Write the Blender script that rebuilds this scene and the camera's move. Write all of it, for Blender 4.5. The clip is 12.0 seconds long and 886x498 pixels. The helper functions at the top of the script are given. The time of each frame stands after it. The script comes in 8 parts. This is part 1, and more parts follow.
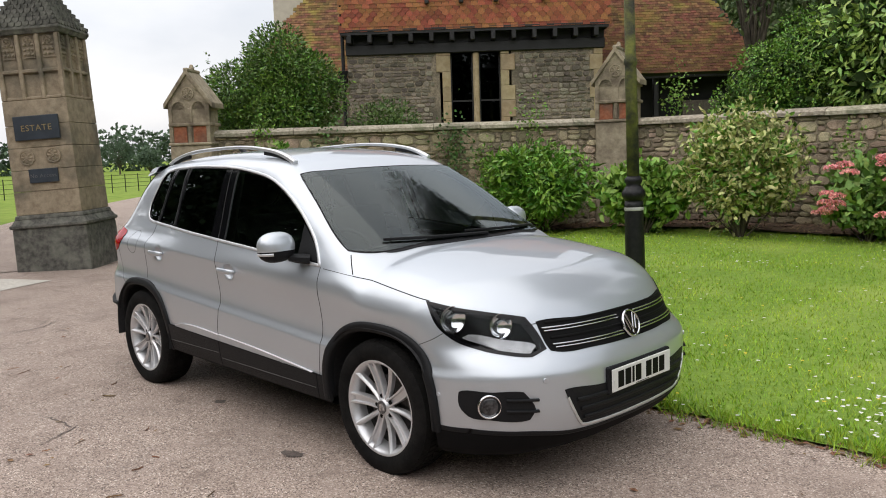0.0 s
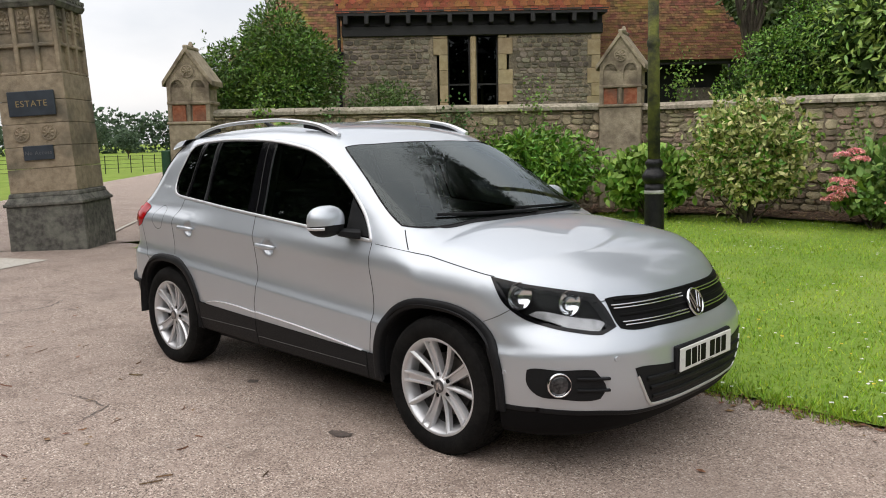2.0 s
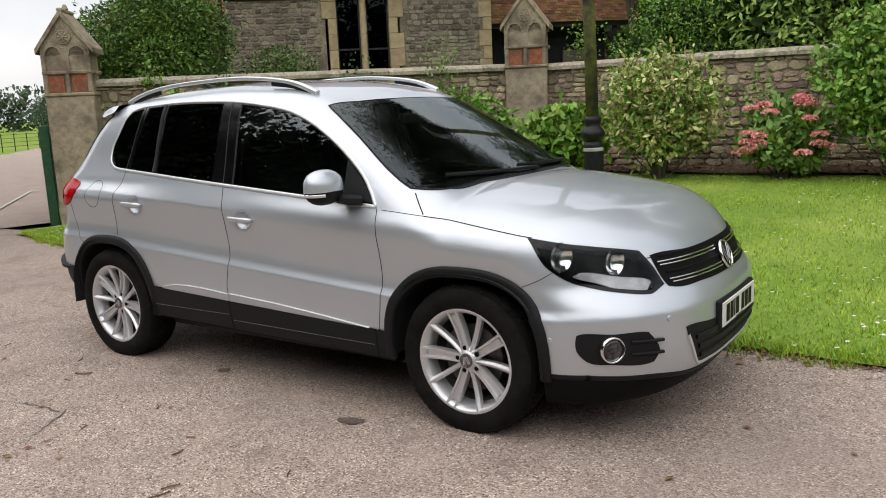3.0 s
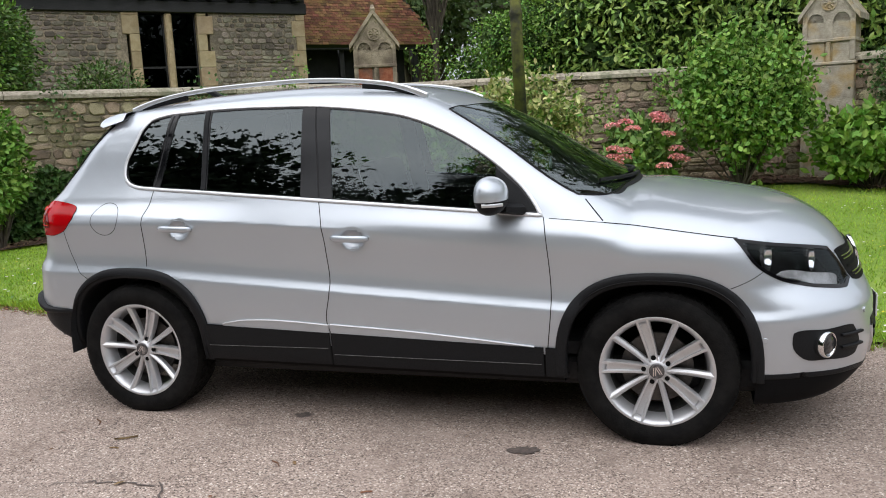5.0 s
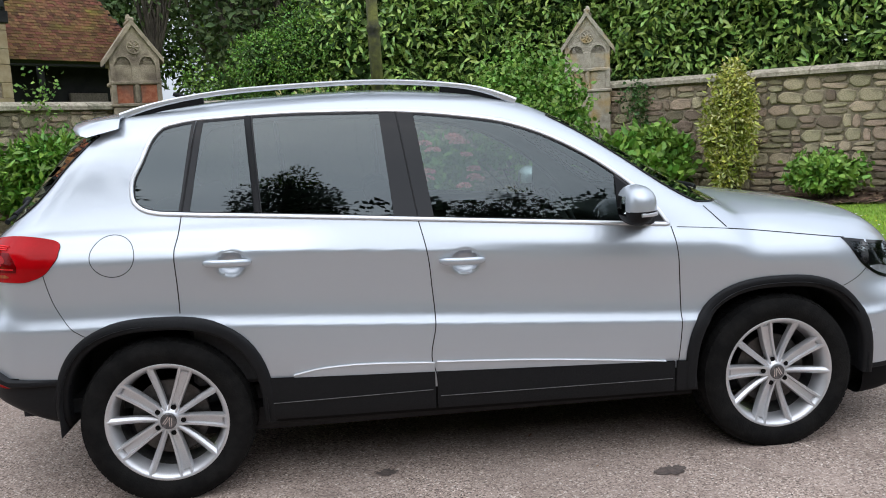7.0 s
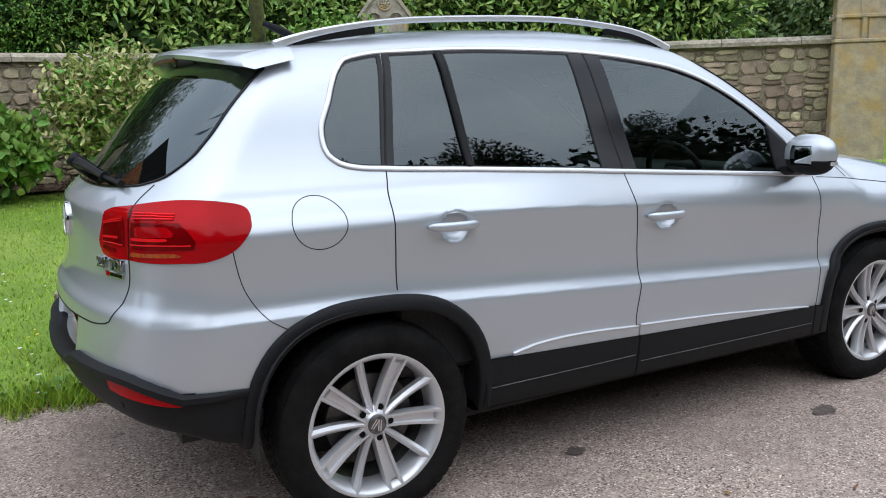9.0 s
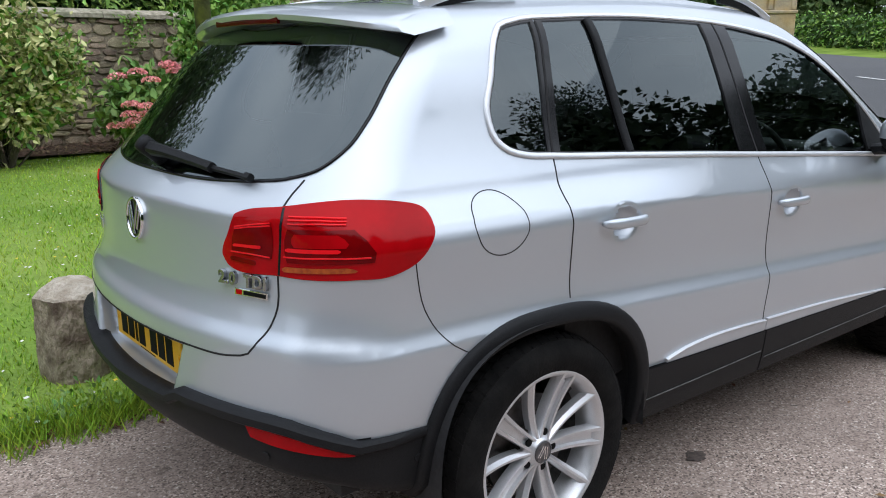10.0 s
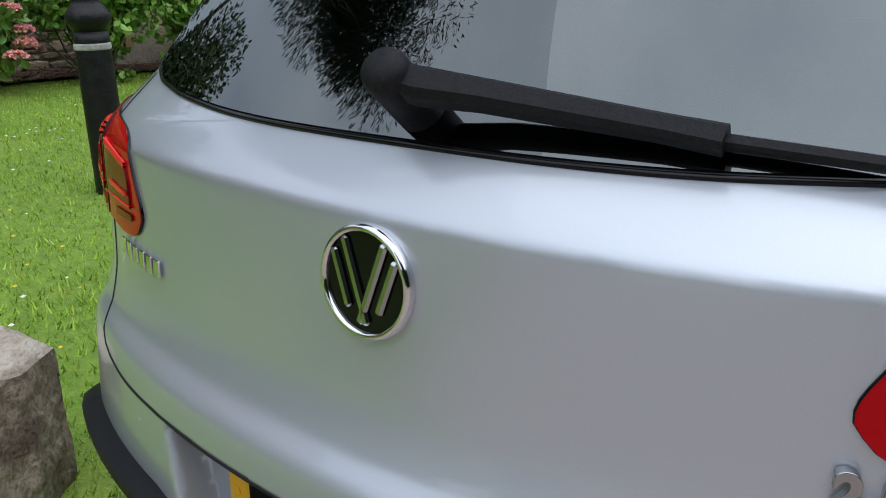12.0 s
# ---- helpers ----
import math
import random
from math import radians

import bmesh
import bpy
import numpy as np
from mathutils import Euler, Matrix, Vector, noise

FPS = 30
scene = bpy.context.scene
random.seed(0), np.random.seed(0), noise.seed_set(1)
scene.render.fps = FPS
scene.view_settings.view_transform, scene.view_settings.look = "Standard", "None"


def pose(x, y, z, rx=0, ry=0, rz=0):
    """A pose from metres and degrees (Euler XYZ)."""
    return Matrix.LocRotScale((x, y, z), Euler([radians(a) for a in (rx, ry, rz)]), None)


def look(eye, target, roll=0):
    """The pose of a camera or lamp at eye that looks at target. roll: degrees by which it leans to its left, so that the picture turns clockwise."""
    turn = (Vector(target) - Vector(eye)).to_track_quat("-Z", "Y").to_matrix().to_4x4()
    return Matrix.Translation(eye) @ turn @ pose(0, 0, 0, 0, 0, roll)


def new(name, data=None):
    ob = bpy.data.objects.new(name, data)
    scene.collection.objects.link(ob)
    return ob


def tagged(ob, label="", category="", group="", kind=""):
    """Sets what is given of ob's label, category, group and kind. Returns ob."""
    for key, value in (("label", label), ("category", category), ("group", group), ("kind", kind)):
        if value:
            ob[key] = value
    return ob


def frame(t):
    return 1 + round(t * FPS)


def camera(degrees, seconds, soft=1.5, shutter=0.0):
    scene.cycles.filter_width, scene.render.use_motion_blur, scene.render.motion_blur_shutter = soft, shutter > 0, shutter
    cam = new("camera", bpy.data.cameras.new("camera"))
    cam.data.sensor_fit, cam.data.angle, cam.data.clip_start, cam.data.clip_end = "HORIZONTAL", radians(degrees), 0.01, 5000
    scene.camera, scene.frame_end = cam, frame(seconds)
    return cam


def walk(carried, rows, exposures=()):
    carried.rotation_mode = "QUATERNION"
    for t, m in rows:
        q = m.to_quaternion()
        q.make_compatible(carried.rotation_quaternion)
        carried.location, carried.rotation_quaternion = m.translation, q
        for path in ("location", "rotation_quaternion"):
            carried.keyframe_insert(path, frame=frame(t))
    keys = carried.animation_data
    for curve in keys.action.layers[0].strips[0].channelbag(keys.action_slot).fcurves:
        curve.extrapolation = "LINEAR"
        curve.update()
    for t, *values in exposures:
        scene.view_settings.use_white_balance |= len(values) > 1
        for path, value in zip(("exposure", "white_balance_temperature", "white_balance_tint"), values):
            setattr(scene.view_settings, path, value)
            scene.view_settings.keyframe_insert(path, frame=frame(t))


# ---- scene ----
cam = camera(56.6, 12.0, soft=1.0)
PATH = [
    (0, (4.394, -3.448, 1.608), (2.982, -2.052, 1.369), -1.9),
    (0.5, (4.388, -3.45, 1.605), (2.974, -2.057, 1.361), -1.7),
    (1, (4.387, -3.456, 1.607), (2.97, -2.069, 1.353), -1.3),
    (1.5, (4.294, -3.477, 1.587), (2.878, -2.087, 1.337), -0.5),
    (2, (4.031, -3.656, 1.545), (2.659, -2.226, 1.274), -1.1),
    (2.5, (3.709, -3.785, 1.502), (2.453, -2.262, 1.18), -2.2),
    (2.7, (3.537, -3.796, 1.494), (2.334, -2.234, 1.157), -2.4),
    (4.3, (2.112, -4.235, 1.455), (1.317, -2.432, 1.115), -3.2),
    (4.5, (1.924, -4.295, 1.446), (1.182, -2.467, 1.118), -3.2),
    (5, (1.437, -4.391, 1.462), (0.863, -2.502, 1.143), -2.7),
    (5.5, (0.958, -4.384, 1.448), (0.536, -2.452, 1.147), -2.9),
    (6, (0.456, -4.385, 1.442), (0.209, -2.419, 1.167), -3.2),
    (6.5, (-0.036, -4.331, 1.448), (-0.034, -2.35, 1.168), -3.3),
    (7, (-0.519, -4.176, 1.455), (-0.301, -2.21, 1.166), -2.6),
    (7.5, (-1.065, -4.055, 1.446), (-0.693, -2.116, 1.131), -2.5),
    (7.7, (-1.254, -3.986, 1.441), (-0.817, -2.062, 1.115), -2.5),
    (9.3, (-2.521, -2.966, 1.392), (-1.477, -1.303, 1.008), -1.0),
    (9.5, (-2.626, -2.797, 1.413), (-1.532, -1.17, 1.015), -0.8),
    (10, (-2.877, -2.346, 1.437), (-1.646, -0.838, 0.976), -0.4),
    (10.5, (-2.949, -1.884, 1.415), (-1.591, -0.493, 0.945), -1.5),
    (11, (-2.97, -1.428, 1.4), (-1.486, -0.174, 0.923), -2.4),
    (11.5, (-2.855, -1.0, 1.345), (-1.36, 0.19, 0.764), -3.5),
    (12, (-2.68, -0.562, 1.285), (-1.176, 0.6, 0.663), -0.4),
]
walk(cam, [(t, look(eye, target, roll)) for t, eye, target, roll in PATH], [(0, 0.52, 6780, 12), (2.5, 0.52, 6850, 12), (6, 0.67, 6250, 11), (9.5, 0.58, 5980, 10), (10.5, 0.61, 6020, 11), (12, 0.47, 6020, 12)])


# ---- world, sun ----
world = bpy.data.worlds.new("sky")
world.use_nodes = True
scene.world = world
SUN_EL, SUN_AZ = radians(58), radians(196)


def build_sky():
    """An overcast sky: thin cloud over a clear-sky model, brighter overhead than at the horizon."""
    nt = world.node_tree
    nt.nodes.clear()
    N, L = nt.nodes, nt.links
    out, bg, sky = N.new("ShaderNodeOutputWorld"), N.new("ShaderNodeBackground"), N.new("ShaderNodeTexSky")
    sky.sky_type, sky.sun_disc = "NISHITA", False
    sky.sun_elevation, sky.sun_rotation = SUN_EL, SUN_AZ
    sky.air_density, sky.dust_density = 1.0, 3.0
    tc, mp, nz, ramp = N.new("ShaderNodeTexCoord"), N.new("ShaderNodeMapping"), N.new("ShaderNodeTexNoise"), N.new("ShaderNodeValToRGB")
    mp.inputs["Scale"].default_value = (1.0, 1.0, 2.2)
    nz.inputs["Scale"].default_value, nz.inputs["Detail"].default_value = 2.1, 7.0
    e = ramp.color_ramp.elements
    e[0].position, e[0].color = 0.36, (6.3, 6.8, 7.5, 1)
    e[1].position, e[1].color = 0.64, (9.4, 9.6, 9.9, 1)
    sep, up = N.new("ShaderNodeSeparateXYZ"), N.new("ShaderNodeMapRange")
    up.inputs["From Min"].default_value, up.inputs["From Max"].default_value = 0.0, 0.55
    up.inputs["To Min"].default_value, up.inputs["To Max"].default_value = ZENITH[0], ZENITH[1]
    mul = N.new("ShaderNodeVectorMath")
    mul.operation = "SCALE"
    mix = N.new("ShaderNodeMix")
    mix.data_type = "RGBA"
    mix.inputs["Factor"].default_value = 0.85
    bg.inputs["Strength"].default_value = 0.108
    L.new(tc.outputs["Generated"], mp.inputs["Vector"])
    L.new(tc.outputs["Generated"], sep.inputs["Vector"])
    L.new(sep.outputs["Z"], up.inputs["Value"])
    L.new(mp.outputs["Vector"], nz.inputs["Vector"])
    L.new(nz.outputs["Fac"], ramp.inputs["Fac"])
    L.new(ramp.outputs["Color"], mul.inputs[0])
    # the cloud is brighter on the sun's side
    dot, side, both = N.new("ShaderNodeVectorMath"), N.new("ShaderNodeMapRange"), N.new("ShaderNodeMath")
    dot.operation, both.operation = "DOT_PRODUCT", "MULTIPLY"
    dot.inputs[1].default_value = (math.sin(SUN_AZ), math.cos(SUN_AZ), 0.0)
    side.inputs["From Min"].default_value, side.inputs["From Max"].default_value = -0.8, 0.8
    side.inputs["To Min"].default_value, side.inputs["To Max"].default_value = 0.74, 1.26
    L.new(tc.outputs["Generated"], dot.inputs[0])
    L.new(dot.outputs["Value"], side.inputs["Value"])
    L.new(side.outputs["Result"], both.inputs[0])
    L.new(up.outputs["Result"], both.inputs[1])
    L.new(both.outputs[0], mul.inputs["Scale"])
    L.new(sky.outputs["Color"], mix.inputs["A"])
    L.new(mul.outputs["Vector"], mix.inputs["B"])
    L.new(mix.outputs["Result"], bg.inputs["Color"])
    L.new(bg.outputs["Background"], out.inputs["Surface"])


ZENITH = (0.77, 1.24)
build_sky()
sun_data = bpy.data.lights.new("sun", "SUN")
sun_data.energy, sun_data.angle, sun_data.color = 0.85, radians(115), (1.0, 0.96, 0.9)
sun = new("sun", sun_data)
sun.matrix_world = look((0, 0, 30), (0 - math.sin(SUN_AZ) * 10 * math.cos(SUN_EL), -math.cos(SUN_AZ) * 10 * math.cos(SUN_EL), 30 - 10 * math.sin(SUN_EL)))


# ---- materials ----
def mk(name, a, b=None, scale=8.0, rough=0.7, metal=0.0, bump=0.0, bscale=None, spread=0.12, rnd=0.0, c=None, cscale=1.2, camt=0.35, island=0.0, spec=0.5, coat=0.0, detail=5.0, stretch=None):
    """A surface of two tones at one scale (a, b), stained by a third tone (c) at a larger one, with relief."""
    m = bpy.data.materials.new(name)
    m.use_nodes = True
    nt = m.node_tree
    N, L = nt.nodes, nt.links
    bs = N["Principled BSDF"]
    bs.inputs["Metallic"].default_value = metal
    bs.inputs["Specular IOR Level"].default_value = spec
    bs.inputs["Coat Weight"].default_value = coat
    bs.inputs["Coat Roughness"].default_value = 0.03
    bs.inputs["Roughness"].default_value = rough
    if b is None:
        bs.inputs["Base Color"].default_value = (*a, 1)
        return m
    tc = N.new("ShaderNodeTexCoord")
    src = tc.outputs["Object"]
    if stretch:
        mp = N.new("ShaderNodeMapping")
        mp.inputs["Scale"].default_value = stretch
        L.new(src, mp.inputs["Vector"])
        src = mp.outputs["Vector"]
    n1 = N.new("ShaderNodeTexNoise")
    n1.inputs["Scale"].default_value, n1.inputs["Detail"].default_value, n1.inputs["Roughness"].default_value = scale, detail, 0.65
    L.new(src, n1.inputs["Vector"])
    r1 = N.new("ShaderNodeValToRGB")
    r1.color_ramp.elements[0].position, r1.color_ramp.elements[0].color = 0.5 - spread, (*a, 1)
    r1.color_ramp.elements[1].position, r1.color_ramp.elements[1].color = 0.5 + spread, (*b, 1)
    L.new(n1.outputs["Fac"], r1.inputs["Fac"])
    col = r1.outputs["Color"]
    if c is not None:
        n2 = N.new("ShaderNodeTexNoise")
        n2.inputs["Scale"].default_value, n2.inputs["Detail"].default_value = cscale, 6.0
        L.new(tc.outputs["Object"], n2.inputs["Vector"])
        r2 = N.new("ShaderNodeMapRange")
        r2.inputs["From Min"].default_value, r2.inputs["From Max"].default_value = 0.48, 0.66
        r2.inputs["To Max"].default_value = camt
        L.new(n2.outputs["Fac"], r2.inputs["Value"])
        mx = N.new("ShaderNodeMix")
        mx.data_type = "RGBA"
        L.new(r2.outputs["Result"], mx.inputs["Factor"])
        L.new(col, mx.inputs["A"])
        mx.inputs["B"].default_value = (*c, 1)
        col = mx.outputs["Result"]
    if rnd or island:
        if rnd:
            oi = N.new("ShaderNodeObjectInfo")
            rv = oi.outputs["Random"]
        else:
            oi = N.new("ShaderNodeNewGeometry")
            rv = oi.outputs["Random Per Island"]
        mr = N.new("ShaderNodeMapRange")
        k = rnd or island
        mr.inputs["To Min"].default_value, mr.inputs["To Max"].default_value = 1 - k, 1 + k
        L.new(rv, mr.inputs["Value"])
        hs = N.new("ShaderNodeHueSaturation")
        L.new(mr.outputs["Result"], hs.inputs["Value"])
        mh = N.new("ShaderNodeMapRange")
        mh.inputs["To Min"].default_value, mh.inputs["To Max"].default_value = 0.5 - 0.035 * k * 2, 0.5 + 0.035 * k * 2
        ms = N.new("ShaderNodeMath")
        ms.operation = "FRACT"
        mm = N.new("ShaderNodeMath")
        mm.operation = "MULTIPLY"
        mm.inputs[1].default_value = 17.31
        L.new(rv, mm.inputs[0])
        L.new(mm.outputs[0], ms.inputs[0])
        L.new(ms.outputs[0], mh.inputs["Value"])
        L.new(mh.outputs["Result"], hs.inputs["Hue"])
        L.new(col, hs.inputs["Color"])
        col = hs.outputs["Color"]
    L.new(col, bs.inputs["Base Color"])
    if bump:
        nb = N.new("ShaderNodeTexNoise")
        nb.inputs["Scale"].default_value, nb.inputs["Detail"].default_value = bscale or scale * 3, 6.0
        L.new(src, nb.inputs["Vector"])
        bp = N.new("ShaderNodeBump")
        bp.inputs["Strength"].default_value, bp.inputs["Distance"].default_value = bump, 0.02
        L.new(nb.outputs["Fac"], bp.inputs["Height"])
        L.new(bp.outputs["Normal"], bs.inputs["Normal"])
    return m


def glass_mat(name, tint, rough=0.0, ior=1.8):
    """A thin pane: tinted see-through with a Fresnel gloss."""
    m = bpy.data.materials.new(name)
    m.use_nodes = True
    nt = m.node_tree
    nt.nodes.remove(nt.nodes["Principled BSDF"])
    tr, gl, fr, mx = [nt.nodes.new("ShaderNode" + k) for k in ("BsdfTransparent", "BsdfGlossy", "Fresnel", "MixShader")]
    tr.inputs["Color"].default_value = (*tint, 1)
    gl.inputs["Roughness"].default_value = rough
    gl.inputs["Color"].default_value = (0.88, 0.97, 0.98, 1)
    fr.inputs["IOR"].default_value = ior
    nt.links.new(fr.outputs[0], mx.inputs[0])
    nt.links.new(tr.outputs[0], mx.inputs[1])
    nt.links.new(gl.outputs[0], mx.inputs[2])
    nt.links.new(mx.outputs[0], nt.nodes["Material Output"].inputs["Surface"])
    return m


def leaf_mat(name, a, b, rough=0.45, edge=None):
    """Leaves, each of its own shade, letting a little light through."""
    a, b = [(c[0] * 1.22, c[1], c[2] * 1.4) for c in (a, b)]
    m = mk(name, a, b, scale=3.0, rough=rough, island=0.35, spread=0.2)
    bs = m.node_tree.nodes["Principled BSDF"]
    bs.inputs["Specular IOR Level"].default_value = 0.28
    return m


def tarmac_mat():
    """Worn tarmac: chips of tan, grey and white stone in a brown binder, with large worn and damp patches."""
    m = bpy.data.materials.new("worn_gravel_tarmac")
    m.use_nodes = True
    nt = m.node_tree
    N, L = nt.nodes, nt.links
    bs = N["Principled BSDF"]
    bs.inputs["Roughness"].default_value = 0.85
    bs.inputs["Specular IOR Level"].default_value = 0.3
    tc = N.new("ShaderNodeTexCoord")
    chips, ramp = N.new("ShaderNodeTexVoronoi"), N.new("ShaderNodeValToRGB")
    chips.inputs["Scale"].default_value = 150
    L.new(tc.outputs["Object"], chips.inputs["Vector"])
    e = ramp.color_ramp.elements
    e[0].position, e[0].color = 0.0, (0.075, 0.056, 0.047, 1)
    e[1].position, e[1].color = 1.0, (0.88, 0.81, 0.73, 1)
    for q, c in ((0.3, (0.325, 0.25, 0.21)), (0.72, (0.45, 0.354, 0.298)), (0.93, (0.60, 0.49, 0.415))):
        k = e.new(q)
        k.color = (*c, 1)
    sp = N.new("ShaderNodeSeparateColor")
    L.new(chips.outputs["Color"], sp.inputs["Color"])
    L.new(sp.outputs["Red"], ramp.inputs["Fac"])
    col = ramp.outputs["Color"]
    for scale, lo, hi, tone, amt in ((0.55, 0.5, 0.68, (0.29, 0.232, 0.20), 0.55), (1.7, 0.5, 0.68, (0.22, 0.165, 0.135), 0.5), (2.9, 0.53, 0.66, (0.42, 0.33, 0.28), 0.45), (7.0, 0.58, 0.70, (0.15, 0.118, 0.10), 0.6)):
        n, r, x = N.new("ShaderNodeTexNoise"), N.new("ShaderNodeMapRange"), N.new("ShaderNodeMix")
        n.inputs["Scale"].default_value, n.inputs["Detail"].default_value, n.inputs["Roughness"].default_value = scale, 8.0, 0.65
        L.new(tc.outputs["Object"], n.inputs["Vector"])
        r.inputs["From Min"].default_value, r.inputs["From Max"].default_value, r.inputs["To Max"].default_value = lo, hi, amt
        L.new(n.outputs["Fac"], r.inputs["Value"])
        x.data_type = "RGBA"
        L.new(r.outputs["Result"], x.inputs["Factor"])
        L.new(col, x.inputs["A"])
        x.inputs["B"].default_value = (*tone, 1)
        col = x.outputs["Result"]
    L.new(col, bs.inputs["Base Color"])
    bp = N.new("ShaderNodeBump")
    bp.inputs["Strength"].default_value, bp.inputs["Distance"].default_value = 1.0, 0.007
    L.new(sp.outputs["Green"], bp.inputs["Height"])
    L.new(bp.outputs["Normal"], bs.inputs["Normal"])
    return m


M_ASPHALT = tarmac_mat()
M_ROAD = mk("road_tarmac", (0.055, 0.055, 0.058), (0.095, 0.095, 0.097), scale=60, rough=0.85, bump=0.3, c=(0.11, 0.11, 0.11), cscale=0.3)
M_GRASS = mk("turf", (0.12, 0.22, 0.02), (0.22, 0.34, 0.04), scale=16, rough=0.9, bump=0.9, bscale=60, c=(0.34, 0.42, 0.09), cscale=0.7, camt=0.6, spread=0.2)
M_FIELD = mk("meadow", (0.12, 0.19, 0.025), (0.20, 0.28, 0.045), scale=1.2, rough=0.95, bump=0.4, spec=0.1, c=(0.26, 0.30, 0.07), cscale=0.12)
M_SOIL = mk("bark_mulch", (0.04, 0.025, 0.016), (0.15, 0.092, 0.058), scale=40, rough=0.95, bump=1.0, bscale=60, c=(0.2, 0.13, 0.07), cscale=3)
M_MORTAR = mk("mortar", (0.21, 0.172, 0.12), (0.40, 0.335, 0.24), scale=30, rough=0.95, bump=0.6, c=(0.07, 0.065, 0.05), cscale=1.1, camt=0.7)
M_STONE = mk("rubble_stone", (0.22, 0.168, 0.105), (0.62, 0.51, 0.36), scale=22, rough=0.9, bump=0.7, c=(0.09, 0.078, 0.055), cscale=1.3, camt=0.6, rnd=0.45, spread=0.2)
M_STONE_J = mk("rubble_stone_rest", (0.22, 0.168, 0.105), (0.62, 0.51, 0.36), scale=22, rough=0.9, bump=0.7, c=(0.09, 0.078, 0.055), cscale=1.3, camt=0.6, island=0.45, spread=0.2)
M_HSTONE = mk("grey_flint", (0.125, 0.108, 0.084), (0.36, 0.315, 0.245), scale=24, rough=0.85, bump=0.6, c=(0.17, 0.15, 0.12), cscale=2.0, camt=0.5, rnd=0.5, spread=0.22)
M_HSTONE_J = mk("grey_flint_rest", (0.125, 0.108, 0.084), (0.36, 0.315, 0.245), scale=24, rough=0.85, bump=0.6, c=(0.17, 0.15, 0.12), cscale=2.0, camt=0.5, island=0.5, spread=0.22)
M_COPING = mk("coping_stone", (0.24, 0.21, 0.155), (0.46, 0.41, 0.32), scale=18, rough=0.9, bump=0.6, c=(0.10, 0.12, 0.06), cscale=2.2, camt=0.7, rnd=0.15)
M_ASHLAR = mk("weathered_ashlar", (0.235, 0.185, 0.125), (0.40, 0.325, 0.23), scale=9, rough=0.9, bump=0.4, bscale=50, c=(0.085, 0.08, 0.062), cscale=1.6, camt=0.75, spread=0.18)
M_ASHLAR_D = mk("dark_plinth_stone", (0.06, 0.06, 0.052), (0.15, 0.145, 0.125), scale=10, rough=0.9, bump=0.5, bscale=50, c=(0.24, 0.24, 0.2), cscale=4, camt=0.5)
M_PIER = mk("lichened_limestone", (0.25, 0.205, 0.14), (0.45, 0.38, 0.275), scale=12, rough=0.92, bump=0.5, bscale=60, c=(0.10, 0.075, 0.055), cscale=2.4, camt=0.75, spread=0.2)
M_PIER_L = mk("pale_lichened_stone", (0.30, 0.265, 0.205), (0.50, 0.45, 0.36), scale=12, rough=0.92, bump=0.5, bscale=60, c=(0.42, 0.27, 0.07), cscale=3.2, camt=0.75, spread=0.2)
M_PIERRED = mk("red_brick_panel", (0.26, 0.075, 0.035), (0.36, 0.14, 0.075), scale=14, rough=0.9, bump=0.4, c=(0.12, 0.08, 0.06), cscale=3, camt=0.7)
M_LICHEN = mk("lichen_stone", (0.34, 0.285, 0.20), (0.47, 0.385, 0.25), scale=9, rough=0.95, bump=0.4, c=(0.48, 0.31, 0.07), cscale=3, camt=0.6)
M_DRESSED = mk("buff_dressed_stone", (0.36, 0.27, 0.15), (0.47, 0.37, 0.23), scale=6, rough=0.85, bump=0.25, bscale=60, c=(0.3, 0.25, 0.17), cscale=2, rnd=0.14)
M_BEAM = mk("black_painted_timber", (0.006, 0.006, 0.006), (0.016, 0.015, 0.014), scale=12, rough=0.5, bump=0.3, stretch=(1, 1, 6))
M_TILEHUNG = mk("terracotta_hung_tile", (0.30, 0.085, 0.035), (0.44, 0.17, 0.075), scale=14, rough=0.85, bump=0.4, c=(0.12, 0.085, 0.06), cscale=2.2, camt=0.55, rnd=0.3)
M_TILEHUNG_J = mk("terracotta_hung_tile_rest", (0.30, 0.085, 0.035), (0.44, 0.17, 0.075), scale=14, rough=0.85, bump=0.4, c=(0.12, 0.085, 0.06), cscale=2.2, camt=0.55, island=0.3)
M_ROOFTILE = mk("mossy_roof_tile", (0.13, 0.06, 0.03), (0.26, 0.125, 0.062), scale=12, rough=0.9, bump=0.5, c=(0.235, 0.185, 0.035), cscale=1.3, camt=0.75, rnd=0.4)
M_ROOFTILE_J = mk("mossy_roof_tile_rest", (0.13, 0.06, 0.03), (0.26, 0.125, 0.062), scale=12, rough=0.9, bump=0.5, c=(0.235, 0.185, 0.035), cscale=1.3, camt=0.75, island=0.4)
M_SLATE = mk("painted_sign_board", (0.022, 0.030, 0.042), (0.034, 0.045, 0.06), scale=5, rough=0.55, bump=0.05)
M_GOLD = mk("gilt_lettering", (0.42, 0.33, 0.16), (0.3, 0.22, 0.1), scale=30, rough=0.45, metal=0.4)
M_IRON = mk("black_cast_iron", (0.005, 0.005, 0.006), (0.012, 0.012, 0.012), scale=20, spec=0.3, rough=0.42, bump=0.25)
M_IRONMOSS = mk("algae_covered_iron", (0.03, 0.03, 0.022), (0.16, 0.17, 0.03), scale=5, rough=0.85, bump=0.5, bscale=40, c=(0.02, 0.02, 0.018), cscale=7, camt=0.8, spread=0.16)
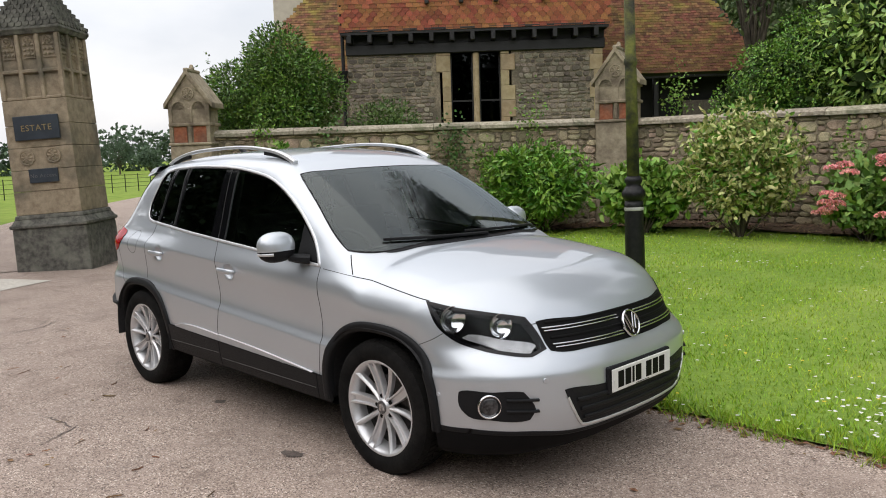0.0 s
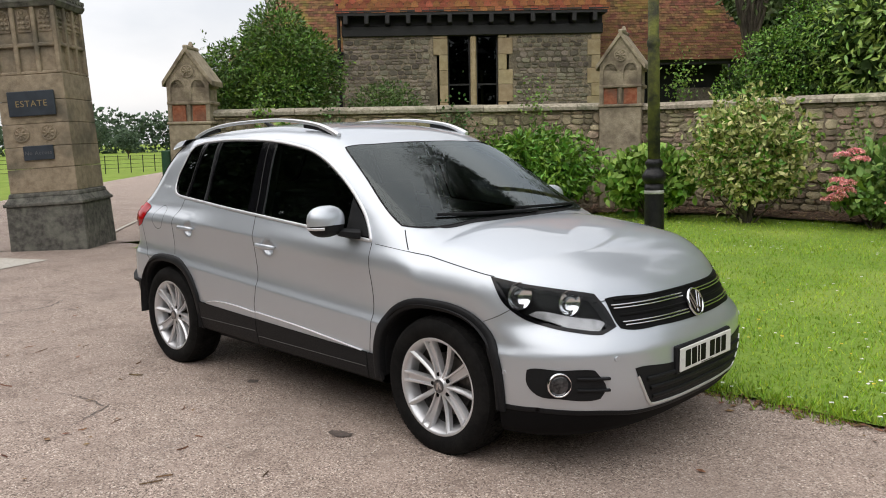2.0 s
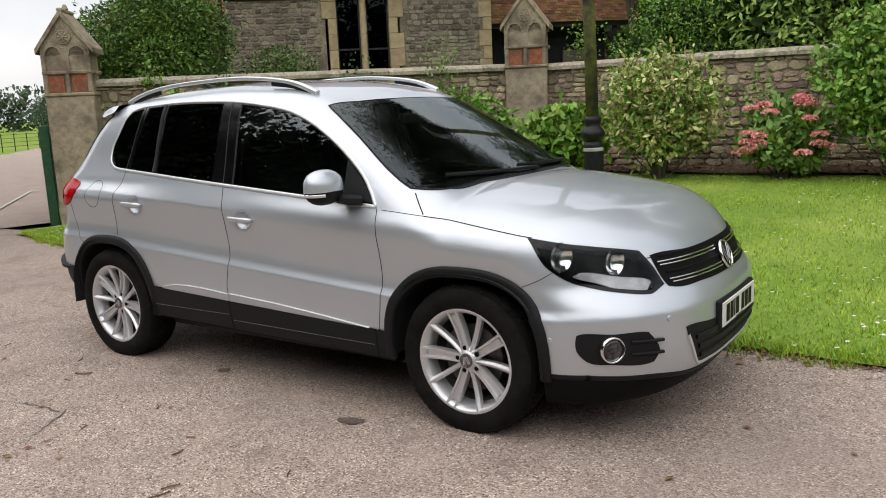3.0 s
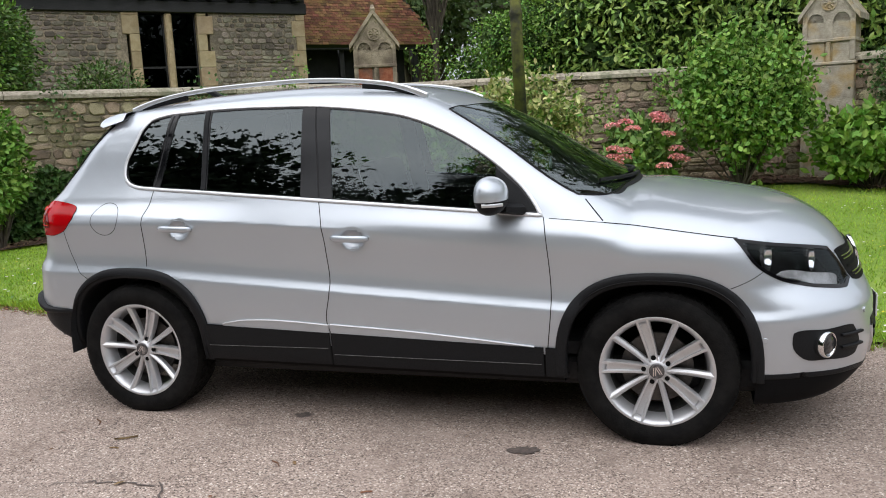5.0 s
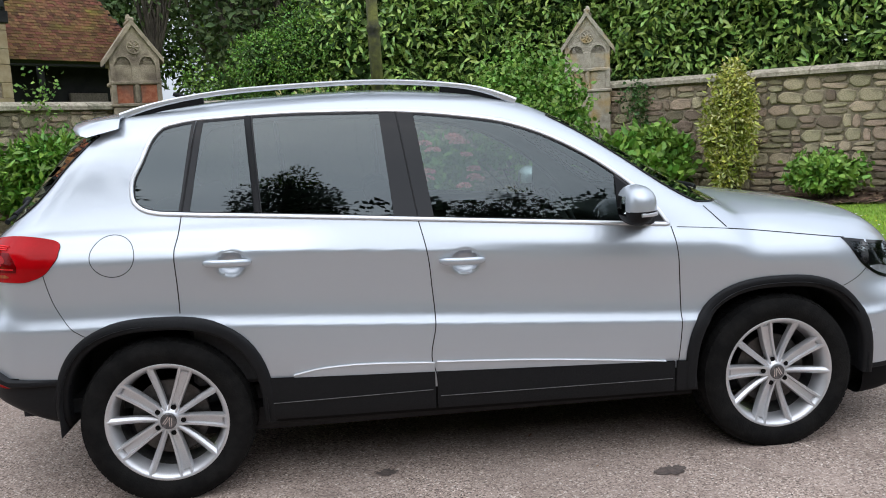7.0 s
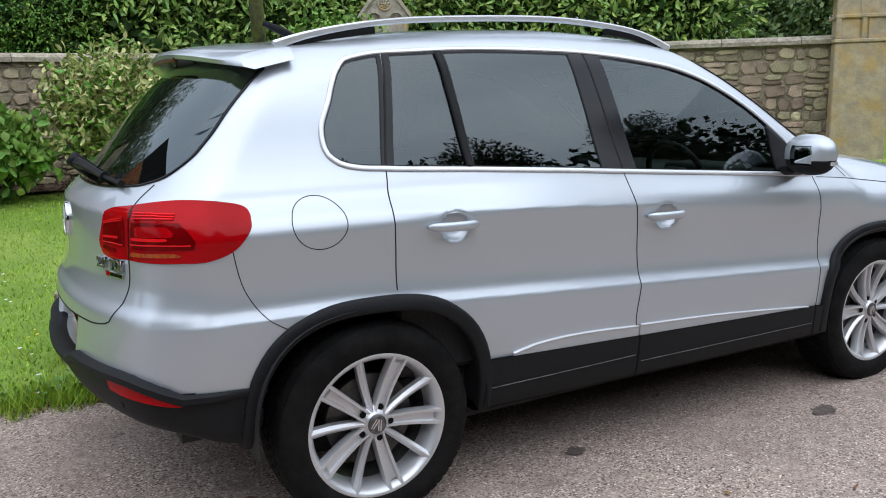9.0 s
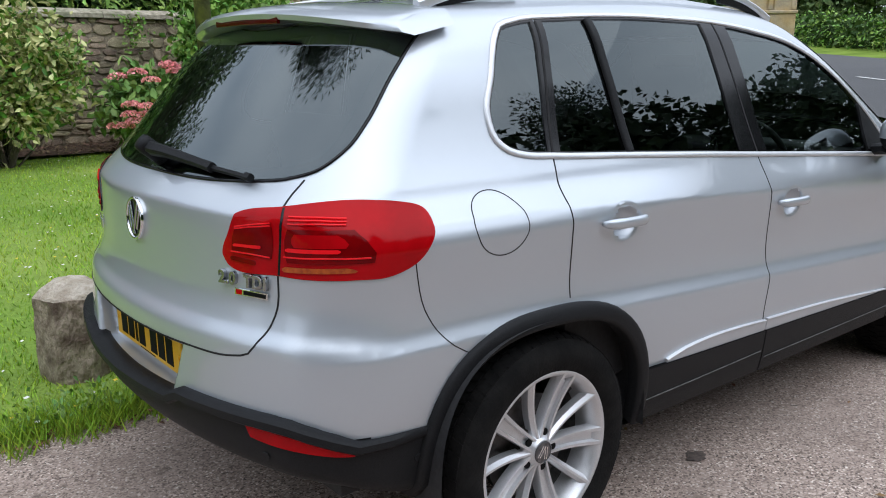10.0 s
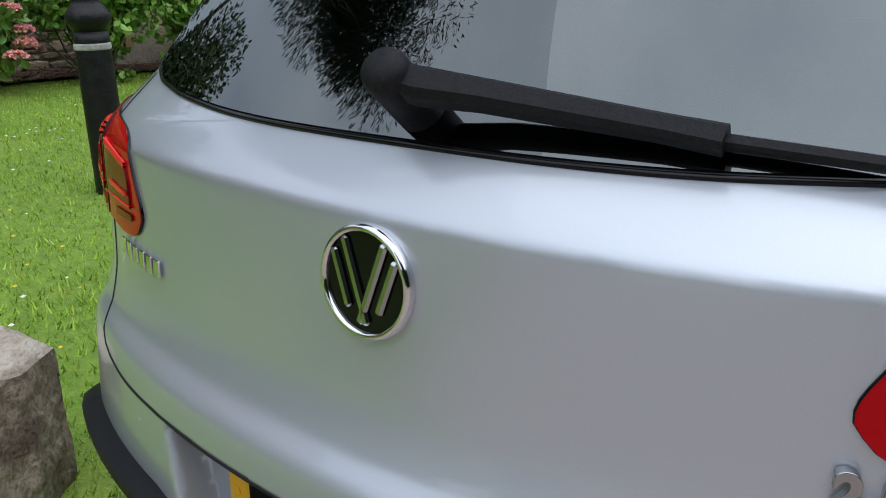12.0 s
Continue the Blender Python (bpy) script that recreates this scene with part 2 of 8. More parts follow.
M_BARK = mk("bark", (0.05, 0.04, 0.03), (0.12, 0.10, 0.075), scale=10, rough=0.95, bump=0.8, stretch=(1, 1, 0.25))
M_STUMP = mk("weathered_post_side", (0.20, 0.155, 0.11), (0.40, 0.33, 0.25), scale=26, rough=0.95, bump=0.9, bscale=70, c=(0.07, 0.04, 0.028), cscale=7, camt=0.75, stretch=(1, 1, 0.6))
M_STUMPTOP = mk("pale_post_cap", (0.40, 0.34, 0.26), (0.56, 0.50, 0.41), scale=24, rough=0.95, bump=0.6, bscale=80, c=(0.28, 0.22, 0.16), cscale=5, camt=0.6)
M_PALEPLASTER = mk("cream_render", (0.55, 0.5, 0.4), (0.62, 0.57, 0.46), scale=5, rough=0.9)
# near-black in place of shade, for lodge walls that little light reaches
M_DARK = mk("painted_deep_shade", (0.008, 0.008, 0.008), (0.015, 0.015, 0.014), scale=4, rough=0.9)


# ---- building helpers ----
def mesh_of(name, verts, faces, material=None, smooth=False):
    me = bpy.data.meshes.new(name)
    me.from_pydata([tuple(v) for v in verts], [], [tuple(f) for f in faces])
    me.update()
    if material:
        me.materials.append(material)
    if smooth:
        me.shade_smooth()
    return me


def quads_mesh(name, verts, faces, material=None, smooth=False):
    """A mesh from number arrays: verts (n, 3), faces (m, 3 or 4)."""
    verts, faces = np.asarray(verts, np.float32), np.asarray(faces, np.int32)
    me = bpy.data.meshes.new(name)
    k = faces.shape[1]
    me.vertices.add(len(verts))
    me.vertices.foreach_set("co", verts.ravel())
    me.loops.add(faces.size)
    me.loops.foreach_set("vertex_index", faces.ravel())
    me.polygons.add(len(faces))
    me.polygons.foreach_set("loop_start", np.arange(0, faces.size, k, dtype=np.int32))
    me.polygons.foreach_set("loop_total", np.full(len(faces), k, np.int32))
    me.update(calc_edges=True)
    me.validate()
    if material:
        me.materials.append(material)
    if smooth:
        me.shade_smooth()
    return me


def part(name, bm, material, parent, label="", smooth=False):
    """Links a bmesh, or a mesh, as one object under a thing or a part."""
    if isinstance(bm, bmesh.types.BMesh):
        me = bpy.data.meshes.new(name)
        bm.to_mesh(me)
        bm.free()
    else:
        me = bm
    if material and not me.materials:
        me.materials.append(material)
    if smooth:
        me.shade_smooth()
    ob = new(name, me)
    if parent:
        ob.parent = parent
    if label:
        tagged(ob, label)
    return ob


def empty(name, m, label, category, group="", kind=""):
    ob = new(name)
    ob.empty_display_size = 0.1
    ob.matrix_world = m
    return tagged(ob, label, category, group, kind)


def box(x0, x1, y0, y1, z0, z1, bevel=0.0, seg=1):
    bm = bmesh.new()
    bmesh.ops.create_cube(bm, size=1)
    for v in bm.verts:
        v.co = (x0 + (v.co.x + .5) * (x1 - x0), y0 + (v.co.y + .5) * (y1 - y0), z0 + (v.co.z + .5) * (z1 - z0))
    if bevel:
        bmesh.ops.bevel(bm, geom=bm.edges[:], offset=bevel, segments=seg, affect="EDGES", profile=0.5)
    return bm


def frustum(w0, d0, w1, d1, z0, z1, bevel=0.0):
    bm = bmesh.new()
    lo = [bm.verts.new((x * w0 / 2, y * d0 / 2, z0)) for x, y in ((-1, -1), (1, -1), (1, 1), (-1, 1))]
    hi = [bm.verts.new((x * w1 / 2, y * d1 / 2, z1)) for x, y in ((-1, -1), (1, -1), (1, 1), (-1, 1))]
    bm.faces.new(lo[::-1])
    bm.faces.new(hi)
    for i in range(4):
        bm.faces.new((lo[i], lo[(i + 1) % 4], hi[(i + 1) % 4], hi[i]))
    if bevel:
        bmesh.ops.bevel(bm, geom=bm.edges[:], offset=bevel, segments=2, affect="EDGES", profile=0.5)
    return bm


def lathe(profile, seg=24):
    """A turned shape about z from (radius, z) pairs."""
    vs, fs = [], []
    for r, z in profile:
        vs += [(r * math.cos(2 * math.pi * i / seg), r * math.sin(2 * math.pi * i / seg), z) for i in range(seg)]
    for j in range(len(profile) - 1):
        for i in range(seg):
            k = (i + 1) % seg
            fs.append((j * seg + i, j * seg + k, (j + 1) * seg + k, (j + 1) * seg + i))
    fs.append(tuple(range(seg))[::-1])
    fs.append(tuple((len(profile) - 1) * seg + i for i in range(seg)))
    bm = bmesh.new()
    bv = [bm.verts.new(v) for v in vs]
    for f in fs:
        bm.faces.new([bv[i] for i in f])
    return bm


def extruded(points, depth, bevel=0.0, y0=0.0):
    """A flat outline in x-z, given depth along +y from y0."""
    bm = bmesh.new()
    a = [bm.verts.new((x, y0, z)) for x, z in points]
    b = [bm.verts.new((x, y0 + depth, z)) for x, z in points]
    bm.faces.new(a)
    bm.faces.new(b[::-1])
    n = len(points)
    for i in range(n):
        bm.faces.new((a[i], b[i], b[(i + 1) % n], a[(i + 1) % n]))
    bmesh.ops.recalc_face_normals(bm, faces=bm.faces[:])
    if bevel:
        bmesh.ops.bevel(bm, geom=bm.edges[:], offset=bevel, segments=1, affect="EDGES")
    return bm


def merged(*bms):
    me = bpy.data.meshes.new("merge")
    out = bmesh.new()
    for b in bms:
        b.to_mesh(me)
        b.free()
        out.from_mesh(me)
    bpy.data.meshes.remove(me)
    return out


# ---- the lie of the land ----
def smooth01(t):
    t = np.clip(t, 0, 1)
    return t * t * (3 - 2 * t)


def land(x, y):
    """The ground's height."""
    x, y = np.asarray(x, float), np.asarray(y, float)
    gate = -0.0185 * np.clip(-x - 2.0, 0, 9)
    lawn = 0.034 * np.clip(y - lawn_edge(x), 0, 8.2) * smooth01((x + 9.5) / 3) * smooth01((14 - x) / 3 + 0.4)
    rise = 0.075 * np.clip(x - 4.5, 0, 60) * smooth01((y + 2) / 5)
    field = -0.012 * np.clip(-x - 12, 0, 60)
    return gate + lawn + rise + field


def lawn_edge(x):
    x = np.asarray(x, float)
    return 0.84 + 0.055 * np.clip(-x - 1.0, 0, 1.5) ** 1.5 + 0.24 * np.clip(-x - 2.8, 0, 6) + 0.10 * np.clip(x - 3.6, 0, 5) ** 1.5


def sheet(name, xs, ys, material, dz=0.0, keep=None):
    X, Y = np.meshgrid(xs, ys, indexing="ij")
    Z = land(X, Y) + dz
    V = np.stack([X, Y, Z], -1).reshape(-1, 3)
    nx, ny = len(xs), len(ys)
    I = np.arange(nx * ny).reshape(nx, ny)
    F = np.stack([I[:-1, :-1], I[1:, :-1], I[1:, 1:], I[:-1, 1:]], -1).reshape(-1, 4)
    if keep is not None:
        c = V[F].mean(1)
        F = F[keep(c[:, 0], c[:, 1])]
    return new(name, quads_mesh(name, V, F, material, True))


def spaced(lo, hi, fine_lo, fine_hi, step, coarse):
    return np.concatenate([-np.geomspace(fine_lo - lo + 1, 1, coarse)[:-1] + fine_lo + 1, np.arange(fine_lo, fine_hi + 1e-6, step), np.geomspace(1, hi - fine_hi + 1, coarse)[1:] + fine_hi - 1])


ground = sheet("ground", spaced(-900, 900, -14, 14, 0.5, 26), spaced(-900, 900, -12, 14, 0.5, 26), M_FIELD, -0.05)
tagged(ground, "wide grass meadow reaching to the horizon", "ground", kind="structure")


def ring_patch(name, inner, outer, n, material, dz, label, rows=14):
    """A strip of ground between two lines, each a function of u in 0..1 that gives x, y."""
    V, F = [], []
    for i in range(n + 1):
        a, b = inner(i / n), outer(i / n)
        for j in range(rows + 1):
            x, y = [p + (q - p) * j / rows for p, q in zip(a, b)]
            V.append((x, y, float(land(x, y)) + dz))
    for i in range(n):
        for j in range(rows):
            k = i * (rows + 1) + j
            F.append((k, k + rows + 1, k + rows + 2, k + 1))
    ob = new(name, mesh_of(name, V, F, material, True))
    return tagged(ob, label, name, kind="structure")


def wobble(x, s=1.0, a=0.04):
    return a * noise.noise((x * s, 3.1, 0.7))


ring_patch("driveway", lambda u: (-16 + 30 * u, -9.0), lambda u: (-16 + 30 * u, float(lawn_edge(-16 + 30 * u)) + 0.25), 90, M_ASPHALT, 0.0, "worn pinkish tarmac drive with fine gravel and leaf litter", 20)

# ---- walls of the forecourt ----
A, B, C, D = Vector((-8.62, 3.58)), Vector((-3.62, 8.85)), Vector((3.42, 8.95)), Vector((8.35, 4.15))


def lawn_back(u):
    pts = (A, B, C, D)
    k = min(int(u * 3), 2)
    p = pts[k].lerp(pts[k + 1], u * 3 - k)
    return p.x, p.y


def lawn_front(u):
    x = -8.4 + 17.4 * u
    return x, float(lawn_edge(x)) + wobble(x, 2.4, 0.07)


lawn = ring_patch("lawn", lawn_front, lawn_back, 120, M_GRASS, 0.025, "mown green lawn with daisies and clover", 60)
bed = ring_patch("flower_bed", lambda u: tuple(Vector(lawn_back(u)).lerp(Vector((0, 2.2)), 0.115 + 0.012 * math.sin(u * 40))), lawn_back, 90, M_SOIL, 0.06, "narrow planting bed of brown bark mulch", 6)


def wall_run(name, p, q, top, label):
    """A rubble wall from p to q: the core, the coping stones; its stones are laid at the file's end."""
    run = q - p
    ob = new(name, None)
    ang = math.atan2(run.y, run.x)
    ob.matrix_world = Matrix.Translation((p.x, p.y, 0)) @ Matrix.Rotation(ang, 4, "Z")
    tagged(ob, label, "wall", kind="structure")
    part("core", box(0, run.length, 0.03, 0.38, -0.4, top - 0.1), M_MORTAR, ob)
    n = max(1, round(run.length / 0.85))
    rng = random.Random(name)
    xs = [run.length * i / n + (rng.uniform(-0.12, 0.12) if 0 < i < n else 0) for i in range(n + 1)]
    for a, b in zip(xs[:-1], xs[1:]):
        prof = [(-0.05, top - 0.10), (-0.05, top - 0.045), (0.0, top - 0.01), (0.08, top + 0.012), (0.2, top + 0.022), (0.33, top + 0.012), (0.42, top - 0.02), (0.46, top - 0.06), (0.46, top - 0.10)]
        dz, dy = rng.uniform(-0.008, 0.008), rng.uniform(-0.008, 0.008)
        bm = bmesh.new()
        e = [[bm.verts.new((xx, y + dy, z + dz)) for y, z in prof] for xx in (a + 0.004, b - 0.004)]
        for i in range(len(prof)):
            j = (i + 1) % len(prof)
            bm.faces.new((e[0][i], e[1][i], e[1][j], e[0][j]))
        bm.faces.new(e[0])
        bm.faces.new(e[1][::-1])
        bmesh.ops.recalc_face_normals(bm, faces=bm.faces[:])
        part("coping_stone", bm, M_COPING, ob)
    return ob, run.length


WALLS = [wall_run("wall_west", A, B, 2.05, "old rubble stone wall with rounded coping"), wall_run("wall_north", B, C, 2.02, "old rubble stone wall with rounded coping"), wall_run("wall_east", C, D, 2.06, "old rubble stone wall with rounded coping")]


def arch_outline(w, h, n=8):
    """A pointed-headed niche outline, w wide and h high, from its foot."""
    pts = [(-w / 2, 0), (w / 2, 0)]
    r, spring = w * 0.62, h - w * 0.75
    for i in range(n + 1):
        t = i / n
        pts.append((w / 2 * math.cos(t * math.pi / 2) ** 0.8 if t < 1 else 0, spring + (h - spring) * math.sin(t * math.pi / 2)))
    for i in range(n - 1, -1, -1):
        t = i / n
        pts.append((-w / 2 * math.cos(t * math.pi / 2) ** 0.8, spring + (h - spring) * math.sin(t * math.pi / 2)))
    return pts


def rosette(r, petals=8):
    """A carved disc with a raised ring, petals and a boss, in one piece."""
    seg, rows = petals * 6, (1.0, 1.0, 0.9, 0.83, 0.78, 0.66, 0.5, 0.36, 0.26, 0.2, 0.1, 0.02)
    bm = bmesh.new()
    rings = []
    for j, k in enumerate(rows):
        ring = []
        for i in range(seg):
            a = 2 * math.pi * i / seg
            lobe = max(0.0, math.cos(a * petals)) ** 0.6
            h = 0.0 if j == 0 else 0.018 if k > 0.8 else 0.006 if k > 0.7 else 0.008 + 0.016 * lobe if k > 0.3 else 0.012 if k > 0.22 else 0.028
            ring.append(bm.verts.new((r * k * math.cos(a), -h, r * k * math.sin(a))))
        rings.append(ring)
    for p, q in zip(rings[:-1], rings[1:]):
        for i in range(seg):
            bm.faces.new((p[i], p[(i + 1) % seg], q[(i + 1) % seg], q[i]))
    bm.faces.new(rings[-1])
    bmesh.ops.recalc_face_normals(bm, faces=bm.faces[:])
    return bm


def gabled_pier(p, turn, base, label, top=3.28, M_PIER=M_PIER, M_PANEL=M_PIERRED, panel_label="weathered brick-red panel"):
    """A small gothic wall pier: shaft, red panels, two blind arches, a steep gable with a rosette."""
    ob = empty("wall_pier", Matrix.Translation((p.x, p.y, 0)) @ Matrix.Rotation(turn, 4, "Z"), label, "pier", "gothic piers of the forecourt wall")
    w, d = 0.70, 0.56
    s = top - 3.28
    part("shaft", box(-w / 2, w / 2, -d / 2, d / 2, base - 0.3, 1.98 + s, 0.015), M_PIER, ob)
    part("string_course", box(-w / 2 - 0.02, w / 2 + 0.02, -d / 2 - 0.02, d / 2 + 0.02, 1.98 + s, 2.03 + s, 0.012), M_PIER, ob)
    part("panel_core", box(-w / 2 + 0.03, w / 2 - 0.03, -d / 2 + 0.035, d / 2 - 0.035, 2.03 + s, 2.66 + s), M_PIER, ob)
    for x in (-w / 2, -0.03, w / 2 - 0.07):
        part("mullion", box(x, x + (0.06 if x == -0.03 else 0.07), -d / 2 - 0.004, -d / 2 + 0.05, 2.03 + s, 2.60 + s, 0.01), M_PIER, ob)
    part("transom", box(-w / 2 - 0.006, w / 2 + 0.006, -d / 2 - 0.012, d / 2 + 0.012, 2.30 + s, 2.355 + s, 0.012), M_PIER, ob)
    for x in (-0.17, 0.17):
        part("panel", box(x - 0.115, x + 0.115, -d / 2 + 0.02, -d / 2 + 0.05, 2.03 + s, 2.30 + s, 0.004), M_PANEL, ob, panel_label)
        bm = extruded([(px + x, pz + 2.355 + s) for px, pz in arch_outline(0.25, 0.36)], 0.03, 0.0, -d / 2 + 0.012)
        part("niche", bm, M_PIER, ob)
        rim = bmesh.new()
        o, i_ = arch_outline(0.30, 0.40), arch_outline(0.235, 0.35)
        vo = [rim.verts.new((px + x, -d / 2 - 0.006, pz + 2.35 + s)) for px, pz in o]
        vi = [rim.verts.new((px + x, -d / 2 - 0.006, pz + 2.35 + s)) for px, pz in i_]
        vb = [rim.verts.new((px + x, -d / 2 + 0.02, pz + 2.35 + s)) for px, pz in i_]
        for k in range(1, len(o)):
            j = (k + 1) % len(o)
            rim.faces.new((vo[k], vo[j], vi[j], vi[k]))
            rim.faces.new((vi[k], vi[j], vb[j], vb[k]))
        part("arch_rim", rim, M_PIER, ob)
    gable = [(-w / 2, 2.58 + s), (w / 2, 2.58 + s), (w / 2, 2.68 + s), (0.05, 3.16 + s), (-0.05, 3.16 + s), (-w / 2, 2.68 + s)]
    part("gable", extruded(gable, d - 0.02, 0.0, -d / 2 + 0.012), M_PIER, ob)
    for sx in (-1, 1):
        pts = [(sx * (w / 2 + 0.06), 2.60 + s), (sx * (w / 2 + 0.06), 2.68 + s), (0, 3.24 + s), (0, 3.15 + s)]
        part("gable_coping", extruded(pts, d + 0.06, 0.0, -d / 2 - 0.03), M_PIER, ob)
    part("ridge_stone", box(-0.04, 0.04, -d / 2 - 0.03, d / 2 + 0.03, 3.2 + s, 3.26 + s, 0.015), M_PIER, ob)
    part("finial", frustum(0.09, 0.09, 0.04, 0.04, 3.26 + s, 3.34 + s, 0.012), M_PIER, ob)
    r = part("rosette", rosette(0.105), M_PIER, ob)
    r.location = (0, -d / 2 + 0.012, 2.84 + s)
    return ob


gabled_pier(A, radians(42), -0.1, "weathered gothic stone pier with red panels beside the gate", 3.12)
gabled_pier(B, radians(21), 0.2, "weathered gothic stone pier with brick-red panels, set in the wall")
gabled_pier(C, radians(-21), 0.2, "grey gothic stone pier with orange lichen, set in the wall", 3.22, M_PIER_L, M_PIER_L, "")
gabled_pier(D, radians(-45), 0.4, "lichen-covered stone pier ending the wall beside the road", 3.25, M_LICHEN, M_LICHEN, "")

# ---- gate pillar ----
def gate_pillar():
    cx, cy = -9.34 - 0.355 * 0.7071 - 0.52 * 0.7071, 1.71 - 0.355 * 0.7071 + 0.52 * 0.7071
    ob = empty("gate_pillar", Matrix.Translation((cx, cy, 0)) @ Matrix.Rotation(radians(2.8), 4, Vector((0.71, -0.7, 0))) @ Matrix.Rotation(radians(45), 4, "Z"), "tall carved limestone gate pillar with dark plinth and sign boards", "gate pillar")
    part("plinth", frustum(1.24, 1.24, 1.21, 1.21, -0.4, 0.58, 0.02), M_ASHLAR_D, ob, "dark stained plinth block")
    part("plinth_moulding", merged(frustum(1.27, 1.27, 1.27, 1.27, 0.58, 0.64, 0.015), frustum(1.22, 1.22, 1.13, 1.13, 0.64, 0.72), frustum(1.14, 1.14, 1.11, 1.11, 0.72, 0.79, 0.015)), M_ASHLAR_D, ob)
    z, w = 0.79, 1.07
    for h in (0.38, 0.34, 0.36, 0.36, 0.40):
        w2 = w - 0.006
        part("ashlar_course", frustum(w, w, w2, w2, z + 0.003, z + h - 0.003, 0.008), M_ASHLAR, ob)
        z, w = z + h, w2
    part("panel_core", box(-0.46, 0.46, -0.46, 0.46, z, 3.66), M_ASHLAR, ob)
    for side in range(4):
        rot = Matrix.Rotation(side * math.pi / 2, 4, "Z")
        def put(nm, bm, m=M_ASHLAR):
            bmesh.ops.transform(bm, matrix=rot, verts=bm.verts[:])
            part(nm, bm, m, ob)
        for x in (-0.52, -0.19, 0.13, 0.45):
            put("mullion", box(x, x + 0.07, -0.522, -0.44, z, 3.66, 0.012))
        put("transom", box(-0.52, 0.52, -0.515, -0.44, z + 0.42, z + 0.48, 0.012))
        put("transom", box(-0.52, 0.52, -0.51, -0.44, z, z + 0.05, 0.012))
        for x in (-0.32, 0.005, 0.325):
            a = extruded([(px + x, pz + 3.28) for px, pz in arch_outline(0.2, 0.34)], 0.02, 0.0, -0.478)
            put("arch_panel", a)
            for k in range(9):
                b = bmesh.new()
                bmesh.ops.create_icosphere(b, subdivisions=1, radius=0.028)
                bmesh.ops.transform(b, matrix=Matrix.Translation((x + 0.062 * ((k % 3) - 1), -0.482, 3.34 + 0.075 * (k // 3))), verts=b.verts[:])
                put("carved_leaf", b)
            rs = rosette(0.062)
            bmesh.ops.transform(rs, matrix=Matrix.Translation((x, -0.485, 3.56)), verts=rs.verts[:])
            put("carved_flower", rs)
    part("cornice", merged(frustum(1.06, 1.06, 1.13, 1.13, 3.66, 3.72), frustum(1.14, 1.14, 1.14, 1.14, 3.72, 3.77, 0.012)), M_ASHLAR_D, ob)
    w = 1.12
    for k in range(7):
        # scaled courses of the cap
        w2 = w - 0.085
        part("cap_course", frustum(w, w, w2 + 0.03, w2 + 0.03, 3.77 + 0.075 * k, 3.845 + 0.075 * k, 0.008), M_ASHLAR_D, ob)
        for side in range(4):
            turn = Matrix.Rotation(side * math.pi / 2, 4, "Z")
            m = max(3, round(w / 0.11))
            bms = []
            for i in range(m):
                x = -w / 2 + (i + 0.5) * w / m
                bm = extruded([(x - 0.048, 0.07), (x + 0.048, 0.07), (x + 0.048, 0.03), (x + 0.02, 0.006), (x, 0.0), (x - 0.02, 0.006), (x - 0.048, 0.03)], 0.03, 0.0, -w / 2 - 0.012)
                bmesh.ops.transform(bm, matrix=turn @ Matrix.Translation((0, 0, 3.77 + 0.075 * k)), verts=bm.verts[:])
                bms.append(bm)
            part("scale_row", merged(*bms), M_ASHLAR_D, ob)
        w = w2
    part("cap_top", frustum(w, w, 0.42, 0.42, 4.29, 4.6, 0.01), M_ASHLAR_D, ob)
    for x, zz in ((-0.235, 1.715), (0.195, 1.73)):
        r = part("rosette", rosette(0.125), M_ASHLAR, ob)
        r.location = (x, -0.535, zz)
    s1 = part("sign_board", box(-0.365, 0.365, -0.575, -0.54, 1.99, 2.375, 0.008), M_SLATE, ob, "dark slate-blue sign board with gilt lettering")
    s2 = part("sign_board", box(-0.225, 0.245, -0.57, -0.538, 1.30, 1.525, 0.006), M_SLATE, ob, "small dark sign board")
    for txt, size, x, zz, par, mat, y in (("ESTATE", 0.135, 0.0, 2.135, s1, M_GOLD, -0.578), ("No Access", 0.085, 0.01, 1.385, s2, mk("faded_lettering", (0.10, 0.11, 0.12), (0.14, 0.14, 0.14), rough=0.7), -0.573)):
        cu = bpy.data.curves.new("lettering", "FONT")
        cu.body, cu.size, cu.align_x, cu.extrude = txt, size, "CENTER", 0.002
        cu.space_character = 1.15
        cu.materials.append(mat)
        t = new("lettering", cu)
        t.parent = par
        t.matrix_local = pose(x, y, zz, 90, 0, 0)
    return ob


gate_pillar()


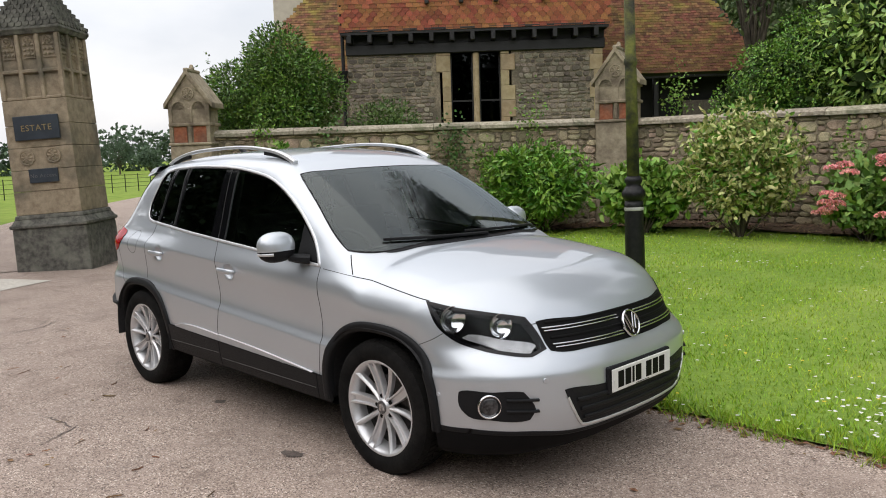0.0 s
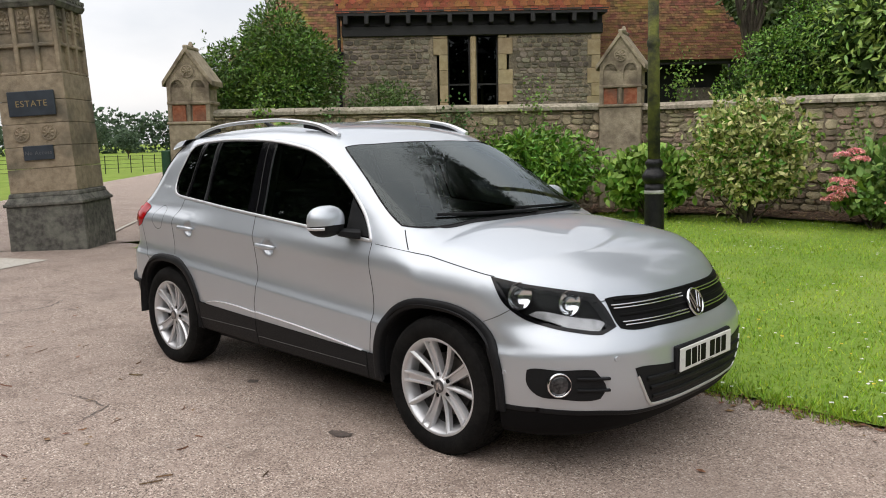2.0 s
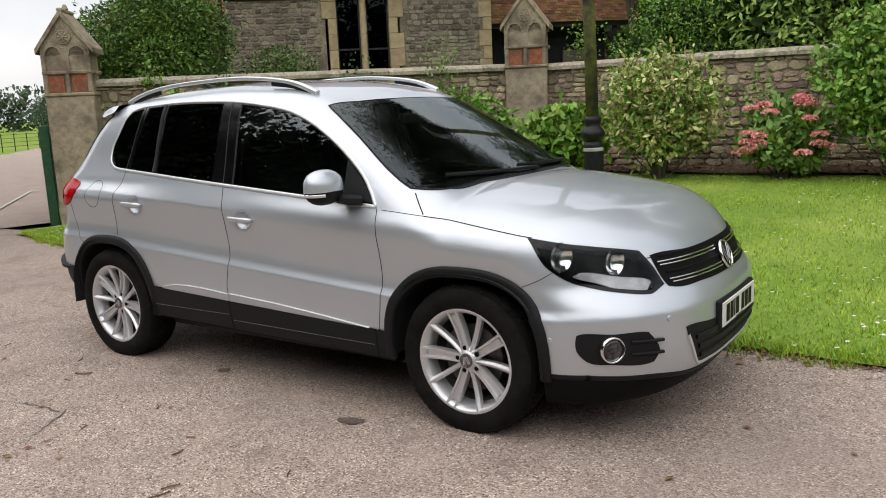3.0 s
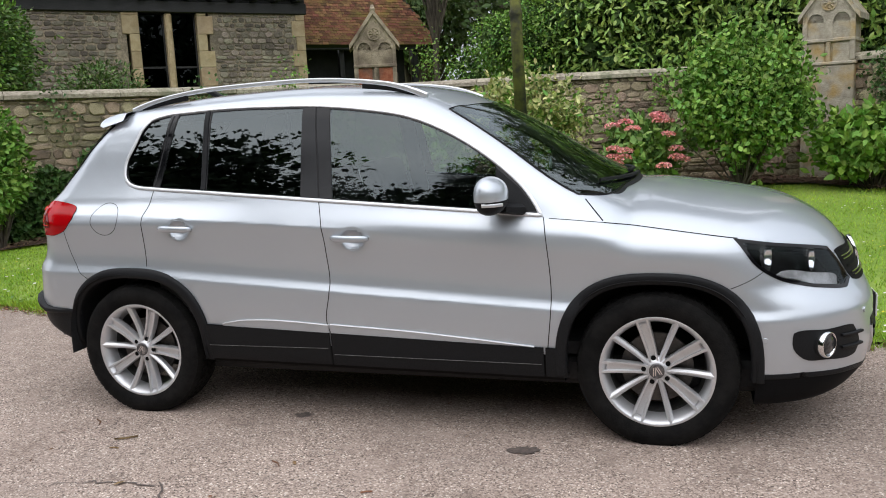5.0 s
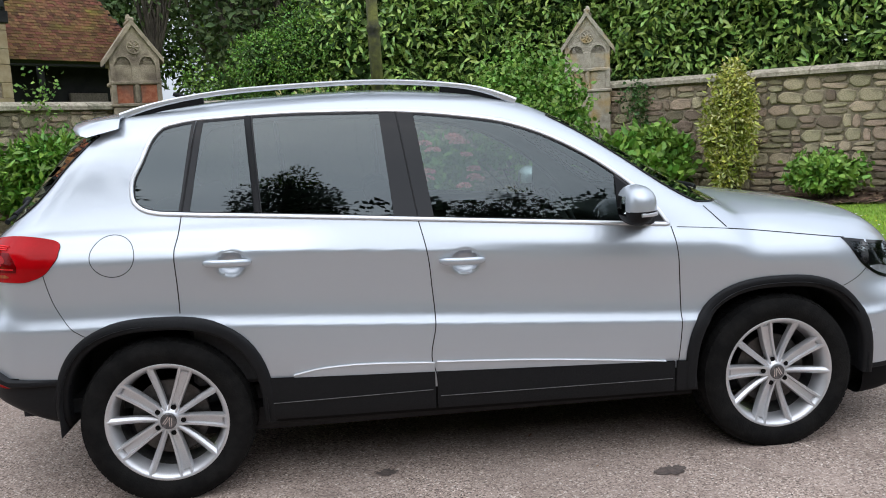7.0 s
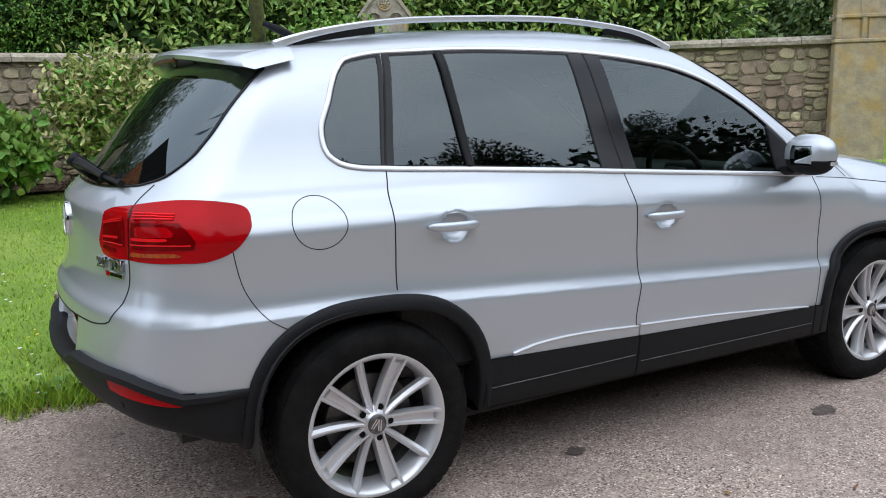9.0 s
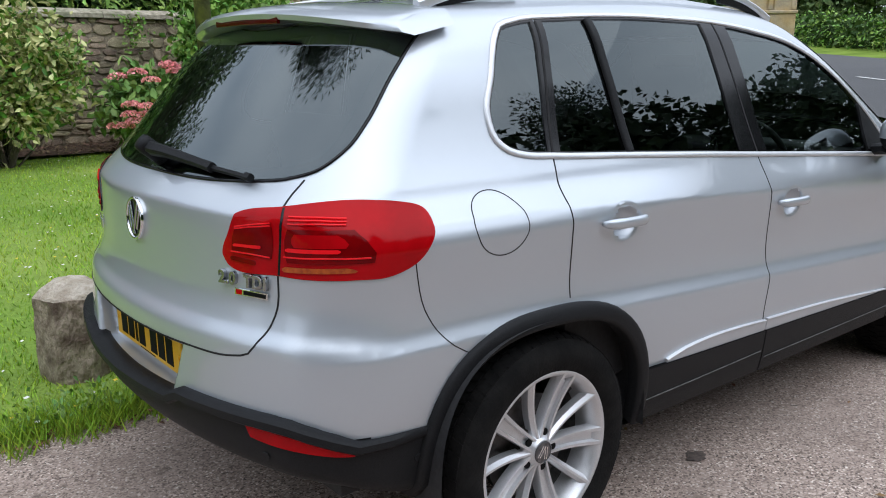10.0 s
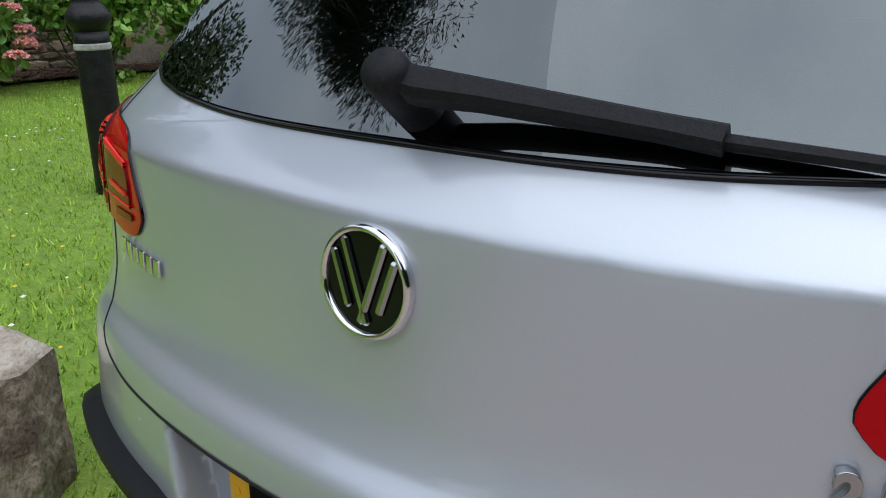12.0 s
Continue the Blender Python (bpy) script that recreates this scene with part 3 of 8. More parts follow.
# ---- street lamp ----
def lamp_post():
    x, y = -0.15, 3.81
    z0 = float(land(x, y)) + 0.03
    ob = empty("street_lamp", Matrix.Translation((x, y, z0)) @ Matrix.Rotation(radians(-1.2), 4, "Y"), "black iron lamp post with green algae on its upper shaft", "lamp post")
    part("base", lathe([(0.105, -0.1), (0.1, 0.1), (0.095, 0.85), (0.092, 0.9)], 20), M_IRON, ob, smooth=True)
    part("band", lathe([(0.094, 0.80), (0.099, 0.81), (0.099, 0.83), (0.094, 0.84)], 20), mk("worn_white_paint", (0.5, 0.5, 0.48), (0.3, 0.3, 0.28), rough=0.7), ob)
    part("collar", lathe([(0.092, 0.9), (0.118, 0.95), (0.12, 0.985), (0.105, 1.01), (0.085, 1.04), (0.07, 1.06), (0.085, 1.09), (0.088, 1.12), (0.065, 1.15)], 20), M_IRON, ob, smooth=True)
    part("shaft", lathe([(0.062, 1.14), (0.058, 2.2), (0.056, 2.25), (0.066, 2.27), (0.066, 2.31), (0.054, 2.33), (0.048, 3.9)], 18), M_IRONMOSS, ob, "algae-green iron shaft", smooth=True)
    part("ladder_bar", lathe([(0.05, 3.9), (0.075, 3.93), (0.03, 3.98), (0.03, 4.1)], 16), M_IRON, ob, smooth=True)
    bm = frustum(0.2, 0.2, 0.36, 0.36, 4.1, 4.5)
    part("lantern", bm, glass_mat("lantern_glass", (0.85, 0.87, 0.85)), ob)
    part("lantern_roof", frustum(0.42, 0.42, 0.05, 0.05, 4.5, 4.72, 0.01), M_IRON, ob)


lamp_post()


# ---- the lodge ----
def lodge():
    ob = empty("lodge_house", Matrix.Translation((-11.36, 9.12, 0)) @ Matrix.Rotation(radians(45), 4, "Z"), "stone lodge with black jetty, hung red tiles and mossy roof", "house")
    L, top = 6.08, 3.9
    w0, w1 = 2.46, 3.66
    # stone front wall, with the window opening through it
    for x0, x1, z0, z1 in ((0, 2.2, -0.3, top), (3.92, L, -0.3, top), (2.2, 3.92, -0.3, 1.55)):
        part("wall", box(x0, x1, 0.02, 0.42, z0, z1), M_MORTAR, ob)
    part("side_wall", box(L - 0.42, L - 0.005, 0.42, 6.0, -0.3, top), M_MORTAR, ob)
    # the dim room behind the panes is painted near-black
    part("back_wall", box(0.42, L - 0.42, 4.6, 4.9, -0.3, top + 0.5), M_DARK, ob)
    part("side_wall", box(0.005, 0.42, 0.42, 6.0, -0.3, top), M_MORTAR, ob)
    # dressed stone window: jambs, mullion, sill, panes
    win = part("window", box(2.2, 3.92, -0.03, 0.3, 1.45, 1.58, 0.015), M_DRESSED, ob, "tall two-light window in buff stone")
    z = 1.58
    rng = random.Random(5)
    while z < top - 0.05:
        h = min(rng.uniform(0.28, 0.42), top - z)
        for x0, x1 in ((2.46 - rng.choice((0.2, 0.34)), 2.46), (3.66, 3.66 + rng.choice((0.2, 0.34)))):
            part("jamb_stone", box(x0, x1, -0.012, 0.3, z + 0.003, z + h - 0.003, 0.008), M_DRESSED, win)
        z += h
    part("mullion", box(3.0, 3.14, -0.01, 0.25, 1.58, top - 0.005, 0.03), M_DRESSED, win)
    gm = glass_mat("old_window_glass", (0.06, 0.07, 0.065), ior=1.3)
    for a, b in ((2.46, 3.0), (3.14, 3.66)):
        part("pane", box(a + 0.03, b - 0.03, 0.20, 0.21, 1.6, top - 0.03), gm, win)
        for x in (a, b - 0.035):
            part("lead_frame", box(x, x + 0.035, 0.17, 0.23, 1.58, top - 0.006), M_BEAM, win)
        part("lead_frame", box(a, b, 0.18, 0.22, 2.75, 2.79), M_BEAM, win)
    # quoins of the corner
    z = -0.2
    k = 0
    while z < top - 0.02:
        h = min(0.36 if k % 2 else 0.30, top - z)
        wq = 0.30 if k % 2 else 0.20
        part("quoin", box(L - wq, L + 0.012, -0.014, 0.5 - wq, z + 0.003, z + h - 0.003, 0.01), M_DRESSED, ob)
        z, k = z + h, k + 1
    # jetty
    part("jetty_beam", box(-0.02, L + 0.06, -0.06, 0.4, top, top + 0.24, 0.015), M_BEAM, ob)
    part("jetty_soffit", box(-0.1, L + 0.1, -0.34, 0.4, top + 0.44, top + 0.5), M_BEAM, ob)
    part("jetty_board", box(-0.02, L + 0.06, 0.05, 0.4, top + 0.24, top + 0.44), M_BEAM, ob)
    for i in range(13):
        x = 0.05 + i * (L - 0.1) / 12.4
        part("joist_end", box(x, x + 0.11, -0.36, 0.06, top + 0.25, top + 0.44, 0.012), M_BEAM, ob)
    part("bressummer", box(-0.14, L + 0.14, -0.36, -0.2, top + 0.5, top + 0.56, 0.012), M_BEAM, ob)
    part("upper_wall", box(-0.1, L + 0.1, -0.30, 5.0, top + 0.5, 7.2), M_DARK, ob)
    for x in (1.9, 2.7, 3.5, 4.6):
        part("bracket", box(x, x + 0.1, -0.5, -0.3, 4.98, 5.3, 0.012), M_BEAM, ob)
    part("downpipe", box(-0.13, -0.05, -0.08, 0.0, -0.3, 4.4, 0.02), M_IRON, ob)
    part("hopper_head", frustum(0.12, 0.12, 0.24, 0.2, 3.3, 3.55, 0.015), M_IRON, ob).location = (-0.1, -0.06, 0)
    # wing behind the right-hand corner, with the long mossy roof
    # the shade under the eaves is put into this wall's near-black colour
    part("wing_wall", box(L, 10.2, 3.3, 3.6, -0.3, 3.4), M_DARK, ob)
    part("wing_post", box(10.2, 10.36, 2.7, 2.86, -0.3, 3.5, 0.01), M_BEAM, ob)
    part("wing_post", box(8.0, 8.14, 2.75, 2.89, -0.3, 3.45, 0.01), M_BEAM, ob)
    part("wing_panel", box(8.9, 9.9, 3.1, 3.2, 1.6, 2.75, 0.01), M_HSTONE, ob)
    part("eaves_board", box(L, 10.88, 2.55, 2.66, 3.34, 3.5, 0.01), M_BEAM, ob)
    # roof planes under the tiles
    def plane(nm, pts, m):
        bm = bmesh.new()
        a = [bm.verts.new(p) for p in pts]
        b = [bm.verts.new((p[0], p[1] + 0.06, p[2] - 0.1)) for p in pts]
        bm.faces.new(a)
        bm.faces.new(b[::-1])
        for i in range(4):
            bm.faces.new((a[i], b[i], b[(i + 1) % 4], a[(i + 1) % 4]))
        bmesh.ops.recalc_face_normals(bm, faces=bm.faces[:])
        return part(nm, bm, m, ob)
    plane("roof", [(L - 0.3, 2.5, 3.44), (10.95, 2.5, 3.52), (9.53, 5.2, 7.0), (L - 0.3, 5.2, 7.0)], M_BEAM)
    plane("roof", [(-3.3, 2.6, 3.6), (0.2, 2.6, 3.6), (0.2, 5.2, 7.0), (-1.0, 5.2, 7.0)], M_BEAM)
    part("left_wall", box(-2.9, 0.0, 2.9, 3.2, -0.3, 3.7), M_MORTAR, ob)
    part("chimney", box(-2.6, -1.7, 4.6, 5.4, 4.5, 8.0, 0.02), M_PALEPLASTER, ob)
    return ob


LODGE = lodge()


# ---- the car ----
def paint_mat():
    """Silver metallic paint: fine flake under a clear coat."""
    m = mk("silver_metallic_paint", (0.49, 0.53, 0.575), (0.56, 0.60, 0.645), scale=900, rough=0.42, metal=0.62, coat=1.0, spread=0.3)
    m.node_tree.nodes["Principled BSDF"].inputs["Coat IOR"].default_value = 1.6
    return m


M_PAINT = paint_mat()
M_CLAD = mk("black_moulded_plastic", (0.009, 0.0095, 0.0105), (0.016, 0.0165, 0.018), scale=250, rough=0.5, spec=0.16, bump=0.15, bscale=500)
# the cladding plastic again, darkened: shade low on the car put into the colour
M_CHIN = mk("shade_toned_black_plastic", (0.005, 0.005, 0.0055), (0.009, 0.009, 0.0095), scale=250, rough=0.6, spec=0.06)
M_GLOSSBLACK = mk("gloss_black_trim", (0.004, 0.004, 0.005), rough=0.12, spec=0.28)
M_SEAM = mk("panel_gap", (0.008, 0.008, 0.009), rough=0.8)
M_CHROME = mk("chrome", (0.78, 0.79, 0.8), rough=0.07, metal=1.0)
M_SATIN = mk("satin_aluminium", (0.72, 0.73, 0.75), rough=0.42, metal=0.7)
M_LETTER = mk("dark_chrome_letter", (0.42, 0.43, 0.44), rough=0.16, metal=1.0)
M_RIM = mk("silver_wheel_paint", (0.60, 0.605, 0.62), (0.68, 0.685, 0.70), scale=300, rough=0.36, metal=0.6, coat=0.5)
# grey that carries painted shade in the rim barrel and a painted highlight on the sill
M_SHADING = mk("painted_shading_grey", (0.07, 0.068, 0.066), (0.13, 0.128, 0.125), scale=40, rough=0.5, metal=0.4)
M_TYRE = mk("tyre_rubber", (0.005, 0.005, 0.005), (0.012, 0.0115, 0.011), scale=14, rough=0.85, spec=0.15, bump=0.2, bscale=120)
M_BRAKE = mk("brake_disc_steel", (0.07, 0.065, 0.06), (0.12, 0.11, 0.105), scale=30, rough=0.45, metal=0.7)
M_INNER = mk("cabin_plastic", (0.012, 0.012, 0.013), (0.02, 0.02, 0.022), scale=60, rough=0.7, bump=0.1)
M_SEAT = mk("grey_seat_fabric", (0.03, 0.03, 0.033), (0.055, 0.055, 0.06), scale=120, rough=0.9, bump=0.2)
M_HEADLINER = mk("grey_headlining", (0.2, 0.2, 0.195), (0.24, 0.24, 0.235), scale=60, rough=0.95)
M_GLASS = glass_mat("tinted_windscreen", (0.66, 0.75, 0.70), ior=1.62)
M_GLASS_S = glass_mat("tinted_side_glass", (0.52, 0.60, 0.57), ior=1.75)
M_GLASS_D = glass_mat("privacy_glass", (0.16, 0.17, 0.18), ior=1.8)
M_GLASS_B = glass_mat("privacy_rear_glass", (0.16, 0.17, 0.18), ior=2.2)
M_SIGNAL = mk("clear_signal_plastic", (0.40, 0.40, 0.405), (0.56, 0.56, 0.565), scale=30, rough=0.25, metal=0.4)
M_REFL = mk("lamp_reflector", (0.88, 0.89, 0.90), rough=0.07, metal=0.95)
M_LENS = glass_mat("clear_lamp_lens", (0.95, 0.96, 0.97), ior=1.22)
M_RED = mk("red_lamp_plastic", (0.34, 0.002, 0.004), (0.44, 0.002, 0.005), scale=6, rough=0.04, spec=0.14)
M_RED_D = mk("dark_red_lamp_plastic", (0.13, 0.001, 0.002), (0.19, 0.001, 0.002), scale=14, rough=0.06, spec=0.12)
M_RED_B = mk("bright_red_lamp_bar", (0.8, 0.008, 0.014), (0.88, 0.01, 0.016), scale=14, rough=0.1, spec=0.2)
M_AMBER = mk("amber_reflector", (0.45, 0.09, 0.012), (0.3, 0.05, 0.01), scale=60, rough=0.1, spec=0.4)
M_PLATE_W = mk("white_plate", (0.72, 0.72, 0.70), (0.76, 0.76, 0.74), scale=20, rough=0.4)
M_PLATE_Y = mk("yellow_plate", (0.75, 0.42, 0.015), (0.8, 0.46, 0.02), scale=20, rough=0.4)
M_INK = mk("black_ink", (0.006, 0.006, 0.006), rough=0.5, spec=0.08)


def curve(xs, ys):
    """A smooth line through the points, without overshoot."""
    xs, ys = np.array(xs, float), np.array(ys, float)
    h, d = np.diff(xs), np.diff(ys) / np.diff(xs)
    m = np.concatenate([[d[0]], np.where(d[:-1] * d[1:] > 0, 2 * d[:-1] * d[1:] / (d[:-1] + d[1:] + 1e-12), 0), [d[-1]]])

    def f(x):
        x = np.clip(np.asarray(x, float), xs[0], xs[-1])
        i = np.clip(np.searchsorted(xs, x) - 1, 0, len(h) - 1)
        t = (x - xs[i]) / h[i]
        return ((2 * t ** 3 - 3 * t ** 2 + 1) * ys[i] + (t ** 3 - 2 * t ** 2 + t) * h[i] * m[i] + (3 * t ** 2 - 2 * t ** 3) * ys[i + 1] + (t ** 3 - t ** 2) * h[i] * m[i + 1])
    return f


Z_TOP = curve([-2.3, -1.75, -1.55, -1.3, -0.9, -0.45, 0.0, 0.22, 0.40, 0.60, 1.10, 1.21, 1.28, 1.52, 1.80, 2.0, 2.1, 2.16, 2.3], [1.37, 1.53, 1.578, 1.612, 1.645, 1.656, 1.632, 1.596, 1.528, 1.43, 1.145, 1.095, 1.093, 1.066, 1.018, 0.965, 0.93, 0.90, 0.80])
Z_LOW = curve([-2.25, -1.95, -1.72, -1.3, -0.95, 0.95, 1.3, 1.7, 2.3], [0.465, 0.41, 0.335, 0.29, 0.275, 0.262, 0.24, 0.19, 0.19])
CROWN = curve([-2.2, -1.4, 0.0, 0.35, 0.8, 1.2, 1.5, 2.3], [0.14, 0.12, 0.11, 0.13, 0.17, 0.15, 0.145, 0.16])
PLAN = curve([-2.3, -1.95, -1.55, -1.1, -0.5, 0.4, 1.0, 1.5, 1.8, 2.3], [0.79, 0.835, 0.868, 0.893, 0.898, 0.898, 0.897, 0.892, 0.876, 0.82])
SEC_Z = [0.15, 0.28, 0.42, 0.56, 0.645, 0.656, 0.661, 0.70, 0.75, 0.85]
SEC_Y = [-0.085, -0.03, -0.008, 0.001, 0.0, -0.002, -0.0050, -0.0205, -0.0245, -0.018]
HIGH_Z, HIGH_Y = [1.06, 1.12, 1.2, 1.35, 1.5, 1.58, 1.75], [-0.052, -0.076, -0.105, -0.155, -0.213, -0.25, -0.36]
SECTION_F = curve(SEC_Z + [0.93, 0.975] + HIGH_Z, SEC_Y + [-0.0095, -0.0135] + HIGH_Y)
SECTION_R = curve(SEC_Z + [0.945, 0.9555, 0.9590] + HIGH_Z, SEC_Y + [-0.0090, -0.0080, -0.0093] + HIGH_Y)
X_NOSE = curve([0.15, 0.24, 0.32, 0.45, 0.57, 0.63, 0.70, 0.80, 0.88, 0.98, 1.2], [2.08, 2.18, 2.232, 2.252, 2.25, 2.235, 2.20, 2.15, 2.11, 2.03, 1.8])
X_TAIL = curve([0.15, 0.27, 0.40, 0.54, 0.64, 0.72, 0.755, 0.80, 0.86, 0.94, 1.045, 1.059, 1.066, 1.10, 1.15, 1.20, 1.45, 1.56, 1.75], [-1.96, -2.06, -2.14, -2.165, -2.158, -2.152, -2.148, -2.120, -2.103, -2.098, -2.0935, -2.092, -2.0875, -2.054, -1.994, -1.948, -1.74, -1.645, -1.47])


def ease(t):
    t = np.clip(t, 0, 1)
    return t * t * (3 - 2 * t)


def smax(a, b, k):
    h = np.maximum(k - np.abs(a - b), 0) / k
    return np.maximum(a, b) + h * h * k * 0.25


def hull(x, y, z):
    """Below zero inside the car's outer skin."""
    ay = np.abs(y)
    lean = 0.062 * np.clip(x, -1.35, 1.35) * np.clip((1.42 - z) / 0.3, 0, 1)
    tuck = 0.055 * ease((-x - 0.5) / 0.75) * ease((z - 0.98) / 0.12) * (1 - 0.5 * ease((z - 1.08) / 0.5))
    k = ease((x + 0.35) / 0.7)
    side = ay - PLAN(x) - SECTION_R(z + lean) * (1 - k) - SECTION_F(z + lean) * k + tuck
    flat = ease((x - 1.0) / 0.3)
    top = (z - Z_TOP(x) + CROWN(x) * y * y * (1 - flat * (0.62 - 1.26 * y * y))) * 0.9
    nose = x - X_NOSE(z) + (0.07 + 0.15 * ease((z - 0.58) / 0.14)) * y ** 2 + 0.53 * y ** 4
    tail = X_TAIL(z) + 0.21 * y ** 2 + 0.13 * y ** 4 - x
    f = smax(side, top, 0.13)
    f = smax(f, nose, 0.14)
    f = smax(f, tail * 0.95, 0.14)
    # recess for the rear number plate
    pocket = np.maximum(np.maximum(ay - 0.345 + 0.35 * (0.70 - z), np.abs(z - 0.632) - 0.072), x + 2.082)
    f = smax(f, -pocket, 0.014)
    return smax(f, Z_LOW(x) - z, 0.05)


def hull_normal(P, e=0.002):
    g = np.stack([hull(P[:, 0] + e, P[:, 1], P[:, 2]) - hull(P[:, 0] - e, P[:, 1], P[:, 2]), hull(P[:, 0], P[:, 1] + e, P[:, 2]) - hull(P[:, 0], P[:, 1] - e, P[:, 2]), hull(P[:, 0], P[:, 1], P[:, 2] + e) - hull(P[:, 0], P[:, 1], P[:, 2] - e)], -1)
    n = np.linalg.norm(g, axis=1, keepdims=True) + 1e-9
    return g / n, n[:, 0] / (2 * e)


def hull_mesh(h=0.0115):
    """The skin as an even net of four-sided faces."""
    xs, ys, zs = np.arange(-2.32, 2.34, h), np.arange(-0.954 - h / 2, 0.96, h), np.arange(0.15, 1.74, h)
    Fv = hull(xs[:, None, None], ys[None, :, None], zs[None, None, :])
    s = Fv < 0
    cnt = sum(s[i:len(xs) - 1 + i, j:len(ys) - 1 + j, k:len(zs) - 1 + k].astype(np.int8) for i in (0, 1) for j in (0, 1) for k in (0, 1))
    act = (cnt > 0) & (cnt < 8)
    idx = -np.ones(act.shape, np.int64)
    ijk = np.argwhere(act)
    idx[act] = np.arange(len(ijk))
    P = np.stack([xs[ijk[:, 0]] + h / 2, ys[ijk[:, 1]] + h / 2, zs[ijk[:, 2]] + h / 2], -1)
    for _ in range(5):
        n, g = hull_normal(P)
        P = P - n * np.clip(hull(P[:, 0], P[:, 1], P[:, 2]) / np.maximum(g, 0.3), -h, h)[:, None]
    F = []
    for ax in range(3):
        a = np.moveaxis(s, ax, 0)
        ch = a[:-1] != a[1:]
        q = np.argwhere(ch[:, 1:-1, 1:-1])
        flip = a[:-1][:, 1:-1, 1:-1][ch[:, 1:-1, 1:-1]]
        quad = []
        for du, dv in ((0, 0), (1, 0), (1, 1), (0, 1)):
            c = np.stack([q[:, 0], q[:, 1] + du, q[:, 2] + dv], -1)
            c = c[:, {0: [0, 1, 2], 1: [1, 0, 2], 2: [1, 2, 0]}[ax]]
            quad.append(idx[c[:, 0], c[:, 1], c[:, 2]])
        quad = np.stack(quad, -1)
        rev = ~flip if ax != 1 else flip
        quad[rev] = quad[rev][:, ::-1]
        F.append(quad)
    F = np.concatenate(F)
    n, g = hull_normal(P, 0.006)
    return P, F[(F >= 0).all(1)], n


def set_normals(me, normals):
    """Gives each vertex its exact shading normal."""
    at = me.attributes.new("custom_normal", "FLOAT_VECTOR", "POINT")
    at.data.foreach_set("vector", np.asarray(normals, np.float32).ravel())
    me.update()


def inside(poly, u, v):
    """Which points (u, v) lie inside the outline."""
    poly = np.asarray(poly, float)
    r = np.zeros(np.shape(u), bool)
    for (x0, y0), (x1, y1) in zip(poly, np.roll(poly, -1, 0)):
        c = ((y0 > v) != (y1 > v)) & (u < (x1 - x0) * (v - y0) / (y1 - y0 + 1e-12) + x0)
        r ^= c
    return r


def rounded(pts, step=0.02, closed=True, corner=0.0):
    """A smooth line through a few corners; each corner may carry its own stiffness as a third number (1: sharp)."""
    P = np.array([p[:2] for p in pts], float)
    S = np.array([p[2] if len(p) > 2 else corner for p in pts])
    n = len(P)
    out = []
    rng = range(n if closed else n - 1)
    for i in rng:
        p0, p1, p2, p3 = (P[(i - 1) % n], P[i], P[(i + 1) % n], P[(i + 2) % n]) if closed else (P[max(i - 1, 0)], P[i], P[i + 1], P[min(i + 2, n - 1)])
        L = np.linalg.norm(p2 - p1)
        def tangent(a, b, c, s):
            la, lc = np.linalg.norm(b - a) + 1e-9, np.linalg.norm(c - b) + 1e-9
            t = (b - a) / la * lc / (la + lc) + (c - b) / lc * la / (la + lc)
            return t * L, s
        m1, s1 = tangent(p0, p1, p2, S[i])
        m2, s2 = tangent(p1, p2, p3, S[(i + 1) % n])
        m1, m2 = m1 * (1 - s1) + (p2 - p1) * s1, m2 * (1 - s2) + (p2 - p1) * s2
        k = max(1, int(L / step))
        for j in range(k):
            t = j / k
            out.append((2 * t ** 3 - 3 * t ** 2 + 1) * p1 + (t ** 3 - 2 * t ** 2 + t) * m1 + (3 * t ** 2 - 2 * t ** 3) * p2 + (t ** 3 - t ** 2) * m2)
    if not closed:
        out.append(P[-1])
    return np.array(out)


def inset(poly, d):
    """The outline drawn in by d."""
    P = np.asarray(poly, float)
    area = 0.5 * np.sum(P[:, 0] * np.roll(P[:, 1], -1) - np.roll(P[:, 0], -1) * P[:, 1])
    t = np.roll(P, -1, 0) - np.roll(P, 1, 0)
    t /= np.linalg.norm(t, axis=1, keepdims=True) + 1e-9
    nrm = np.stack([-t[:, 1], t[:, 0]], -1) * np.sign(area)
    return P + nrm * d


class Chart:
    """A flat drawing board (u, v) thrown onto the skin along one direction."""

    def __init__(self, origin, u, v, way):
        self.o, self.u, self.v, self.w = [np.array(a, float) for a in (origin, u, v, way)]

    def flat(self, pts):
        """Where places in space fall on the board."""
        d = np.array([p[:3] for p in pts], float) - self.o
        return np.stack([d @ self.u, d @ self.v], -1)

    def onto(self, uv, lift=0.0):
        uv = np.asarray(uv, float)
        base = self.o + uv[:, :1] * self.u + uv[:, 1:] * self.v
        lo, hi = np.zeros(len(uv)), np.full(len(uv), np.nan)
        last = np.zeros(len(uv))
        for t in np.arange(0, 2.4, 0.03):
            p = base + t * self.w
            hit = (hull(p[:, 0], p[:, 1], p[:, 2]) < 0) & np.isnan(hi)
            hi[hit], lo[hit] = t, t - 0.03
        miss = np.isnan(hi)
        hi[miss], lo[miss] = 1.0, 0.99
        for _ in range(16):
            mid = (lo + hi) / 2
            p = base + mid[:, None] * self.w
            ins = hull(p[:, 0], p[:, 1], p[:, 2]) < 0
            hi, lo = np.where(ins, mid, hi), np.where(ins, lo, mid)
        P = base + ((lo + hi) / 2)[:, None] * self.w
        n, _ = hull_normal(P)
        return P + n * lift, n


def side_bend(W):
    """The even curve of the side windows: barrelled upwards, slightly along the car."""
    return np.stack([0.035 * W[:, 0], np.sign(W[:, 1]), 0.36 + 0.42 * (W[:, 2] - 1.32)], -1)


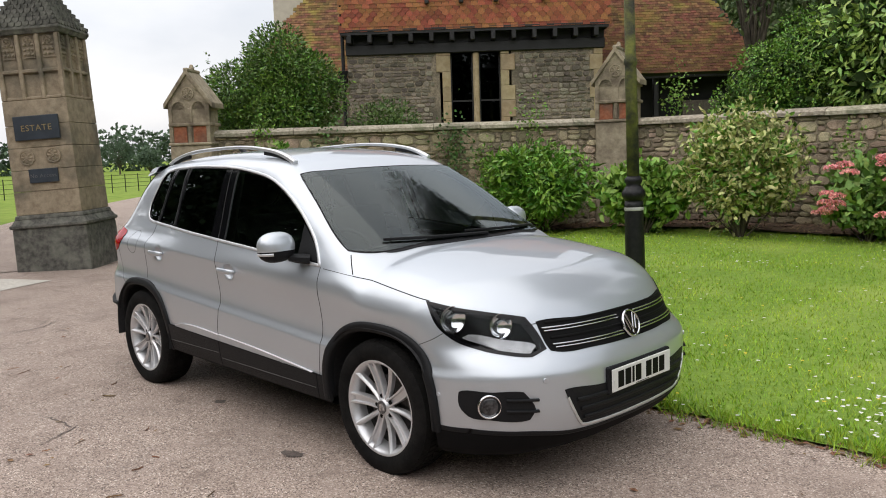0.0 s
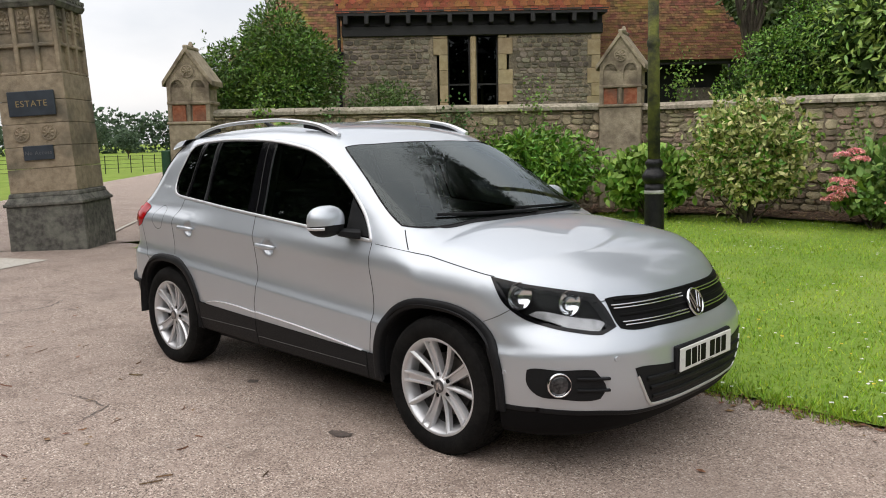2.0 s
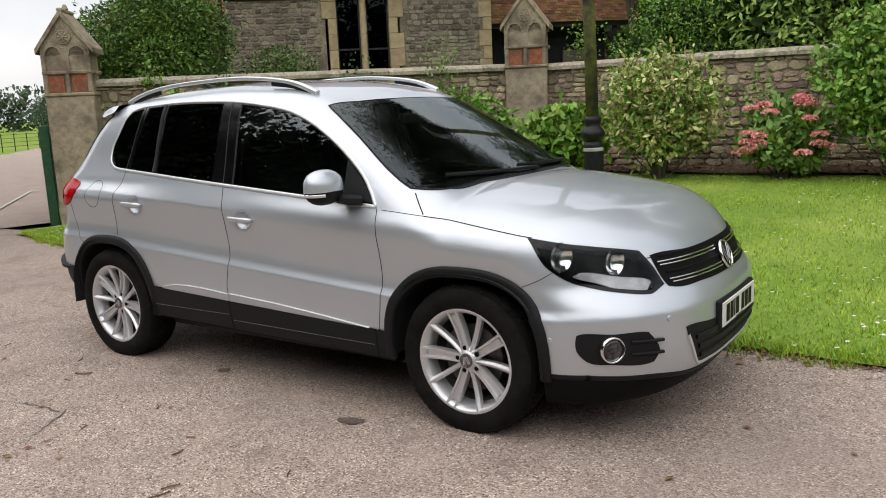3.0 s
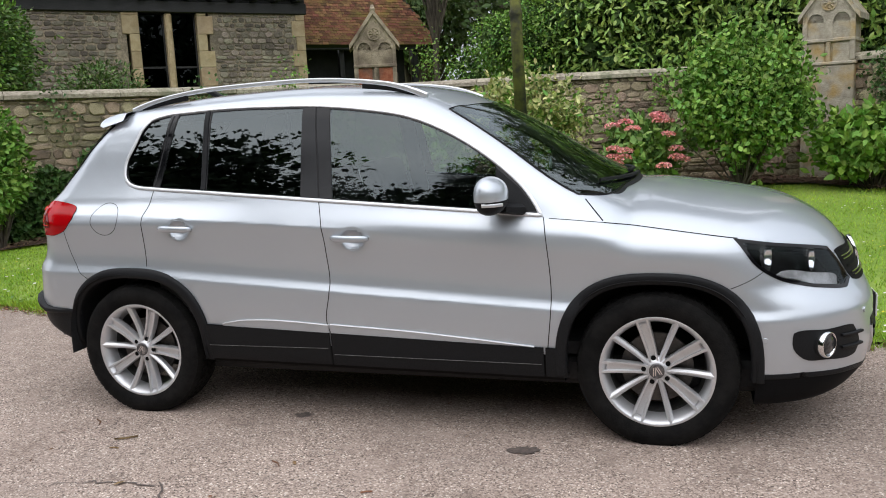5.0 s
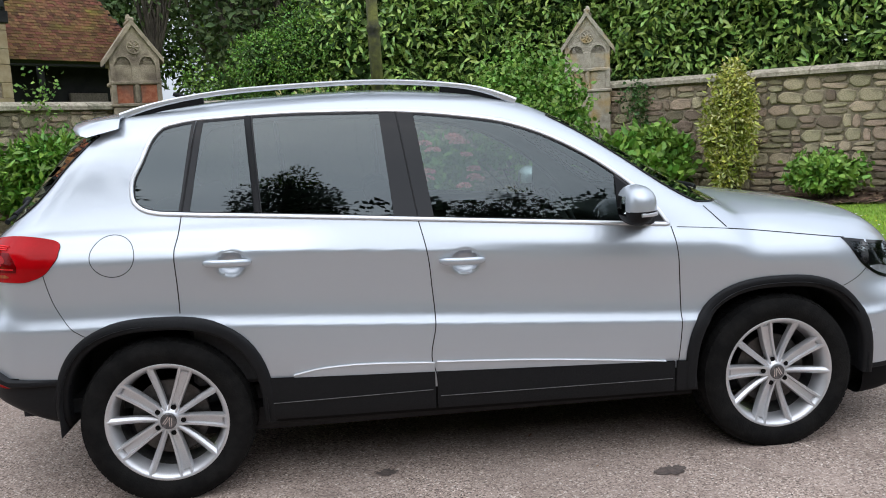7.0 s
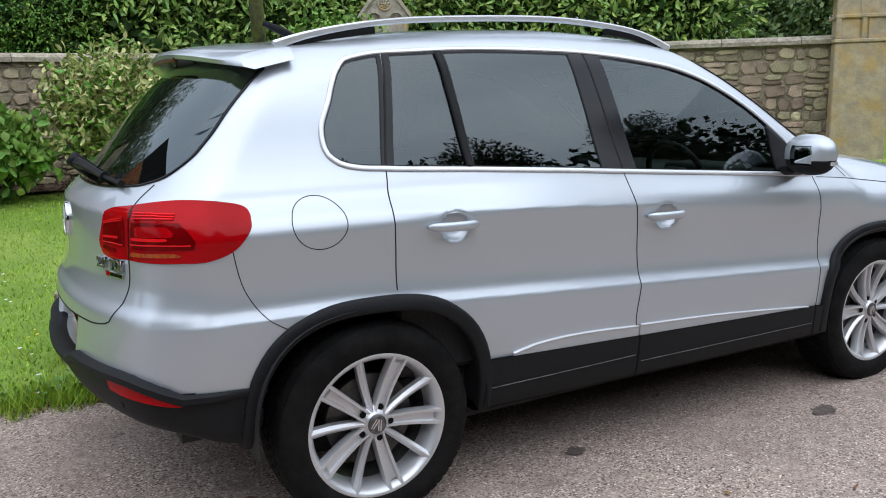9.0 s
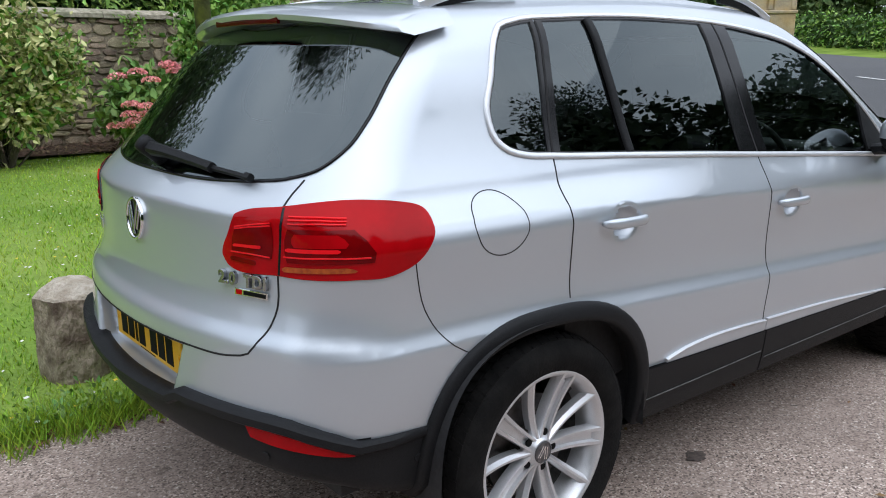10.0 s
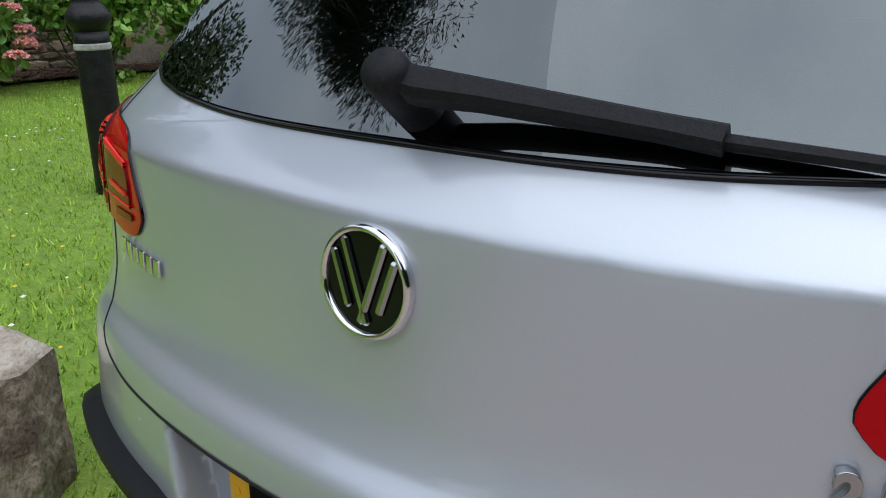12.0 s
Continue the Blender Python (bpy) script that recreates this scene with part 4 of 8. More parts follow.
def screen_bend(W):
    """The even curve of the windscreen."""
    return np.stack([0.60 + 0.25 * (1.3 - W[:, 2]), 0.34 * W[:, 1], np.ones(len(W))], -1)


def rear_bend(W):
    """The even curve of the rear window."""
    return np.stack([-np.ones(len(W)), 0.42 * W[:, 1], 0.84 + 0.25 * (W[:, 2] - 1.32)], -1)


RIGHT = Chart((0, -1.2, 0), (1, 0, 0), (0, 0, 1), (0, 1, 0))
LEFT = Chart((0, 1.2, 0), (1, 0, 0), (0, 0, 1), (0, -1, 0))
FRONT = Chart((2.6, 0, 0), (0, 1, 0), (0, 0, 1), (-1, 0, 0))
REAR = Chart((-2.6, 0, 0), (0, 1, 0), (0, 0, 1), (1, 0, 0))
TOPC = Chart((0, 0, 2.0), (1, 0, 0), (0, 1, 0), (0, 0, -1))
q2 = math.sqrt(0.5)


def corner_chart(sx, sy):
    """Looks at one corner of the car slantwise: u runs level along the corner, outward from the car's middle line."""
    return Chart((sx * 2.6, sy * 1.8, 0), (-sx * q2, sy * q2, 0), (0, 0, 1), (-sx * q2, -sy * q2, 0))


def dense(line, step=0.022):
    """The closed line with no stretch longer than step."""
    out = []
    line = [np.asarray(p, float)[:2] for p in line]
    for a, b in zip(line, line[1:] + line[:1]):
        k = max(1, int(math.ceil(np.linalg.norm(b - a) / step)))
        out += [a + (b - a) * i / k for i in range(k)]
    return np.array(out)


def patch(name, outline, chart, lift, material, parent, label="", res=0.03, depth=0.012, hole=None, bend=None):
    """A plate cut to the outline and bent to the skin, standing lift above it, with turned-in edges."""
    from mathutils.geometry import delaunay_2d_cdt as cdt
    O = [tuple(p) for p in dense(outline)]
    hole = dense(hole) if hole is not None else None
    edges = [(i, (i + 1) % len(O)) for i in range(len(O))]
    pts = list(O)
    if hole is not None:
        k = len(pts)
        pts += [tuple(p) for p in hole]
        edges += [(k + i, k + (i + 1) % len(hole)) for i in range(len(hole))]
    P = np.array(O)
    lo, hi = P.min(0), P.max(0)
    U, V = np.meshgrid(np.arange(lo[0], hi[0], res), np.arange(lo[1], hi[1], res))
    U, V = U.ravel() + 0.003, V.ravel() + 0.003
    ok = inside(inset(P, res * 0.45), U, V) & inside(P, U, V)
    if hole is not None:
        ok &= ~inside(inset(hole, -res * 0.45), U, V)
    pts += list(zip(U[ok], V[ok]))
    r = cdt([Vector(p) for p in pts], edges, [], 0, 1e-6)
    uv = np.array([tuple(v) for v in r[0]])
    tris = np.array([f for f in r[2]], int)
    c = uv[tris].mean(1)
    keep = inside(P, c[:, 0], c[:, 1])
    if hole is not None:
        keep &= ~inside(hole, c[:, 0], c[:, 1])
    tris = tris[keep]
    W, n = chart.onto(uv, lift)
    if bend:
        n = bend(W)
        n /= np.linalg.norm(n, axis=1, keepdims=True)
    fn = np.cross(W[tris[:, 1]] - W[tris[:, 0]], W[tris[:, 2]] - W[tris[:, 0]])
    wrong = (fn * n[tris[:, 0]]).sum(1) < 0
    tris[wrong] = tris[wrong][:, ::-1]
    # edge skirt
    cnt = {}
    for t in tris:
        for a, b in ((t[0], t[1]), (t[1], t[2]), (t[2], t[0])):
            cnt[(a, b)] = 1
    rim = [e for e in cnt if (e[1], e[0]) not in cnt]
    verts, normals, faces = list(map(tuple, W)), list(n), [tuple(t) for t in tris]
    if depth:
        new_i = {}
        for a, b in rim:
            for k in (a, b):
                if k not in new_i:
                    new_i[k] = len(verts)
                    verts.append(tuple(W[k] - n[k] * depth))
            faces.append((b, a, new_i[a], new_i[b]))
            normals += [n[k] for k in (a, b) if len(normals) <= new_i[k]]
    me = mesh_of(name, verts, faces, material, True)
    set_normals(me, normals)
    return part(name, me, material, parent, label)


def strip(name, A_, B_, chart, lift, material, parent, label=""):
    """A rounded trim between two outlines drawn on the chart."""
    A_, B_ = np.asarray(A_), np.asarray(B_)
    rows = ((-0.02, -0.012), (0.0, 0.55), (0.12, 0.9), (0.35, 1.0), (0.75, 1.0), (0.95, 0.85), (1.02, 0.3), (1.03, -1.6))
    vs = []
    for t, k in rows:
        W, n = chart.onto(A_ + (B_ - A_) * t, 0.0)
        vs.append(W + n * lift * k)
    m = len(A_)
    V = np.vstack(vs)
    F = [(j * m + i, j * m + i + 1, (j + 1) * m + i + 1, (j + 1) * m + i) for j in range(len(rows) - 1) for i in range(m - 1)]
    bm = bmesh.new()
    bm.from_mesh(mesh_of(name, V, F))
    bmesh.ops.recalc_face_normals(bm, faces=bm.faces[:])
    return part(name, bm, material, parent, label, smooth=True)


def ribbon(name, line, chart, width, lift, material, parent, label="", closed=False, round_=True):
    """A narrow bead along a line drawn on the chart, bent to the skin."""
    if chart is None:
        W = np.asarray(line, float)
        for _ in range(6):
            n, g = hull_normal(W)
            W = W - n * (hull(W[:, 0], W[:, 1], W[:, 2]) / np.maximum(g, 0.3))[:, None]
        n, g = hull_normal(W)
        W = W + n * lift
    else:
        line = [np.asarray(p, float)[:2] for p in line]
        ends = line[1:] + line[:1] if closed else line[1:]
        fine = []
        for a, b in zip(line, ends):
            k = max(1, int(math.ceil(np.linalg.norm(b - a) / 0.02)))
            fine += [a + (b - a) * i / k for i in range(k)]
        if not closed:
            fine.append(line[-1])
        W, n = chart.onto(np.array(fine), lift)
    N = len(W)
    vs, fs = [], []
    for i in range(N):
        a, b = W[(i - 1) % N if closed else max(i - 1, 0)], W[(i + 1) % N if closed else min(i + 1, N - 1)]
        t = (b - a) / (np.linalg.norm(b - a) + 1e-9)
        s = np.cross(n[i], t)
        s /= np.linalg.norm(s) + 1e-9
        low = max(lift, 0.002) + 0.003
        for o, d in ((-0.5, -low), (-0.5, 0), (-0.28, 0.0018 if round_ else 0), (0.28, 0.0018 if round_ else 0), (0.5, 0), (0.5, -low)):
            vs.append(W[i] + s * o * width + n[i] * d)
    m = N if closed else N - 1
    for i in range(m):
        j = (i + 1) % N
        for k in range(5):
            fs.append((i * 6 + k, i * 6 + k + 1, j * 6 + k + 1, j * 6 + k))
    me = mesh_of(name, vs, fs, material, True)
    bm = bmesh.new()
    bm.from_mesh(me)
    bmesh.ops.recalc_face_normals(bm, faces=bm.faces[:])
    bm.to_mesh(me)
    bm.free()
    return part(name, me, material, parent, label)


def limb(points, section, material, name, parent, label=""):
    """A solid run along points; section gives (width, height) at each."""
    bm = bmesh.new()
    rings = []
    P = [Vector(p) for p in points]
    for i, p in enumerate(P):
        t = (P[min(i + 1, len(P) - 1)] - P[max(i - 1, 0)]).normalized()
        up = section[i][2] if len(section[i]) > 2 else Vector((0, 0, 1))
        s = t.cross(up).normalized()
        u = s.cross(t).normalized()
        w, h = section[i][:2]
        rings.append([bm.verts.new(p + s * a * w / 2 + u * b * h / 2) for a, b in ((-1, -.6), (-.7, -1), (.7, -1), (1, -.6), (1, .5), (.6, 1), (-.6, 1), (-1, .5))])
    for p, q in zip(rings[:-1], rings[1:]):
        for k in range(8):
            bm.faces.new((p[k], p[(k + 1) % 8], q[(k + 1) % 8], q[k]))
    bm.faces.new(rings[0][::-1])
    bm.faces.new(rings[-1])
    bmesh.ops.recalc_face_normals(bm, faces=bm.faces[:])
    ob = part(name, bm, material, parent, label)
    ob.data.shade_smooth()
    ob.data.set_sharp_from_angle(angle=radians(40))
    return ob


CAR = empty("car", Matrix.Identity(4), "silver compact sport-utility car with black cladding, parked on the drive", "car")
HUBS = ((1.302, -1), (1.302, 1), (-1.302, -1), (-1.302, 1))
HUB_Z, TYRE_R = 0.332, 0.344

# outlines on the side, in metres along the car and up
WIN_ALL = rounded([(-1.392, 1.28), (-1.351, 1.381), (-1.307, 1.474, .2), (-1.271, 1.511, .2), (-1.214, 1.526), (-1.007, 1.543), (-0.775, 1.550), (-0.54, 1.547), (-0.303, 1.538), (-0.066, 1.513), (0.173, 1.469), (0.29, 1.428), (0.407, 1.372), (0.523, 1.303), (0.637, 1.219), (0.727, 1.138), (0.782, 1.068), (0.815, 1.013, 1), (0.368, 1.047), (-0.245, 1.094), (-0.566, 1.119), (-0.882, 1.14), (-1.198, 1.16), (-1.299, 1.17), (-1.35, 1.185), (-1.382, 1.213)])
def band(x0t, x0b, x1t, x1b, d=0.012):
    """The piece of the glass area between two slanting lines."""
    P = inset(WIN_ALL, d)
    Q = np.array([[x0t, 1.6], [x1t, 1.6], [x1b, 0.98], [x0b, 0.98]])
    return clip_poly(P, Q)


def clip_poly(P, Q):
    """Outline P cut down to the convex outline Q."""
    area = 0.5 * np.sum(Q[:, 0] * np.roll(Q[:, 1], -1) - np.roll(Q[:, 0], -1) * Q[:, 1])
    if area < 0:
        Q = Q[::-1]
    out = list(map(np.array, P))
    for a, b in zip(Q, np.roll(Q, -1, 0)):
        new_out = []
        e = b - a
        for p, r in zip(out, out[1:] + out[:1]):
            sp, sr = e[0] * (p[1] - a[1]) - e[1] * (p[0] - a[0]), e[0] * (r[1] - a[1]) - e[1] * (r[0] - a[0])
            if sp >= 0:
                new_out.append(p)
            if sp * sr < 0:
                new_out.append(p + (r - p) * sp / (sp - sr))
        out = new_out
    keep = [p for i, p in enumerate(out) if np.linalg.norm(p - out[i - 1]) > 1e-4]
    return np.array(keep)


PANES = {"quarter_glass": band(-1.6, -1.6, -1.135, -1.238), "rear_door_vent_glass": band(-1.091, -1.197, -0.936, -0.888), "rear_door_glass": band(-0.905, -0.863, -0.382, -0.332), "front_door_glass": band(-0.243, -0.165, 0.60, 0.608)}
PANE_GLASS = {"quarter_glass": M_GLASS_D, "rear_door_vent_glass": M_GLASS_D, "rear_door_glass": M_GLASS_D, "front_door_glass": M_GLASS_S}

SCREEN = rounded([(-0.765, 1.095, .6), (-0.70, 1.305), (-0.612, 1.492, .6), (-0.4, 1.507), (0, 1.515), (0.4, 1.507), (0.612, 1.492, .6), (0.70, 1.305), (0.765, 1.095, .6), (0.36, 1.103), (0, 1.106), (-0.36, 1.103)])
HALF_LIGHT = [(0.598, 1.487, .5), (0.635, 1.374), (0.656, 1.27), (0.658, 1.215), (0.638, 1.170), (0.583, 1.146), (0.50, 1.134), (0.38, 1.126)]
BACKLIGHT = rounded([(0, 1.507)] + HALF_LIGHT + [(0, 1.121)] + [(-p[0], *p[1:]) for p in HALF_LIGHT[::-1]], 0.01)


def arch_line(xc, grow):
    """The squarish wheel opening, from its rear foot over the top to its front foot."""
    pts = []
    for i in range(41):
        a = math.pi * (-0.03 + 1.06 * i / 40)
        c, s = math.cos(a), math.sin(a)
        r = (abs(c) ** 2.6 + abs(s) ** 2.6) ** (-1 / 2.6)
        pts.append((xc - (0.385 + grow) * r * c, 0.345 + (0.372 + grow) * r * s))
    return np.array(pts)


def car_skin():
    P, F, n = hull_mesh()
    c = P[F].mean(1)
    x, y, z = c[:, 0], c[:, 1], c[:, 2]
    ay = np.abs(y)
    nc = n[F].mean(1)
    sideways = np.abs(nc[:, 1]) > 0.45
    gone = np.zeros(len(F), bool)
    for k, poly in PANES.items():
        gone |= inside(inset(poly, -0.006), x, z) & sideways & (z > 0.98)
    gone |= inside(inset(SCREEN, 0.012), y, z) & (x > 0.2) & (nc[:, 0] > 0.3)
    gone |= inside(inset(BACKLIGHT, 0.014), y, z) & (x < -1.4)
    for xc, _ in HUBS[::2]:
        a = arch_line(xc, 0.012)
        gone |= inside(np.vstack([a, [(a[-1][0], 0.1), (a[0][0], 0.1)]]), x, z) & (ay > 0.5)
    for sy in (-1, 1):
        ch = corner_chart(1, sy)
        uv = ch.flat(c)
        gone |= inside(inset(head_outline(sy), 0.008), uv[:, 0], uv[:, 1]) & (x > 1.5) & (y * sy > 0.45)
    for xh, zh in CUPS:
        gone |= (((x - xh - 0.012) / 0.058) ** 2 + ((z - zh + 0.004) / 0.050) ** 2 < 1) & sideways
    lab = np.full(len(F), 0)
    names = ["body_shell", "front_door", "rear_door", "bonnet", "tailgate", "front_bumper", "rear_bumper", "chin_spoiler", "lower_rear_bumper", "sill"]
    fd, rd = inside(DOOR_F, x, z) & sideways & (z > 0.40), inside(DOOR_R, x, z) & sideways & (z > 0.40)
    lab[(x > 1.6) & (z < 0.86)] = 5
    lab[(x < -1.75) & (z < 0.82)] = 6
    lab[(x > 1.6) & (z < CHIN_Z(ay))] = 7
    lab[(x < -1.58) & (z < SKIRT_Z(ay))] = 8
    lab[(np.abs(x) < 0.96) & (z < 0.40)] = 9
    lab[inside(BONNET, x, y) & (nc[:, 2] > 0.3)] = 3
    lab[inside(TAILGATE, y, z) & (x < -1.5) & (nc[:, 0] < -0.3)] = 4
    lab = lab * 1
    lab[gone] = -1
    sides = {}
    for s, tag in ((-1, "right"), (1, "left")):
        sides[tag] = (fd & (y * s > 0) & ~gone, rd & (y * s > 0) & ~gone)
    used = np.zeros(len(F), bool)
    made = {}
    def emit(nm, sel, label=""):
        f = F[sel]
        u, inv = np.unique(f, return_inverse=True)
        # chin and sill take the plastic with shade in its colour
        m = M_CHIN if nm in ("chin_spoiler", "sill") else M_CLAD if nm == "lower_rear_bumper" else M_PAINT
        me = quads_mesh(nm, P[u], inv.reshape(f.shape), m, True)
        set_normals(me, n[u])
        return part(nm, me, m, CAR, ("black plastic sill" if nm == "sill" else "black plastic lower bumper") if m is not M_PAINT else "")
    for tag, (f_, r_) in sides.items():
        made["front_door_" + tag] = emit("front_door", f_)
        made["rear_door_" + tag] = emit("rear_door", r_)
        used |= f_ | r_
    for i, nm in enumerate(names):
        if nm in ("front_door", "rear_door"):
            continue
        sel = (lab == i) & ~used
        if sel.any():
            made[nm] = emit(nm, sel)
    return made


CUPS = ((-0.078, 0.919), (-1.014, 0.968))
CHIN_Z, SKIRT_Z = curve([0, 0.45, 0.7, 0.95], [0.285, 0.30, 0.328, 0.332]), curve([0, 0.30, 0.36, 0.68, 0.82, 0.9], [0.55, 0.556, 0.583, 0.583, 0.545, 0.505])


def head_outline(sy):
    """The headlamp's outline on its corner board."""
    pts = [(1.622, .832, .904, .9), (1.759, .774, .880), (1.862, .707, .863), (2.002, .568, .831, .9), (2.052, .547, .768), (2.102, .538, .690, 1), (2.081, .616, .664, .6), (1.995, .70, .676), (1.892, .763, .697), (1.78, .812, .734), (1.70, .836, .79)]
    uv = corner_chart(1, sy).flat([(x, y * sy, z) for x, y, z, *k in pts])
    return rounded([(a, b, *(p[3:])) for (a, b), p in zip(uv, pts)], 0.02)


DOOR_F = np.array([(-0.312, 1.57), (-0.246, 1.09), (-0.226, 1.0), (-0.212, 0.907), (-0.207, 0.836), (-0.198, 0.671), (-0.219, 0.507), (-0.205, 0.457), (-0.203, 0.30), (0.828, 0.29), (0.855, 0.618), (0.848, 0.814), (0.834, 0.948), (0.825, 1.012), (0.5, 1.37), (0.2, 1.52)])
DOOR_R = np.array([(-1.125, 1.56), (-1.196, 1.16), (-1.209, 1.075), (-1.218, 1.029), (-1.217, 0.9), (-1.216, 0.79), (-1.05, 0.74), (-0.92, 0.58), (-0.88, 0.31), (-0.203, 0.30), (-0.205, 0.457), (-0.219, 0.507), (-0.198, 0.671), (-0.207, 0.836), (-0.212, 0.907), (-0.226, 1.0), (-0.246, 1.09), (-0.312, 1.57)])
BONNET = np.array([(1.18, -0.74), (1.5, -0.76), (1.75, -0.74), (1.95, -0.66), (2.06, -0.5), (2.13, -0.3), (2.15, 0), (2.13, 0.3), (2.06, 0.5), (1.95, 0.66), (1.75, 0.74), (1.5, 0.76), (1.18, 0.74)])
HALF_GATE = [(0.64, 1.49), (0.666, 1.26), (0.666, 1.212), (0.622, 1.146), (0.631, 1.087), (0.641, 0.93), (0.642, 0.855), (0.625, 0.783), (0.598, 0.738), (0.549, 0.724, .2), (0.37, 0.715)]
TAILGATE = rounded([(-p[0], *p[1:]) for p in HALF_GATE] + [(0, 0.711)] + HALF_GATE[::-1])
SKIN = car_skin()

for tag, ch in (("right", RIGHT), ("left", LEFT)):
    fd, rd = SKIN["front_door_" + tag], SKIN["rear_door_" + tag]
    owner = {"quarter_glass": CAR, "rear_door_vent_glass": rd, "rear_door_glass": rd, "front_door_glass": fd}
    # dark surround of the side windows with the panes let in, and the bright line round it
    for nm, poly in PANES.items():
        hole = inset(poly, 0.010)
        pane = patch(nm, inset(poly, -0.002), ch, -0.004, PANE_GLASS[nm], owner[nm], res=0.05, depth=0, bend=side_bend)
    zone = inset(WIN_ALL, 0.004)
    cuts = [(-1.6, -1.6, -1.120, -1.229), (-1.118, -1.227, -0.921, -0.876), (-0.920, -0.875, -0.317, -0.230), (-0.315, -0.228, 0.98, 0.98)]
    for (nm, poly), cut in zip(PANES.items(), cuts):
        Q = np.array([[cut[0], 1.6], [cut[2], 1.6], [cut[3], 0.98], [cut[1], 0.98]])
        outer = clip_poly(zone, Q)
        patch("window_surround", inset(outer, 0.0015), ch, 0.0025, M_GLOSSBLACK, owner[nm], res=0.05, depth=0.014, hole=poly)
    for line, w in (([(-0.306, 1.533), (-0.246, 1.10)], 0.007), ([(-1.129, 1.525), (-1.195, 1.166)], 0.007)):
        ribbon("pillar_joint", line, ch, w, 0.0038, M_SEAM, CAR, round_=False)
    ribbon("window_divider", [(-0.920, 1.535), (-0.891, 1.152)], ch, 0.027, 0.006, M_CLAD, rd, "black rubber divider")
    ribbon("window_chrome", WIN_ALL, ch, 0.017, 0.005, M_SATIN, CAR, "bright satin strip round the side windows", closed=True)
    gaps = [[(-1.196, 1.155), (-1.209, 1.075), (-1.218, 1.029, .5), (-1.217, 0.9), (-1.216, 0.775)], [(-0.246, 1.09), (-0.226, 1.0), (-0.212, 0.907), (-0.207, 0.836), (-0.198, 0.671), (-0.219, 0.507), (-0.205, 0.457), (-0.203, 0.315)], [(0.825, 1.005), (0.834, 0.948), (0.848, 0.814), (0.855, 0.618), (0.838, 0.43), (0.828, 0.31)]]
    for g in gaps:
        ribbon("panel_gap", rounded(g, 0.02, False), ch, 0.0042, 0.0008, M_SEAM, CAR, round_=False)
    ribbon("panel_gap", rounded([(1.0, 1.075), (1.08, 0.985)], 0.02, False), ch, 0.006, 0.0008, M_SEAM, CAR, round_=False)
    ribbon("panel_gap", rounded([(1.085, 0.978), (1.34, 0.944), (1.628, 0.905)], 0.03, False), ch, 0.005, 0.0008, M_SEAM, CAR, round_=False)
    ribbon("panel_gap", rounded([(0.85, 1.0), (0.97, 0.99), (1.085, 0.978)], 0.02, False), ch, 0.003, 0.0008, M_SEAM, CAR, round_=False)
    ribbon("panel_gap", rounded([(1.60, 0.70), (1.68, 0.735), (1.75, 0.78)], 0.02, False), ch, 0.003, 0.0008, M_SEAM, CAR, round_=False)
    ribbon("panel_gap", rounded([(-1.73, 0.96), (-1.70, 0.83), (-1.63, 0.73), (-1.58, 0.70)], 0.02, False), ch, 0.003, 0.0008, M_SEAM, CAR, round_=False)
    fuel = [(-1.46 + 0.0865 * math.cos(t), 1.015 + 0.080 * math.sin(t)) for t in np.linspace(0, 2 * math.pi, 40, endpoint=False)]
    if tag == "right":
        ribbon("fuel_flap_gap", fuel, ch, 0.003, 0.0006, M_SEAM, CAR, closed=True, round_=False)
    # lower cladding and wheel arch trims
    for xc in (1.302, -1.302):
        strip("wheel_arch_trim", arch_line(xc, 0.048), arch_line(xc, 0.0), ch, 0.018, M_CLAD, CAR, "black plastic wheel arch trim")
    for x0, x1, own in ((-0.885, -0.212, rd), (-0.202, 0.818, fd)):
        t0, t1 = 0.488 - 0.034 * (x0 + 0.885), 0.488 - 0.034 * (x1 + 0.885)
        patch("sill_cladding", [(x0, 0.306 - 0.008 * x0), (x1, 0.306 - 0.008 * x1), (x1, t1), (x0, t0)], ch, 0.014, M_CLAD, own, "black plastic sill cladding", res=0.05, depth=0.02)
        if x0 < -0.5:
            crest = [(x0 + 0.1, t0 + 0.006), (x0 + 0.19, t0 + 0.024), (x0 + 0.29, t0 + 0.031), (x1, t1 + 0.038)]
        else:
            crest = [(x0, t0 + 0.042), (x0 + 0.4, t0 + 0.020), (x1 - 0.04, t1 + 0.003)]
        crest = rounded(crest, 0.04, False)
        foot = [(x, t0 - 0.034 * (x - x0) + 0.001) for x in (crest[-1][0], crest[0][0])]
        patch("cladding_bevel", np.vstack([crest, foot]), ch, 0.009, M_PAINT, own, res=0.05, depth=0.01)
        ribbon("cladding_chrome", crest, ch, 0.005, 0.010, M_SATIN, own)
        # thin grey bead drawn as the highlight along the cladding's edge
        ribbon("cladding_highlight", [(x0 + 0.01, t0 - 0.105), (x1 - 0.01, t1 - 0.075)], ch, 0.003, 0.0155, M_SHADING, own)
    patch("sill_end", [(0.828, 0.30), (0.925, 0.298), (0.905, 0.425), (0.828, 0.43)], ch, 0.014, M_CLAD, CAR, res=0.05, depth=0.02)
    # door handles with their dished cups
    for own, (xh, zh) in zip((fd, rd), CUPS):
        ang = np.linspace(0, 2 * math.pi, 28, endpoint=False)
        uv, sink, f = [], [], []
        for r, d in ((1.24, 0.0006), (1.02, 0.0008), (0.93, -0.006), (0.82, -0.018), (0.5, -0.028), (0.02, -0.031)):
            uv += [(xh + 0.012 + 0.058 * r * math.cos(a), zh - 0.004 + 0.050 * r * math.sin(a)) for a in ang]
            sink += [d] * 28
